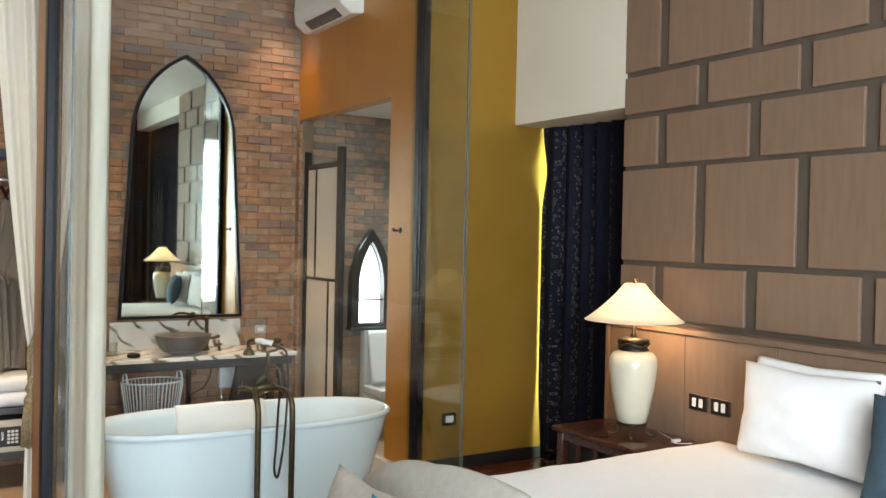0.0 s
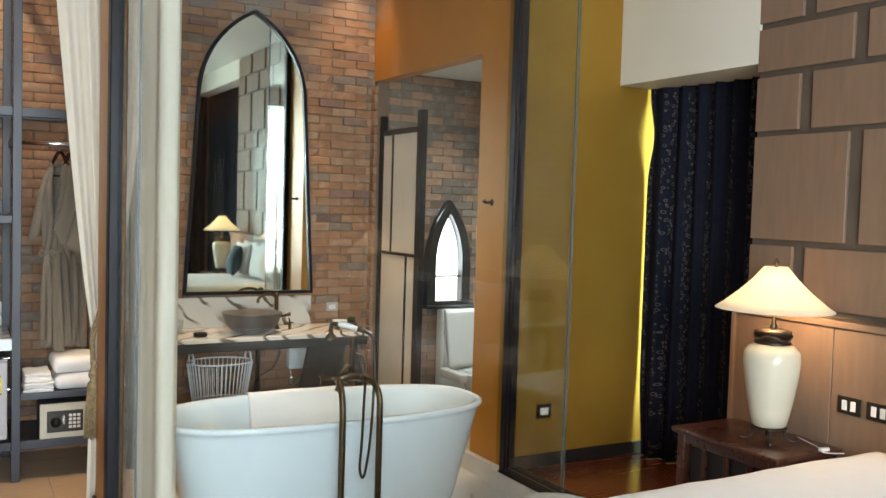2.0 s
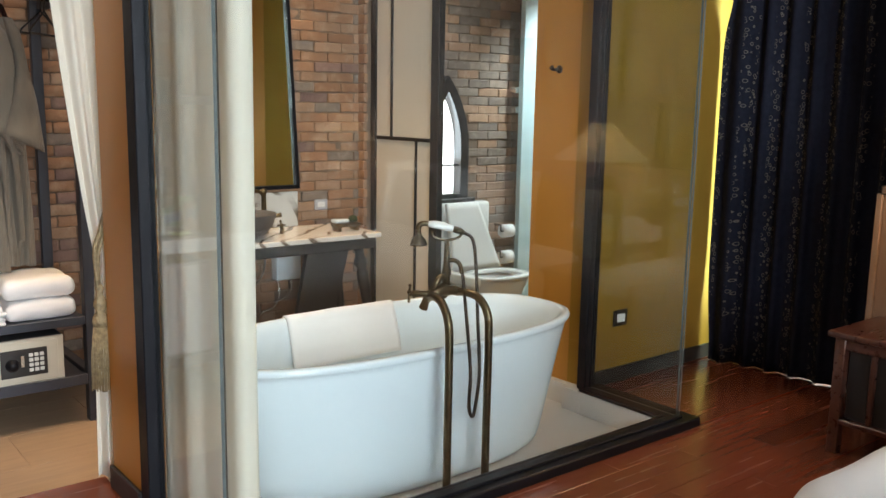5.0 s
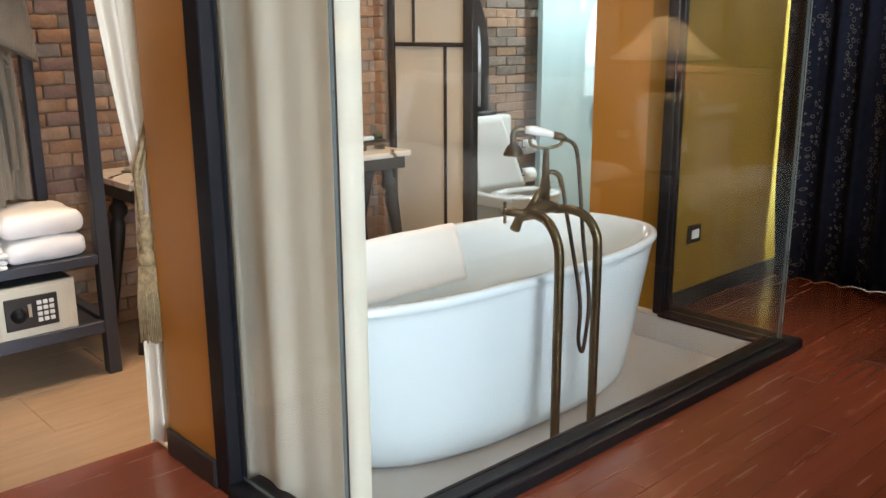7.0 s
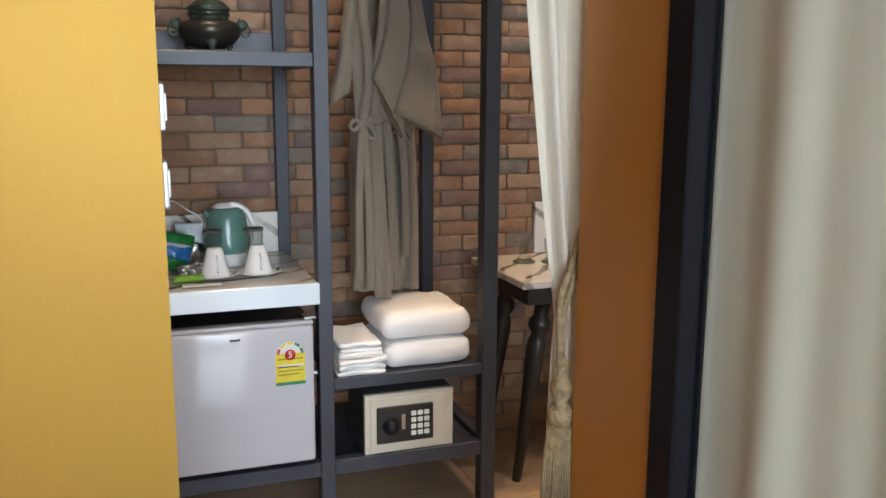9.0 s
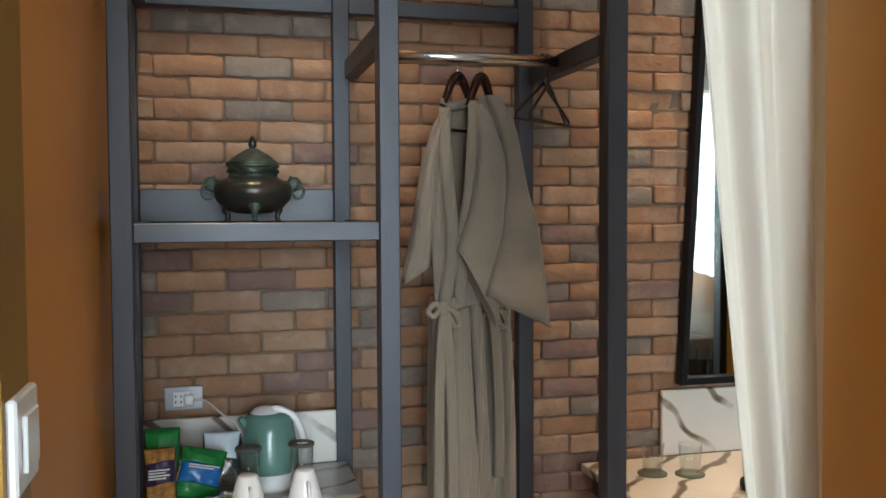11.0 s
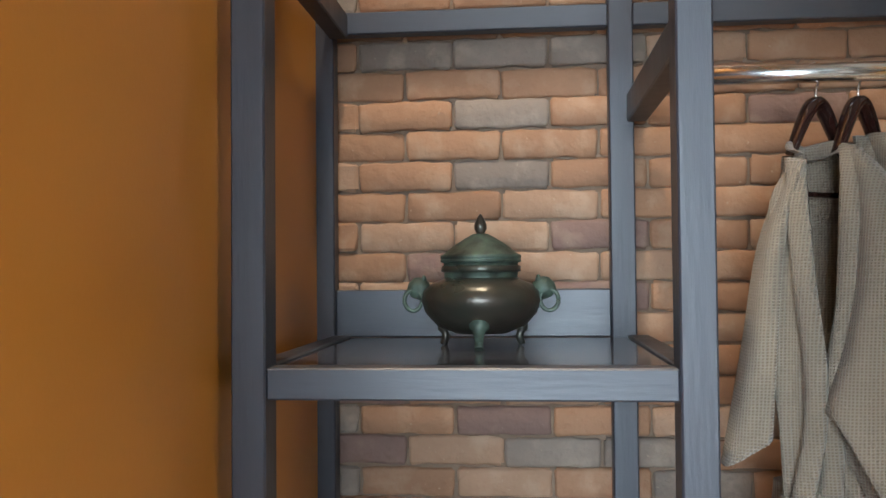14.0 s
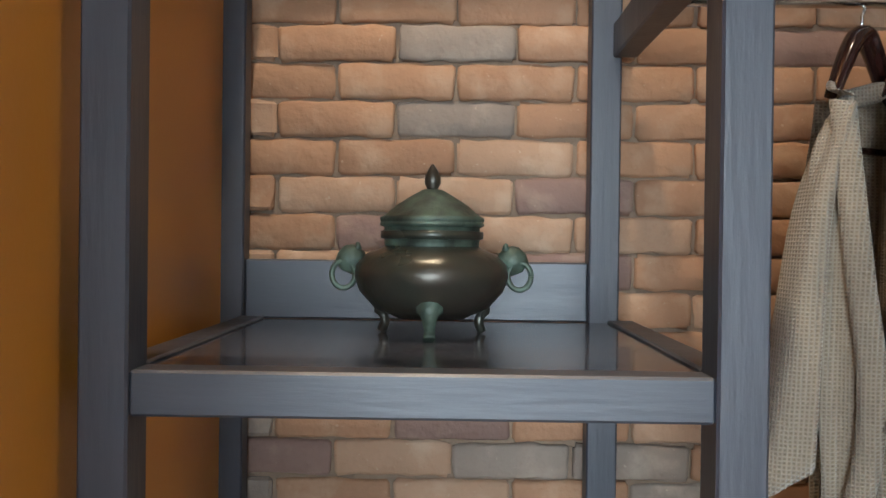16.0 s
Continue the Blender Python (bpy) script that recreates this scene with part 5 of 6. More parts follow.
o1, o2 = lancet(4.935, 0.215, 0.82, 1.775, 1.22), lancet(4.935, 0.135, 0.865, 1.655, 1.22)
b = bmesh.new()
lay = [[b.verts.new((x, y, z)) for x, z in o] for o, y in ((o1, 7.72), (o1, 7.585), (o2, 7.585), (o2, 7.70))]
for A, C in zip(lay, lay[1:]):
    for i in range(len(A)):
        b.faces.new((A[i], A[(i + 1) % len(A)], C[(i + 1) % len(A)], C[i]))
bmesh.ops.recalc_face_normals(b, faces=b.faces)
part("window_frame", b, M_BLACK, wdw, "deep dark arched frame")
part("window_sill", box(4.70, 5.20, 7.55, 7.66, 0.80, 0.83, 0.004), M_BLACK, wdw)
part("glazing_bar", box(4.785, 5.115, 7.63, 7.65, 1.08, 1.095, 0.002), M_BLACK, wdw)
b = bmesh.new()
f = b.faces.new([b.verts.new((x, 7.675, z)) for x, z in lancet(4.935, 0.14, 0.86, 1.66, 1.22)])
b.normal_update()
bmesh.ops.solidify(b, geom=[f], thickness=0.006)
part("pane", b, M_DAY, wdw, "bright daylit pane")

wc = thing("toilet", (5.15, 7.2, BATH_Z), "white ceramic toilet with its lid raised", "toilet")
rings = [oval(5.15, 7.20, 0.14, 0.11, BATH_Z, 40), oval(5.15, 7.20, 0.15, 0.12, 0.0, 40), oval(5.13, 7.18, 0.22, 0.17, 0.18, 40), oval(5.13, 7.18, 0.25, 0.19, 0.24, 40), oval(5.13, 7.18, 0.25, 0.19, 0.26, 40), oval(5.13, 7.18, 0.19, 0.14, 0.26, 40), oval(5.13, 7.18, 0.14, 0.1, 0.15, 40)]
part("bowl", loft(rings), M_CERAMIC, wc)
rings = [oval(5.12, 7.18, 0.26, 0.20, 0.262, 40), oval(5.12, 7.18, 0.265, 0.205, 0.27, 40), oval(5.12, 7.18, 0.26, 0.20, 0.285, 40), oval(5.12, 7.18, 0.18, 0.13, 0.285, 40), oval(5.12, 7.18, 0.18, 0.13, 0.262, 40)]
part("seat", loft(rings, cap0=False, cap1=False), M_CERAMIC, wc)

# ---- robes and hangers on the rack ----
def waffle(name, colour):
    """Waffle-woven cotton: small square relief, with its shade and highlights painted into the colour."""
    m = mat(name, colour, 0.9, other=tuple(c * 0.85 for c in colour), scale=14, bump=0.0, sheen=0.2)
    N, L = m.node_tree.nodes, m.node_tree.links
    co = N.new("ShaderNodeTexCoord")
    waves = []
    for axis in ("Z", "X"):
        w = N.new("ShaderNodeTexWave")
        w.bands_direction, w.inputs["Scale"].default_value = axis, 62
        w.inputs["Distortion"].default_value = 0.4
        weave = N.new("ShaderNodeMapping")
        weave.inputs["Rotation"].default_value = (0, 0, radians(35))
        L.new(co.outputs["Object"], weave.inputs[0])
        L.new(weave.outputs[0], w.inputs["Vector"])
        waves.append(w)
    mx_ = N.new("ShaderNodeMath")
    mx_.operation = "MAXIMUM"
    L.new(waves[0].outputs["Fac"], mx_.inputs[0])
    L.new(waves[1].outputs["Fac"], mx_.inputs[1])
    bp = N.new("ShaderNodeBump")
    bp.inputs["Strength"].default_value, bp.inputs["Distance"].default_value = 0.5, 0.006
    L.new(mx_.outputs[0], bp.inputs["Height"])
    L.new(bp.outputs[0], N["Principled BSDF"].inputs["Normal"])
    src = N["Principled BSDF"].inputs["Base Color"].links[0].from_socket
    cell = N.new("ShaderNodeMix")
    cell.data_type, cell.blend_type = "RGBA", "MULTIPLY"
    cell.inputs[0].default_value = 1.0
    # shading painted in: hollows of the weave darkened, ridges lightened
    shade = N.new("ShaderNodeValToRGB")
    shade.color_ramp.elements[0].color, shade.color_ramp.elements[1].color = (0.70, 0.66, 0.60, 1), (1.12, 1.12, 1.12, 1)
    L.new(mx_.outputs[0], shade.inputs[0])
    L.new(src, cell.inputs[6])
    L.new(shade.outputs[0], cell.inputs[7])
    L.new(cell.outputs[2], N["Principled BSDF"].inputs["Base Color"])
    return m


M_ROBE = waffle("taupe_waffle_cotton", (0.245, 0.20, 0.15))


def bag(levels, n=72, folds=0, bm=None, open_end=True):
    """A hanging cloth tube from levels of (left x, left z, right x, right z, y, depth, ripple): soft folds, open at its end."""
    rings = []
    for k, (lx, lz, rx, rz, y, dep, amp) in enumerate(levels):
        ring = []
        for i in range(n):
            a = 2 * math.pi * i / n
            c, s = math.cos(a), math.sin(a)
            u = 0.5 + 0.5 * math.copysign(abs(c) ** 0.9, c)
            rip = amp * (math.sin(folds * math.pi * u * 2 + 0.5 * k * 0.3) + 0.45 * math.sin(folds * math.pi * u * 3.3 + 1.1 + 0.2 * k))
            ring.append(Vector((lx + (rx - lx) * u, y - dep * math.copysign(abs(s) ** 0.7, s) - rip * (abs(s) ** 0.5), lz + (rz - lz) * u)))
        rings.append(ring)
    if open_end:
        last = rings[-1]
        mid = sum(last, Vector()) / n
        rings.append([p.lerp(mid, 0.10) for p in last])
        rings.append([p.lerp(mid, 0.42) + Vector((0, 0, 0.05)) for p in last])
    return loft(rings, bm)


def levels(keys, steps=6):
    """Smoothly filled-in levels between the given ones."""
    out = []
    P = [np.array(k, float) for k in keys]
    P = [2 * P[0] - P[1]] + P + [2 * P[-1] - P[-2]]
    for i in range(1, len(P) - 2):
        for k in range(steps):
            t = k / steps
            a, b2, c, d2 = P[i - 1:i + 3]
            q = 0.5 * ((2 * b2) + (c - a) * t + (2 * a - 5 * b2 + 4 * c - d2) * t * t + (3 * b2 - a - 3 * c + d2) * t ** 3)
            out.append(tuple(float(v) for v in q))
    out.append(tuple(float(v) for v in P[-2]))
    return out


def hanger(x, y, z, turn, name="hanger", label="glossy dark brown wooden coat hanger"):
    h = thing(name, (x, y, z - 0.18), label, "hanger", "robe hangers")
    m = Matrix.Translation((x, y, z)) @ Matrix.Rotation(radians(turn), 4, "Z")
    hook = [(0.0 + 0.019 * math.sin(a), 0, 0.0 + 0.019 * math.cos(a)) for a in np.linspace(-1.2, 2.8, 14)]
    hook = hook + [(0.0, 0, -0.03), (0, 0, -0.075)]
    part("hook", turned(tube(hook, 0.0022, 6), m), M_CHROME, h, "thin steel hook")
    arms = smooth_path([(-0.066, 0, -0.150), (-0.046, 0, -0.112), (-0.022, 0, -0.072), (0, 0, -0.055), (0.022, 0, -0.072), (0.046, 0, -0.112), (0.066, 0, -0.150)], 5)
    b = tube(arms, [0.0075 + 0.005 * (1 - abs(i / 15 - 1)) for i in range(len(arms))], 10)
    for v in b.verts:
        v.co.y *= 1.6
    part("hanger_bar", turned(b, m), M_HANGER, h)
    part("trouser_bar", turned(tube([(-0.06, 0, -0.222), (0.06, 0, -0.222)], 0.005, 8), m), M_HANGER, h, "thin dark trouser bar")
    return h


M_HANGER = mat("glossy_dark_brown_lacquer", (0.028, 0.010, 0.008), 0.15, scale=12, bump=0.02)
ROD_Y, ROD_Z = 7.34, 2.072


def strap(points, width, thick, bm=None):
    """A flat band of cloth along points, its face towards -y."""
    P = smooth_path(points, 7)
    rings = []
    for i, p in enumerate(P):
        t = (P[min(i + 1, len(P) - 1)] - P[max(i - 1, 0)]).normalized()
        side = Vector((0, 1, 0)).cross(t).normalized()
        rings.append([p + side * width / 2 * c + Vector((0, 1, 0)) * thick * s for c, s in ((-1, 0), (-0.7, -1), (0, -1.25), (0.7, -1), (1, 0), (0.7, 0.8), (-0.7, 0.8))])
    return loft(rings, bm)


def panel(left, right, folds=2, ripple=0.006, bulge=0.012):
    """A hanging piece of cloth between two edges, with soft folds."""
    A, B = smooth_path(left, 6), smooth_path(right, 6)

    def edge(P, v):
        k = min(v * (len(P) - 1), len(P) - 1.001)
        return P[int(k)].lerp(P[int(k) + 1], k - int(k))

    def fn(u, v):
        q = edge(A, v).lerp(edge(B, v), u)
        q.y -= bulge * math.sin(math.pi * u) + ripple * math.sin(2 * math.pi * folds * u + 1.6 * v) * min(1, 3 * v)
        q.y -= 0.005 * noise.noise(Vector((u * 2.5, v * 5, left[0][0] * 20)))
        return q

    return sheet(fn, 22, 40, 0.005)


def belt_on(rb, kx, ky, kz, ends, right):
    belt = part("belt", strap([(kx - 0.02, ky + 0.015, kz + 0.004), (kx + 0.04, ky - 0.004, kz + 0.012), (kx + right, ky + 0.03, kz + 0.03)], 0.04, 0.008), M_ROBE, rb, "tied waffle belt")
    part("knot", lathe([(0, -0.026), (0.016, -0.018), (0.021, 0), (0.016, 0.018), (0, 0.024)], (kx, ky - 0.014, kz), 12), M_ROBE, belt)
    part("bow", strap([(kx, ky - 0.018, kz), (kx - 0.025, ky - 0.024, kz + 0.016), (kx - 0.042, ky - 0.02, kz - 0.004), (kx - 0.03, ky - 0.022, kz - 0.02), (kx - 0.012, ky - 0.022, kz - 0.006)], 0.016, 0.005), M_ROBE, belt)
    part("bow", strap([(kx + 0.01, ky - 0.02, kz), (kx + 0.035, ky - 0.026, kz - 0.012), (kx + 0.05, ky - 0.022, kz - 0.045), (kx + 0.032, ky - 0.022, kz - 0.05), (kx + 0.012, ky - 0.02, kz - 0.016)], 0.018, 0.005), M_ROBE, belt)
    for dx, zl in ends:
        part("belt_end", strap([(kx + 0.004, ky - 0.022, kz - 0.01), (kx + dx * 0.6, ky - 0.034, kz - 0.12), (kx + dx, ky - 0.034, kz - 0.3), (kx + dx * 1.1, ky - 0.03, zl)], 0.032, 0.005), M_ROBE, belt)


# the robe in front, its collar open on the lining of its back
rb = thing("bathrobe", (1.62, 7.24, 0.62), "taupe waffle bathrobe, open at the neck, with tied belt", "bathrobe", "bathrobes on the rod")
part("back", panel([(1.615, 7.37, 1.925), (1.596, 7.375, 1.70), (1.60, 7.33, 1.32)], [(1.745, 7.37, 1.935), (1.76, 7.375, 1.70), (1.734, 7.33, 1.32)], 2, 0.005, -0.012), M_ROBE, rb)
part("front_panel", panel(
    [(1.612, 7.27, 1.912), (1.560, 7.235, 1.837), (1.541, 7.205, 1.738), (1.538, 7.185, 1.598), (1.546, 7.175, 1.467), (1.557, 7.185, 1.335)],
    [(1.614, 7.26, 1.914), (1.604, 7.21, 1.814), (1.605, 7.175, 1.679), (1.612, 7.155, 1.565), (1.608, 7.155, 1.458), (1.588, 7.17, 1.335)], 1.5, 0.007), M_ROBE, rb)
part("front_panel", panel(
    [(1.682, 7.26, 1.914), (1.661, 7.215, 1.831), (1.640, 7.18, 1.671), (1.616, 7.165, 1.556), (1.606, 7.165, 1.466), (1.60, 7.18, 1.335)],
    [(1.724, 7.29, 1.926), (1.751, 7.25, 1.843), (1.757, 7.22, 1.738), (1.742, 7.20, 1.594), (1.726, 7.195, 1.46), (1.69, 7.20, 1.335)], 1.5, 0.006), M_ROBE, rb)
part("lapel", strap([(1.603, 7.25, 1.905), (1.590, 7.20, 1.814), (1.588, 7.160, 1.679), (1.594, 7.140, 1.565), (1.592, 7.140, 1.459), (1.575, 7.155, 1.345)], 0.038, 0.010), M_ROBE, rb, "flat shawl lapel")
part("lapel", strap([(1.694, 7.25, 1.918), (1.676, 7.20, 1.831), (1.655, 7.163, 1.671), (1.632, 7.148, 1.560), (1.624, 7.148, 1.466), (1.622, 7.162, 1.345)], 0.038, 0.010), M_ROBE, rb, "flat shawl lapel")
part("collar", strap([(1.606, 7.25, 1.915), (1.615, 7.31, 1.93), (1.65, 7.355, 1.925), (1.685, 7.32, 1.93), (1.696, 7.25, 1.92)], 0.03, 0.010), M_ROBE, rb, "rolled neckband")
part("sleeve", bag(levels([(1.584, 1.877, 1.614, 1.905, 7.25, 0.03, 0.0), (1.531, 1.756, 1.567, 1.756, 7.215, 0.045, 0.004), (1.495, 1.581, 1.543, 1.577, 7.19, 0.05, 0.006), (1.454, 1.400, 1.530, 1.451, 7.165, 0.045, 0.006)]), folds=1), M_ROBE, rb, "wide loose sleeve")
part("sleeve", bag(levels([(1.690, 1.925, 1.745, 1.875, 7.245, 0.028, 0.0), (1.680, 1.779, 1.763, 1.741, 7.185, 0.045, 0.005), (1.644, 1.613, 1.744, 1.563, 7.145, 0.05, 0.008), (1.602, 1.494, 1.715, 1.275, 7.115, 0.042, 0.008)]), folds=1), M_ROBE, rb, "wide loose sleeve")
part("skirt", bag(levels([(1.556, 1.36, 1.69, 1.36, 7.245, 0.03, 0.004), (1.553, 1.25, 1.70, 1.25, 7.265, 0.035, 0.006), (1.552, 0.95, 1.715, 0.95, 7.275, 0.04, 0.008), (1.555, 0.68, 1.725, 0.67, 7.28, 0.04, 0.008)]), folds=3), M_ROBE, rb)
part("skirt_panel", panel([(1.556, 7.205, 1.345), (1.549, 7.205, 1.0), (1.546, 7.215, 0.685)], [(1.584, 7.19, 1.345), (1.592, 7.195, 1.0), (1.596, 7.205, 0.68)], 1, 0.007), M_ROBE, rb)
part("skirt_panel", panel([(1.600, 7.195, 1.345), (1.612, 7.185, 1.0), (1.624, 7.19, 0.655)], [(1.655, 7.19, 1.345), (1.672, 7.185, 1.0), (1.688, 7.19, 0.65)], 1, 0.009), M_ROBE, rb)
part("skirt_panel", panel([(1.668, 7.215, 1.345), (1.690, 7.225, 1.0), (1.697, 7.235, 0.675)], [(1.70, 7.22, 1.345), (1.722, 7.225, 1.0), (1.737, 7.235, 0.67)], 1, 0.007), M_ROBE, rb)
belt_on(rb, 1.568, 7.165, 1.327, ((-0.016, 0.74), (0.022, 0.70)), 0.12)

# the robe behind it
rb = thing("bathrobe", (1.78, 7.36, 0.63), "taupe waffle bathrobe hanging behind another", "bathrobe", "bathrobes on the rod")
part("back", bag(levels([(1.735, 1.95, 1.80, 1.95, 7.40, 0.03, 0.0), (1.72, 1.86, 1.85, 1.86, 7.38, 0.05, 0.004), (1.715, 1.65, 1.845, 1.65, 7.37, 0.06, 0.008), (1.715, 1.33, 1.835, 1.33, 7.36, 0.06, 0.012), (1.71, 0.95, 1.85, 0.95, 7.36, 0.07, 0.018), (1.705, 0.67, 1.855, 0.65, 7.36, 0.075, 0.012)]), folds=2), M_ROBE, rb)
part("sleeve", bag(levels([(1.755, 1.958, 1.803, 1.955, 7.34, 0.03, 0.0), (1.768, 1.846, 1.825, 1.855, 7.28, 0.05, 0.005), (1.772, 1.696, 1.836, 1.670, 7.21, 0.055, 0.006), (1.730, 1.554, 1.845, 1.527, 7.125, 0.055, 0.008), (1.672, 1.370, 1.858, 1.275, 7.065, 0.05, 0.010)]), folds=1), M_ROBE, rb, "wide loose sleeve")
part("lapel", strap([(1.752, 7.345, 1.955), (1.748, 7.31, 1.85), (1.745, 7.285, 1.5), (1.742, 7.28, 1.37)], 0.04, 0.010), M_ROBE, rb, "flat shawl lapel")
belt_on(rb, 1.745, 7.275, 1.31, ((0.02, 0.80),), 0.08)
hanger(1.668, ROD_Y, ROD_Z, 32)
hanger(1.742, ROD_Y, ROD_Z, 38)


def slim_hanger(x, turn):
    h = thing("slim_hanger", (x, ROD_Y, 1.86), "slim black plastic trouser hanger", "hanger", "empty hangers on the rod")
    m = Matrix.Translation((x, ROD_Y, ROD_Z)) @ Matrix.Rotation(radians(turn), 4, "Z")
    hook = [(0.02 * math.sin(a), 0, 0.02 * math.cos(a)) for a in np.linspace(-1.3, 2.8, 14)] + [(0, 0, -0.04), (0, 0, -0.07)]
    part("hook", turned(tube(hook, 0.004, 8), m), M_BLACK, h)
    tri = [(0, 0, -0.07), (-0.15, 0, -0.175), (-0.155, 0, -0.19), (0.155, 0, -0.19), (0.15, 0, -0.175), (0, 0, -0.07)]
    part("frame", turned(tube(tri, 0.005, 8, smooth=False), m), M_BLACK, h)


slim_hanger(1.945, 36)
slim_hanger(1.963, 48)

# ---- minibar things ----
ZC = 0.785
M_KETTLE = mat("sage_green_enamel", (0.13, 0.25, 0.21), 0.25, other=(0.11, 0.22, 0.185), scale=8, bump=0.02)
kt = thing("kettle", (1.094, 7.40, ZC), "sage green electric kettle with a white handle", "kettle")
part("base", lathe([(0, 0), (0.085, 0), (0.088, 0.012), (0.084, 0.05), (0, 0.05)], (1.094, 7.40, ZC), 36), M_CERAMIC, kt, "white base")
part("jug", lathe([(0.083, 0.05), (0.087, 0.06), (0.086, 0.10), (0.075, 0.17), (0.066, 0.212), (0.05, 0.222), (0, 0.225)], (1.094, 7.40, ZC), 36), M_KETTLE, kt, "sage green body")
part("handle", tube(smooth_path([(1.089, 7.39, ZC + 0.228), (1.124, 7.385, ZC + 0.232), (1.169, 7.38, ZC + 0.205), (1.192, 7.375, ZC + 0.15), (1.199, 7.375, ZC + 0.10), (1.189, 7.375, ZC + 0.075)], 6), 0.0105, 10), M_CERAMIC, kt, "white curved handle")
part("lid", lathe([(0.045, 0.222), (0.03, 0.236), (0.012, 0.24), (0, 0.241)], (1.084, 7.40, ZC), 24), M_CERAMIC, kt)
part("spout", tube([(1.029, 7.395, ZC + 0.19), (1.009, 7.39, ZC + 0.21)], [0.016, 0.009], 10), M_KETTLE, kt)

M_TEAGLASS = glass_mat("thin_clear_glass", (0.975, 0.985, 0.98), 0.05, 0.7)


def cup_set(x, y, group):
    sc = thing("saucer", (x, y, ZC), "white saucer on the marble counter", "saucer", "saucers")
    part("plate", lathe([(0, 0), (0.04, 0), (0.064, 0.006), (0.084, 0.015), (0.085, 0.017), (0.064, 0.011), (0.03, 0.006), (0, 0.006)], (x, y, ZC), 32), M_CERAMIC, sc)
    c = thing("cup", (x, y, ZC + 0.008), "white tea cup turned upside down on a saucer", "cup", "upturned cups")
    part("bowl", lathe([(0.056, 0.0), (0.054, 0.002), (0.044, 0.035), (0.034, 0.078), (0.026, 0.100), (0.023, 0.102), (0, 0.102)], (x, y, ZC + 0.008), 30), M_CERAMIC, c)
    part("handle", tube(smooth_path([(x + 0.005, y - 0.044, ZC + 0.026), (x + 0.006, y - 0.062, ZC + 0.042), (x + 0.006, y - 0.058, ZC + 0.075), (x + 0.004, y - 0.036, ZC + 0.084)], 5), 0.0045, 8), M_CERAMIC, c)
    s = single("teaspoon", tube([(x + 0.03, y + 0.02, ZC + 0.017), (x + 0.06, y - 0.02, ZC + 0.02), (x + 0.066, y - 0.035, ZC + 0.021)], [0.003, 0.004, 0.008], 8), M_CHROME, "small steel teaspoon on a saucer", "spoon", "teaspoons")


cup_set(1.022, 7.15, "a")
cup_set(1.176, 7.16, "b")
M_CAP = mat("grey_brown_paper", (0.11, 0.10, 0.085), 0.7, scale=30, bump=0.2)
for x, y in ((1.028, 7.265), (1.178, 7.275)):
    g = thing("drinking_glass", (x, y, ZC), "clear drinking glass with a dark paper cap behind a cup", "glass", "drinking glasses")
    gb = part("glass_body", lathe([(0, 0.004), (0.026, 0.004), (0.030, 0.0), (0.035, 0.15), (0.033, 0.15), (0.028, 0.012), (0, 0.012)], (x, y, ZC), 28), M_TEAGLASS, g)
    gb.visible_shadow = False
    part("cap", lathe([(0.022, 0.156), (0.035, 0.156), (0.0375, 0.154), (0.0375, 0.147), (0.0355, 0.147), (0.034, 0.151), (0.022, 0.152), (0.022, 0.156)], (x, y, ZC), 28), M_CAP, g, "dark paper collar")


def packet(x, y, w, h, bands, label, lean=0, turn=0, roll=0, words=0):
    """A puffed snack bag with printed bands."""
    p = thing("snack_bag", (x, y, ZC), label, "snack bag", "snack bags")
    m = Matrix.Translation((x, y, ZC + h / 2)) @ Matrix.Rotation(radians(turn), 4, "Z") @ Matrix.Rotation(radians(roll), 4, "Y") @ Matrix.Rotation(radians(lean), 4, "X")
    z = -h / 2
    for frac, material in bands:
        hh = h * frac
        n = 10

        def fn(u, v, z=z, hh=hh):
            zz = z + hh * v
            t = math.sin(math.pi * (zz + h / 2) / h) ** 0.6 if -h / 2 < zz < h / 2 else 0
            crumple = 0.007 * noise.noise(Vector((u * 4.5, zz * 38, w * 90))) + 0.003 * noise.noise(Vector((u * 13, zz * 90, h * 70)))
            return Vector(((u - 0.5) * w * (1 - 0.08 * t), -0.030 * t * max(0.0, math.sin(math.pi * u)) ** 0.6 + crumple * t, zz + 0.004 * math.sin(u * 5 + w * 50) * t))

        part("print_band", turned(sheet(fn, 22, n, 0.003), m), material, p)
        z += hh
    for k in range(words):
        zz = h * (0.02 - 0.045 * k) + h * 0.13
        part("print_bar", turned(box(-w * 0.33, w * (0.33 - 0.12 * (k % 2)), -0.044, -0.036, zz, zz + h * 0.022), m), M_PAPER, p)
    part("back", turned(box(-w / 2, w / 2, 0.002, 0.012, -h / 2, h / 2, 0.004), m), M_CHROME, p)


M_BLUEBAG = mat("blue_foil_print", (0.02, 0.16, 0.45), 0.3, scale=20, bump=0.1)
M_GREENBAG = mat("green_foil_print", (0.02, 0.22, 0.05), 0.3, scale=20, bump=0.1)
M_NUTS = mat("printed_peanuts", (0.55, 0.28, 0.06), 0.45, other=(0.25, 0.10, 0.03), scale=60, mix=0.3, bump=0.1)
M_PURPLE = mat("dark_purple_print", (0.05, 0.02, 0.08), 0.4, scale=20, bump=0.05)
packet(0.79, 7.27, 0.085, 0.165, [(0.42, M_NUTS), (0.36, M_PURPLE), (0.22, M_NUTS)], "bag of peanuts with a dark printed band", -10, 0, -2, 4)
packet(0.895, 7.33, 0.13, 0.14, [(0.3, M_GREENBAG), (0.4, M_BLUEBAG), (0.3, M_GREENBAG)], "green and blue snack bag", -16, 8, 14, 2)
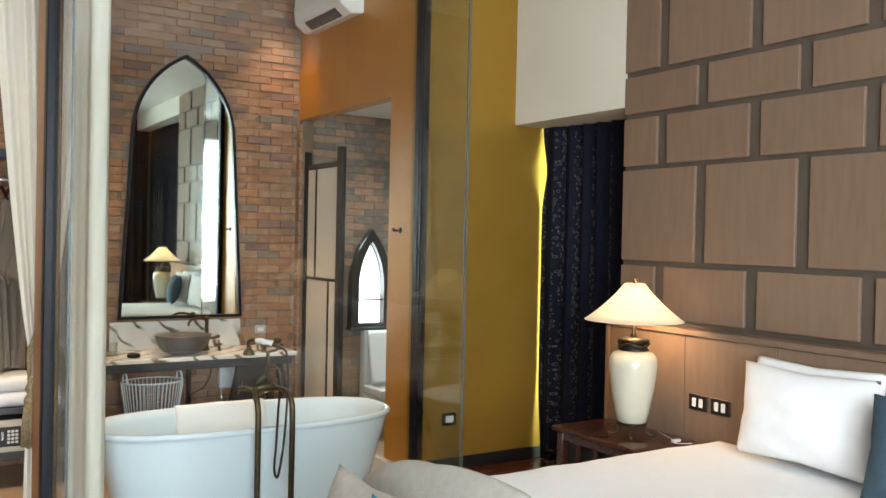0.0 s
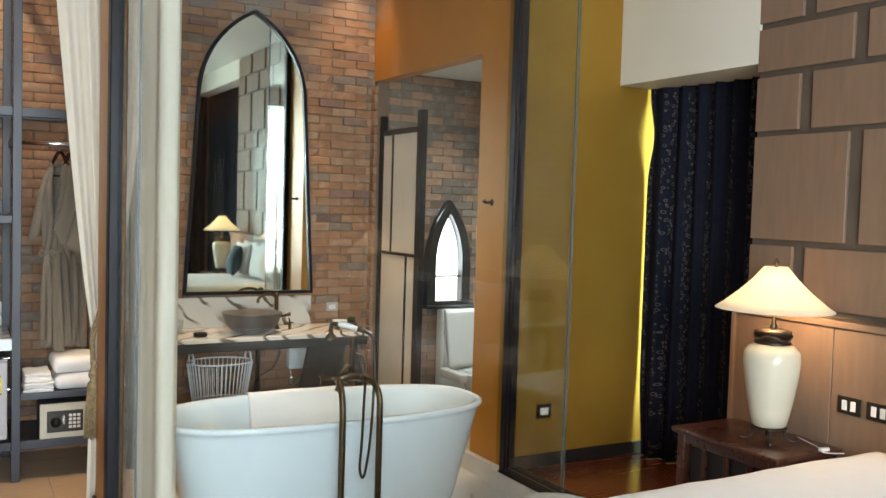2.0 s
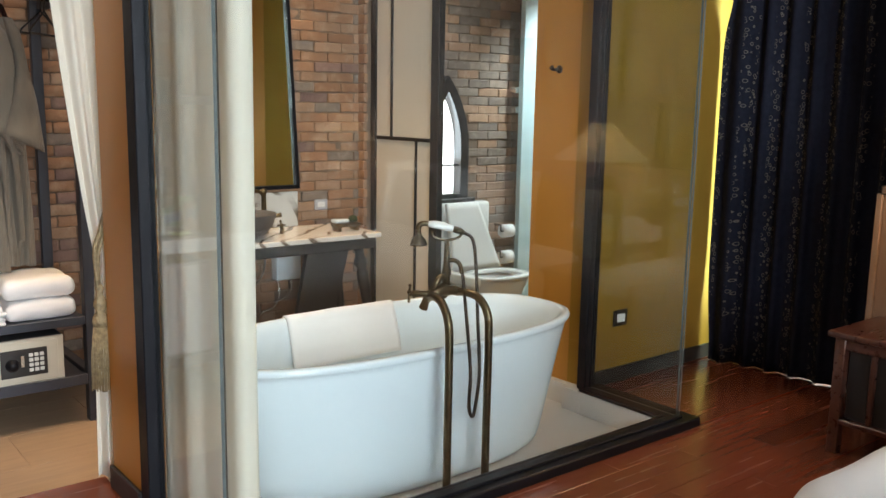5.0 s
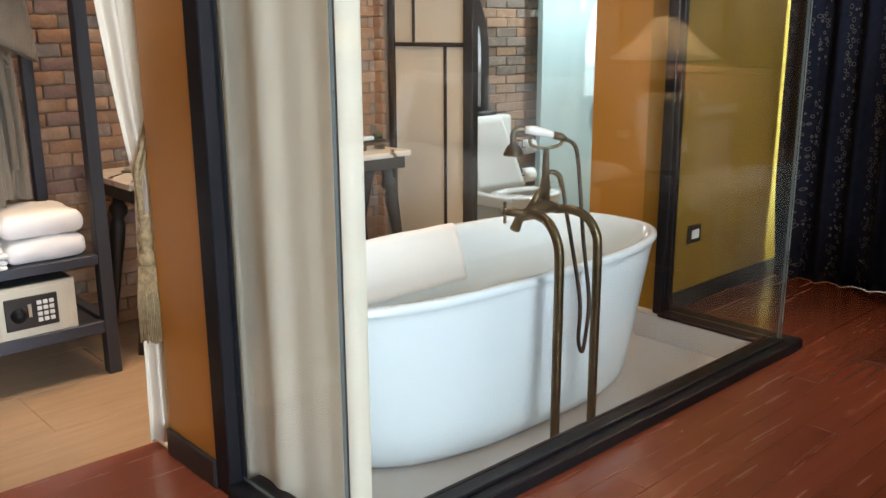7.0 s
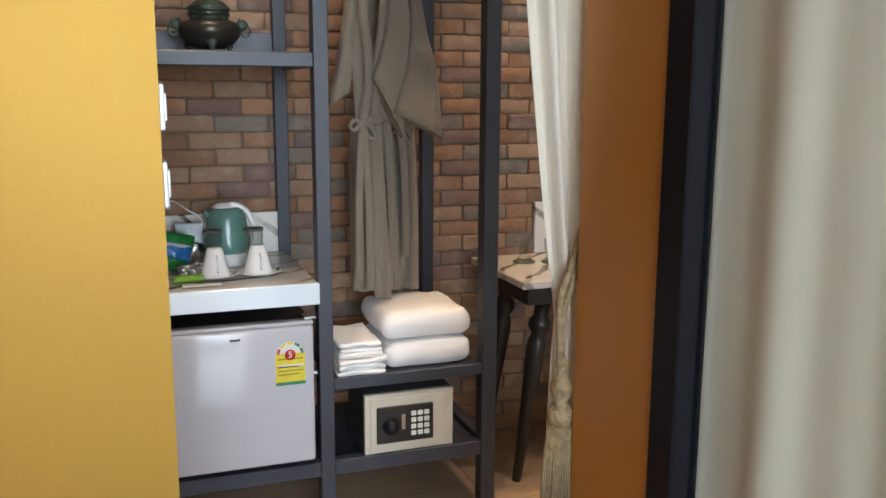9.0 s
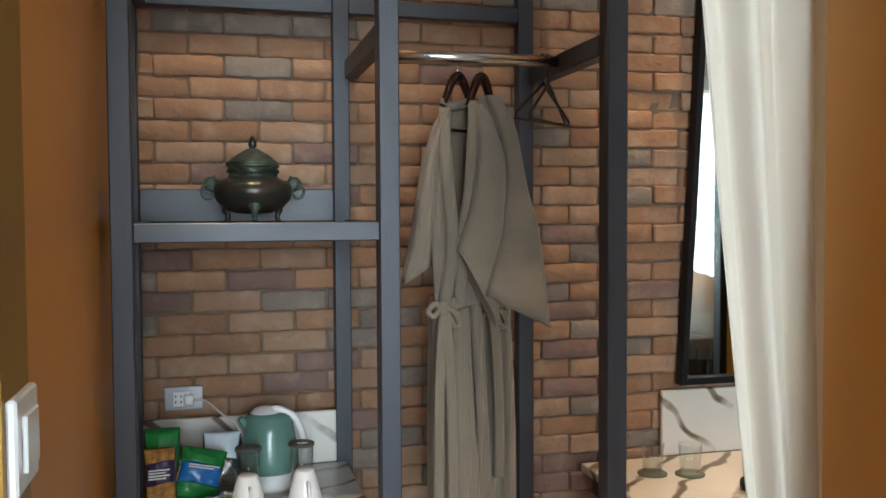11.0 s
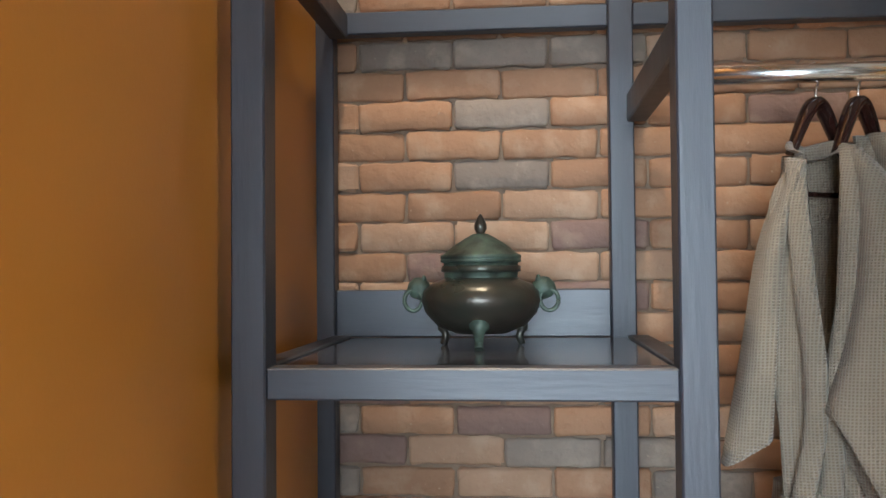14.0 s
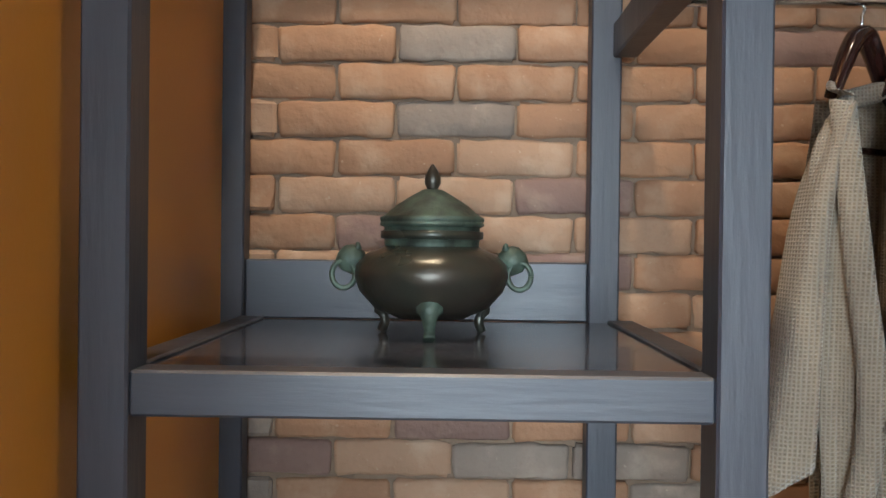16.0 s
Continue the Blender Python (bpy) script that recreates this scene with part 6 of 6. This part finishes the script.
packet(0.79, 7.36, 0.10, 0.20, [(1.0, M_GREENBAG)], "tall green snack bag behind another", -6)
packet(0.955, 7.44, 0.11, 0.16, [(0.5, M_CHROME), (0.5, M_TUB)], "silver and white foil bag", -16, -6)
M_LIME = mat("lime_green_wrapper", (0.20, 0.40, 0.03), 0.35, scale=15, bump=0.2)
single("tea_sachet", turned(cushion(0.115, 0.034, 0.026), Matrix.Translation((0.925, 7.09, ZC + 0.014)) @ Matrix.Rotation(radians(8), 4, "Z") @ Matrix.Rotation(radians(-75), 4, "X")), M_LIME, "lime green stick sachet on the counter", "sachet")
M_FOIL = mat("crumpled_silver_foil", (0.62, 0.62, 0.63), 0.28, metal=0.8, other=(0.45, 0.45, 0.46), scale=40, bump=0.8, bump_scale=45)
for x, y, w, tn in ((0.93, 7.19, 0.075, 12), (0.975, 7.225, 0.07, -25), (0.985, 7.165, 0.055, 40)):
    fb = cushion(w, 0.05, 0.042)
    for v in fb.verts:
        v.co += Vector((0.004, 0.006, 0.004)) * noise.noise(v.co * 70 + Vector((x * 30, 0, 0)))
    single("foil_sachet", turned(fb, Matrix.Translation((x, y, ZC + 0.022)) @ Matrix.Rotation(radians(tn), 4, "Z") @ Matrix.Rotation(radians(-55), 4, "X")), M_FOIL, "crumpled silver and white sachet on the counter", "sachet", "foil sachets")
single("note_card", box(0.90, 1.03, 7.0, 7.04, ZC + 0.003, ZC + 0.006), M_PAPER, "small white card on the counter's edge", "card")

# wall outlet and plug
ot = thing("wall_outlet", (0.84, 7.655, 0.985), "steel outlet plate on the brick wall with a plug in it", "outlet")
part("plate", box(0.782, 0.90, 7.640, 7.662, 0.975, 1.05, 0.003), M_FRIDGE, ot, "grey steel plate")
part("socket", box(0.808, 0.862, 7.634, 7.640, 0.988, 1.036, 0.002), M_CERAMIC, ot)
for dz in (0.009, -0.009):
    for dx in (-0.008, 0.008):
        part("slot", box(0.825 + dx - 0.002, 0.825 + dx + 0.002, 7.633, 7.636, 1.012 + dz - 0.004, 1.012 + dz + 0.004), M_BLACK, ot)
plug = thing("power_plug", (0.855, 7.62, 0.99), "white plug and cord of the kettle", "plug")
part("plug_body", box(0.842, 0.872, 7.605, 7.634, 0.995, 1.028, 0.006, 2), M_CERAMIC, plug)
part("cord", tube(smooth_path([(0.872, 7.60, 1.012), (0.91, 7.57, 1.015), (0.96, 7.5, 0.985), (1.0, 7.46, 0.96), (1.02, 7.47, 0.90), (1.03, 7.48, 0.80)], 6), 0.0035, 6), M_CERAMIC, plug)

# switches on the jamb, on the gold wall and by the mirror
for z in (1.424, 1.300):
    s = thing("light_switch", (0.80, 5.485, z - 0.04), "white light switch on the doorway jamb", "switch", "jamb switches")
    part("plate", box(0.80, 0.808, 5.446, 5.522, z - 0.037, z + 0.037, 0.002), M_CERAMIC, s)
    part("rocker", box(0.808, 0.812, 5.462, 5.506, z - 0.022, z + 0.022, 0.001), M_CERAMIC, s)


def plate_y(name, x, y, z, w, h, label, material):
    s = thing(name, (x, y, z - h / 2), label, "outlet", "wall outlets")
    part("plate", box(x - w / 2, x + w / 2, y - 0.010, y, z - h / 2, z + h / 2, 0.003), material, s)
    part("insert", box(x - w * 0.28, x + w * 0.28, y - 0.015, y - 0.010, z - h * 0.25, z + h * 0.25, 0.002), M_CERAMIC, s)
    return s


plate_y("wall_outlet", 4.47, FACE_Y, 0.375, 0.12, 0.095, "bronze outlet plate low on the gold wall", M_BRONZEDARK)
plate_y("wall_outlet", 3.835, 7.655, 0.84, 0.105, 0.075, "grey steel outlet plate on the brick wall by the mirror", M_FRIDGE)

hk = thing("robe_hook", (4.15, 5.70, 1.74), "small dark bronze robe hook on the ochre wall", "hook")
part("rosette", turned(lathe([(0.022, 0), (0.022, 0.006), (0.01, 0.012), (0, 0.012)], (0, 0, 0), 20), Matrix.Translation((4.18, 5.70, 1.755)) @ Matrix.Rotation(radians(-90), 4, "Y")), M_IRON, hk)
part("arm", tube([(4.17, 5.70, 1.755), (4.13, 5.70, 1.752), (4.115, 5.70, 1.765)], [0.008, 0.008, 0.014], 10), M_IRON, hk)

# ---- vanity things ----
ZV = 0.705
bk = thing("wire_basket", (2.80, 7.3, BATH_Z), "white wire laundry basket with two handles", "basket")
bx, by, bz0, bz1 = 2.785, 7.26, 0.13, 0.50
for z, sx_, sy_ in ((bz0, 0.19, 0.14), (bz0 + 0.08, 0.20, 0.15), (bz1, 0.245, 0.18)):
    part("hoop", tube([(bx + sx_ * math.cos(a), by + sy_ * math.sin(a), z) for a in np.linspace(0, 2 * math.pi, 49)], 0.006, 8), M_TUB, bk)
for k in range(44):
    a = 2 * math.pi * k / 44
    part("wire", tube([(bx + 0.19 * math.cos(a), by + 0.14 * math.sin(a), bz0), (bx + 0.245 * math.cos(a), by + 0.18 * math.sin(a), bz1)], 0.0038, 6), M_TUB, bk)
for s in (-1, 1):
    part("handle", tube(smooth_path([(bx + s * 0.235 - s * 0.02, by - 0.08, bz1), (bx + s * 0.215, by - 0.06, bz1 + 0.05), (bx + s * 0.215, by, bz1 + 0.075), (bx + s * 0.215, by + 0.06, bz1 + 0.05), (bx + s * 0.215, by + 0.08, bz1)], 6), 0.008, 8), M_TUB, bk)
part("base", lathe([(0, 0), (0.18, 0), (0.18, 0.008), (0, 0.008)], (bx, by, bz0), 32, sy=0.75), M_TUB, bk)
stool = thing("low_stand", (2.785, 7.26, BATH_Z), "dark low stand under the basket", "stand")
part("seat", box(2.56, 3.01, 7.08, 7.44, 0.095, 0.123, 0.004), M_BLACK, stool)
for x in (2.60, 2.97):
    for y in (7.12, 7.40):
        part("leg", box(x - 0.02, x + 0.02, y - 0.02, y + 0.02, BATH_Z, 0.095, 0.003), M_BLACK, stool)

ht = thing("water_heater", (3.53, 7.62, 0.335), "small white water heater box under the washstand", "heater")
part("case", box(3.44, 3.63, 7.575, 7.655, 0.34, 0.56, 0.01, 3), M_TUB, ht)
part("pipe", tube(smooth_path([(3.46, 7.6, 0.34), (3.46, 7.58, 0.24), (3.40, 7.55, 0.17), (3.32, 7.56, 0.14), (3.28, 7.6, 0.05)], 6), 0.006, 8), M_CHROME, ht, "flexible steel pipe")
part("pipe", tube(smooth_path([(3.56, 7.6, 0.34), (3.55, 7.58, 0.27), (3.48, 7.56, 0.22), (3.40, 7.56, 0.20)], 6), 0.006, 8), M_CHROME, ht, "flexible steel pipe")
tp = thing("sink_trap", (3.12, 7.4, BATH_Z), "dark drain pipe under the sink", "pipe")
part("drain", tube([(3.12, 7.40, 0.62), (3.12, 7.40, 0.30)], 0.02, 14), M_IRON, tp)
part("drain", tube([(3.12, 7.40, 0.30), (3.12, 7.40, BATH_Z)], 0.028, 14), M_IRON, tp)
part("joint", lathe([(0.03, 0), (0.03, 0.03), (0.022, 0.03)], (3.12, 7.40, 0.59), 16), M_CHROME, tp)
part("hose", tube(smooth_path([(3.14, 7.45, 0.32), (3.22, 7.52, 0.34), (3.30, 7.56, 0.37), (3.36, 7.6, 0.45), (3.38, 7.63, 0.55)], 6), 0.007, 8), M_CHROME, tp, "flexible steel hose")

sd = thing("soap_dish", (3.78, 7.25, ZV), "small wooden soap rack with white soap", "soap dish")
part("rack", box(3.70, 3.88, 7.20, 7.30, ZV + 0.03, ZV + 0.055, 0.004), M_BRASS, sd)
for x in (3.72, 3.86):
    part("foot", box(x - 0.012, x + 0.012, 7.21, 7.29, ZV, ZV + 0.03, 0.003), M_BRASS, sd)
single("soap", box(3.69, 3.80, 7.215, 7.285, ZV + 0.056, ZV + 0.082, 0.012, 3), M_TUB, "white wrapped soap bar on the rack", "soap")
single("potpourri", lathe([(0, 0), (0.03, 0.004), (0.034, 0.02), (0.024, 0.04), (0, 0.045)], (3.845, 7.25, ZV + 0.056), 14), mat("dark_green_leaves", (0.06, 0.08, 0.035), 0.8, other=(0.02, 0.03, 0.015), scale=50, bump=0.8), "small dark green potted sprig", "ornament")
for x, y in ((2.38, 7.44), (2.50, 7.40)):
    co_ = single("coaster", lathe([(0, 0), (0.05, 0), (0.05, 0.005), (0, 0.005)], (x, y, ZV), 24), mat("green_grey_coaster", (0.12, 0.14, 0.10), 0.7, scale=20), "round green coaster under a glass", "coaster", "coasters")
    g = single("drinking_glass", lathe([(0, 0.008), (0.03, 0.008), (0.038, 0.10), (0.04, 0.10), (0.033, 0.0), (0, 0.0)], (x, y, ZV + 0.0055), 28), M_TEAGLASS, "clear tumbler on a coaster", "glass", "vanity tumblers")
    g.visible_shadow = False
single("ashtray", lathe([(0, 0), (0.045, 0), (0.05, 0.012), (0.048, 0.03), (0.04, 0.03), (0.036, 0.012), (0, 0.01)], (2.62, 7.2, ZV), 28), M_FRAME, "round black ceramic dish", "dish")

# ---- air conditioner on the ochre wall ----
ac = thing("air_conditioner", (4.07, 6.85, 3.48), "white wall-mounted air conditioner", "air conditioner")
b = bmesh.new()
prof = [(4.178, 3.50), (4.06, 3.48), (3.965, 3.55), (3.95, 3.64), (3.96, 3.78), (4.0, 3.81), (4.178, 3.81)]
R0 = [[b.verts.new((x, y, z)) for x, z in prof] for y in (6.36, 7.28)]
for k in range(len(prof)):
    b.faces.new((R0[0][k], R0[0][(k + 1) % 7], R0[1][(k + 1) % 7], R0[1][k]))
b.faces.new(R0[0])
b.faces.new(R0[1][::-1])
bmesh.ops.recalc_face_normals(b, faces=b.faces)
bmesh.ops.bevel(b, geom=b.edges[:], offset=0.008, segments=2, affect="EDGES")
part("casing", b, M_CERAMIC, ac)
vent = part("vent", turned(box(-0.045, 0.045, -0.30, 0.30, -0.004, 0.004), Matrix.Translation((4.015, 6.80, 3.512)) @ Matrix.Rotation(radians(36), 4, "Y")), M_BLACK, ac, "dark air outlet")
part("louvre", turned(box(-0.01, 0.03, -0.29, 0.29, -0.002, 0.002), Matrix.Translation((4.01, 6.80, 3.508)) @ Matrix.Rotation(radians(50), 4, "Y")), M_SAFEGREY, vent)

# ---- toilet room, rest ----
b = sheet(lambda u, v: Vector((4.86 - 0.03 * v + u * (0.50 - 0.18 * v), 7.42 + 0.06 * v, 0.275 + 0.53 * v)), 12, 10, 0.022)
part("lid", b, M_CERAMIC, wc, "raised white lid")
part("cistern", box(4.84, 5.34, 7.52, 7.645, BATH_Z + 0.1, 0.80, 0.03, 3), M_CERAMIC, wc)
part("control_panel", box(4.77, 4.845, 7.05, 7.42, 0.22, 0.30, 0.015, 2), M_CERAMIC, wc, "washlet control arm")
for z in (0.53, 0.31):
    r = thing("toilet_roll", (5.58, 7.6, z - 0.055), "white toilet paper roll on a wall holder", "toilet roll", "toilet rolls")
    part("paper", turned(lathe([(0.02, -0.05), (0.055, -0.05), (0.055, 0.05), (0.02, 0.05), (0.02, -0.05)], (0, 0, 0), 28), Matrix.Translation((5.58, 7.58, z)) @ Matrix.Rotation(radians(90), 4, "Y")), M_WHITECLOTH, r)
    part("holder", tube([(5.515, 7.66, z + 0.05), (5.515, 7.58, z + 0.05), (5.515, 7.58, z), (5.65, 7.58, z)], 0.006, 8, smooth=False), M_IRON, r)
M_SHOWERGLASS = glass_mat("greenish_shower_glass", (0.92, 0.97, 0.97), 0.05, 0.8)
sg = thing("shower_screen", (5.665, 6.9, BATH_Z), "frameless clear shower screen with steel hinges", "shower screen")
ob = part("pane", box(5.660, 5.670, 6.3, 7.645, BATH_Z + 0.01, 2.1), M_SHOWERGLASS, sg, "clear greenish glass")
ob.visible_shadow = False
for z in (1.5, 1.66):
    part("hinge", box(5.645, 5.685, 7.59, 7.65, z, z + 0.05, 0.003), M_CHROME, sg)
M_SHOWERWALL = mat("pale_aqua_marble", (0.70, 0.82, 0.86), 0.2, other=(0.58, 0.70, 0.74), scale=2.4, mix=0.5, stretch=(1, 1, 0.5), bump=0.02, detail=8)
structure("wall_shower", box(5.69, 6.75, 7.55, 7.60, BATH_Z, 2.86, 0.002), M_SHOWERWALL, "pale aqua marble shower wall", "wall")
shw = thing("shower_mixer", (6.40, 7.55, 0.4), "aged brass shower mixer with riser pipes", "shower")
part("bar", tube([(6.30, 7.50, 0.80), (6.55, 7.50, 0.80)], 0.02, 12), M_BRASS, shw)
part("valve", lathe([(0.03, -0.03), (0.036, 0), (0.03, 0.03), (0, 0.035)], (6.32, 7.50, 0.80), 16), M_BRASS, shw)
part("riser", tube([(6.42, 7.51, 0.80), (6.42, 7.51, 2.2)], 0.011, 10), M_BRASS, shw)
part("riser", tube([(6.50, 7.51, 0.80), (6.50, 7.51, 1.9)], 0.009, 10), M_BRASS, shw)
part("hose", tube(smooth_path([(6.42, 7.49, 0.78), (6.44, 7.47, 0.55), (6.50, 7.47, 0.50), (6.52, 7.48, 0.65)], 6), 0.008, 8), M_CHROME, shw)
# brick jamb of the toilet doorway
jb = structure("wall_brick_jamb", box(4.185, 4.30, 7.60, WALL_Y + 0.02, BATH_Z, 2.77), M_MORTAR, "brick jamb of the toilet doorway", "wall")
for r in range(42):
    z = BATH_Z + 0.002 + r * BR_H
    if z + BR_H > 2.768:
        break
    bmb = brick_mesh(90 + r % 5, 0.12 if r % 2 else 0.10)
    ob = new("brick", mesh_of("brick", bmb, (M_BRICK, M_BRICKPALE, M_BRICK)[r % 3]))
    ob.parent = jb
    ob.matrix_basis = Matrix.Translation(Vector((4.19, 7.645, z + BR_H / 2)) - ORIGIN[jb]) @ Matrix.Rotation(radians(-90), 4, "Z") @ Matrix.Diagonal((1, 0.6, 1, 1))

# ---- the bricks, last: singles where the camera passes nearest, the rest joined ----
BM = [M_BRICK, M_BRICKPALE, M_BRICKGREY, M_BRICKPLUM]
b = bmesh.new()
rims = []
for outline in ([(0.5, -0.3), (6.9, -0.3), (6.9, CEIL_Z), (0.5, CEIL_Z)], lancet(4.935, 0.185, 0.845, 1.72, 1.22)):
    loop = [b.verts.new((x, WALL_Y + 0.0085, z)) for x, z in outline]
    rims += [b.edges.new((p, q)) for p, q in zip(loop, loop[1:] + loop[:1])]
bmesh.ops.triangle_fill(b, use_beauty=True, use_dissolve=False, edges=rims)
grown = bmesh.ops.extrude_face_region(b, geom=b.faces[:])
bmesh.ops.translate(b, verts=[v for v in grown["geom"] if isinstance(v, bmesh.types.BMVert)], vec=(0, 0.24, 0))
bmesh.ops.recalc_face_normals(b, faces=b.faces)
brick_wall = structure("wall_brick", b, M_MORTAR, "rustic wall of uneven orange, buff and grey bricks", "wall")
SHAPES = [[None] * 4 for _ in range(6)]
for s in range(6):
    for k in range(4):
        SHAPES[s][k] = mesh_of("brick", brick_mesh(50 + s), BM[k])
TEMPL = []
for s in range(6):
    b_ = brick_mesh(50 + s)
    b_.verts.index_update()
    TEMPL.append(([tuple(v.co) for v in b_.verts], [tuple(v.index for v in f.verts) for f in b_.faces]))
    b_.free()
FIXED = {(r, c): 0 for r in range(-3, 4) for c in range(-2, 3)}
# row -4: grey bricks paint in the shadow below the rack's rail
FIXED.update({(-4, -1): 2, (-4, 0): 2, (-4, 1): 2, (-2, 0): 2, (0, 0): 2, (2, 1): 3, (1, 0): 1, (2, -1): 1, (3, -1): 3, (3, 0): 1, (0, -2): 1, (2, 0): 1, (3, 1): 1, (8, 0): 3, (9, -1): 1, (9, 0): 2})
rest = [([], []) for _ in BM]
rnd_b = random.Random(11)
ARCH = (4.95, 0.86, 0.20, 1.72)
single_count = 0
for r in range(-30, 31):
    top = 1.968 - r * BR_H
    zc = top - BR_H / 2
    if zc > CEIL_Z - 0.03 or zc < BATH_Z:
        continue
    for c in range(-2, 28):
        xc = 0.979 + BR_L * (c + 0.5) + (BR_L / 2 if r % 2 else 0.0)
        if xc < 0.62 or xc > 6.7 or (xc > 4.35 and zc > 2.88):
            continue
        if abs(xc - ARCH[0]) < 0.34 and ARCH[1] - 0.05 < zc < ARCH[3] + 0.02 and abs(xc - ARCH[0]) < 0.36 * min(1, (ARCH[3] + 0.06 - zc) / 0.5) ** 0.6:
            continue
        k = FIXED.get((r, c))
        if k is None:
            q = rnd_b.random()
            cuts = (0.42, 0.70, 0.86) if zc < 1.5 and xc < 2.4 else (0.60, 0.84, 0.92)
            k = sum(q > cut for cut in cuts)
            if xc > 4.2:
                k = 2 if q < 0.6 else 1
        s = rnd_b.randrange(6)
        rough = 1.0 if xc < 2.4 or xc > 4.2 else 1.9
        dy = rnd_b.uniform(-0.006, 0.004) * rough
        tilt = rnd_b.uniform(-0.009, 0.009) * rough
        m = Matrix.Translation((xc, WALL_Y + 0.05 + dy, zc)) @ Matrix.Rotation(tilt, 4, "Y") @ Matrix.Rotation(rnd_b.uniform(-0.02, 0.02) * rough, 4, "Z") @ Matrix.Rotation(rnd_b.uniform(-0.04, 0.04) * rough, 4, "X")
        if 0.68 < xc < 2.42 and 0.78 < zc < 2.6 and single_count < 300:
            ob = new("brick", SHAPES[s][k])
            ob.parent = brick_wall
            ob.matrix_basis = Matrix.Translation(-ORIGIN[brick_wall]) @ m
            single_count += 1
        else:
            V, F = rest[k]
            n0 = len(V)
            V.extend([tuple(m @ Vector(p)) for p in TEMPL[s][0]])
            F.extend([tuple(i + n0 for i in f) for f in TEMPL[s][1]])
for k, (V, F) in enumerate(rest):
    me = bpy.data.meshes.new("bricks")
    o = ORIGIN[brick_wall]
    me.from_pydata([(x - o.x, y - o.y, z - o.z) for x, y, z in V], [], F)
    me.materials.append(BM[k])
    ob = tagged(new("bricks", me), "uneven bricks in thin joints", kind="stuff")
    ob.parent = brick_wall

# headboard wall panels
Y_END = 4.25
ROWS_Z = [(1.235, 1.555, 0), (1.59, 2.165, 1), (2.195, 2.495, 0), (2.53, 2.765, 1), (2.80, 3.37, 0), (3.40, 3.66, 1), (3.69, 3.985, 0)]
panel_wall = thing("wall_panels", (5.03, 2.4, 1.2), "taupe oak veneer panels set apart on a dark wall", "wall", kind="structure")
PM = {}
for z0, z1, odd in ROWS_Z:
    gaps = [(3.605 if odd else 3.92) - 0.69 * i for i in range(-1, 7)]
    edges = [Y_END] + [g for g in gaps if 0.5 < g < 4.2] + [0.45]
    for i in range(len(edges) - 1):
        y1 = edges[i] - (0.042 if i else 0)
        y0 = edges[i + 1] + (0.042 if i + 1 < len(edges) - 1 else 0)
        if y1 - y0 < 0.05:
            continue
        key = (round(y1 - y0, 3), round(z1 - z0, 3))
        if key not in PM:
            PM[key] = mesh_of("panel", box(-0.011, 0.012, -(y1 - y0) / 2, (y1 - y0) / 2, -(z1 - z0) / 2, (z1 - z0) / 2, 0.0025), M_PANEL)
        ob = new("panel", PM[key])
        ob.parent = panel_wall
        ob.location = Vector((5.03, (y0 + y1) / 2, (z0 + z1) / 2)) - ORIGIN[panel_wall]

# bathroom floor tiles
TL, TW = 0.9, 0.45
tile_me = mesh_of("tile", box(-TL / 2 + 0.001, TL / 2 - 0.001, -TW / 2 + 0.001, TW / 2 - 0.001, -0.008, 0.0, 0.0015), M_TILE)
for i in range(7):
    for j in range(5):
        x, y = 0.68 + TL * (i + 0.5 - (0.5 if j % 2 else 0.0)), 5.62 + TW * (j + 0.5)
        if x > 6.6 or y > 7.75:
            continue
        ob = new("tile", tile_me)
        ob.parent = floor_bath
        ob.location = Vector((x, y, BATH_Z)) - ORIGIN[floor_bath]

# bedroom floor planks
PL, PW = 1.22, 0.125
plank_me = [mesh_of("plank", box(-PL / 2 + 0.0006, PL / 2 - 0.0006, -PW / 2 + 0.0006, PW / 2 - 0.0006, -0.006, 0.0, 0.0012), M_FLOORWOOD)]
for j in range(36):
    y = 4.715 - PW * (j + 0.5)
    for i in range(7):
        x = -2.6 + PL * (i + 0.5) + (0.0, 0.41, 0.82)[j % 3] * 0.98
        if x + PL / 2 > 5.9 or x < -2.2 and y < 1.5:
            continue
        ob = new("plank", plank_me[0])
        ob.parent = floor_bed
        ob.location = Vector((x, y, -0.0005)) - ORIGIN[floor_bed]
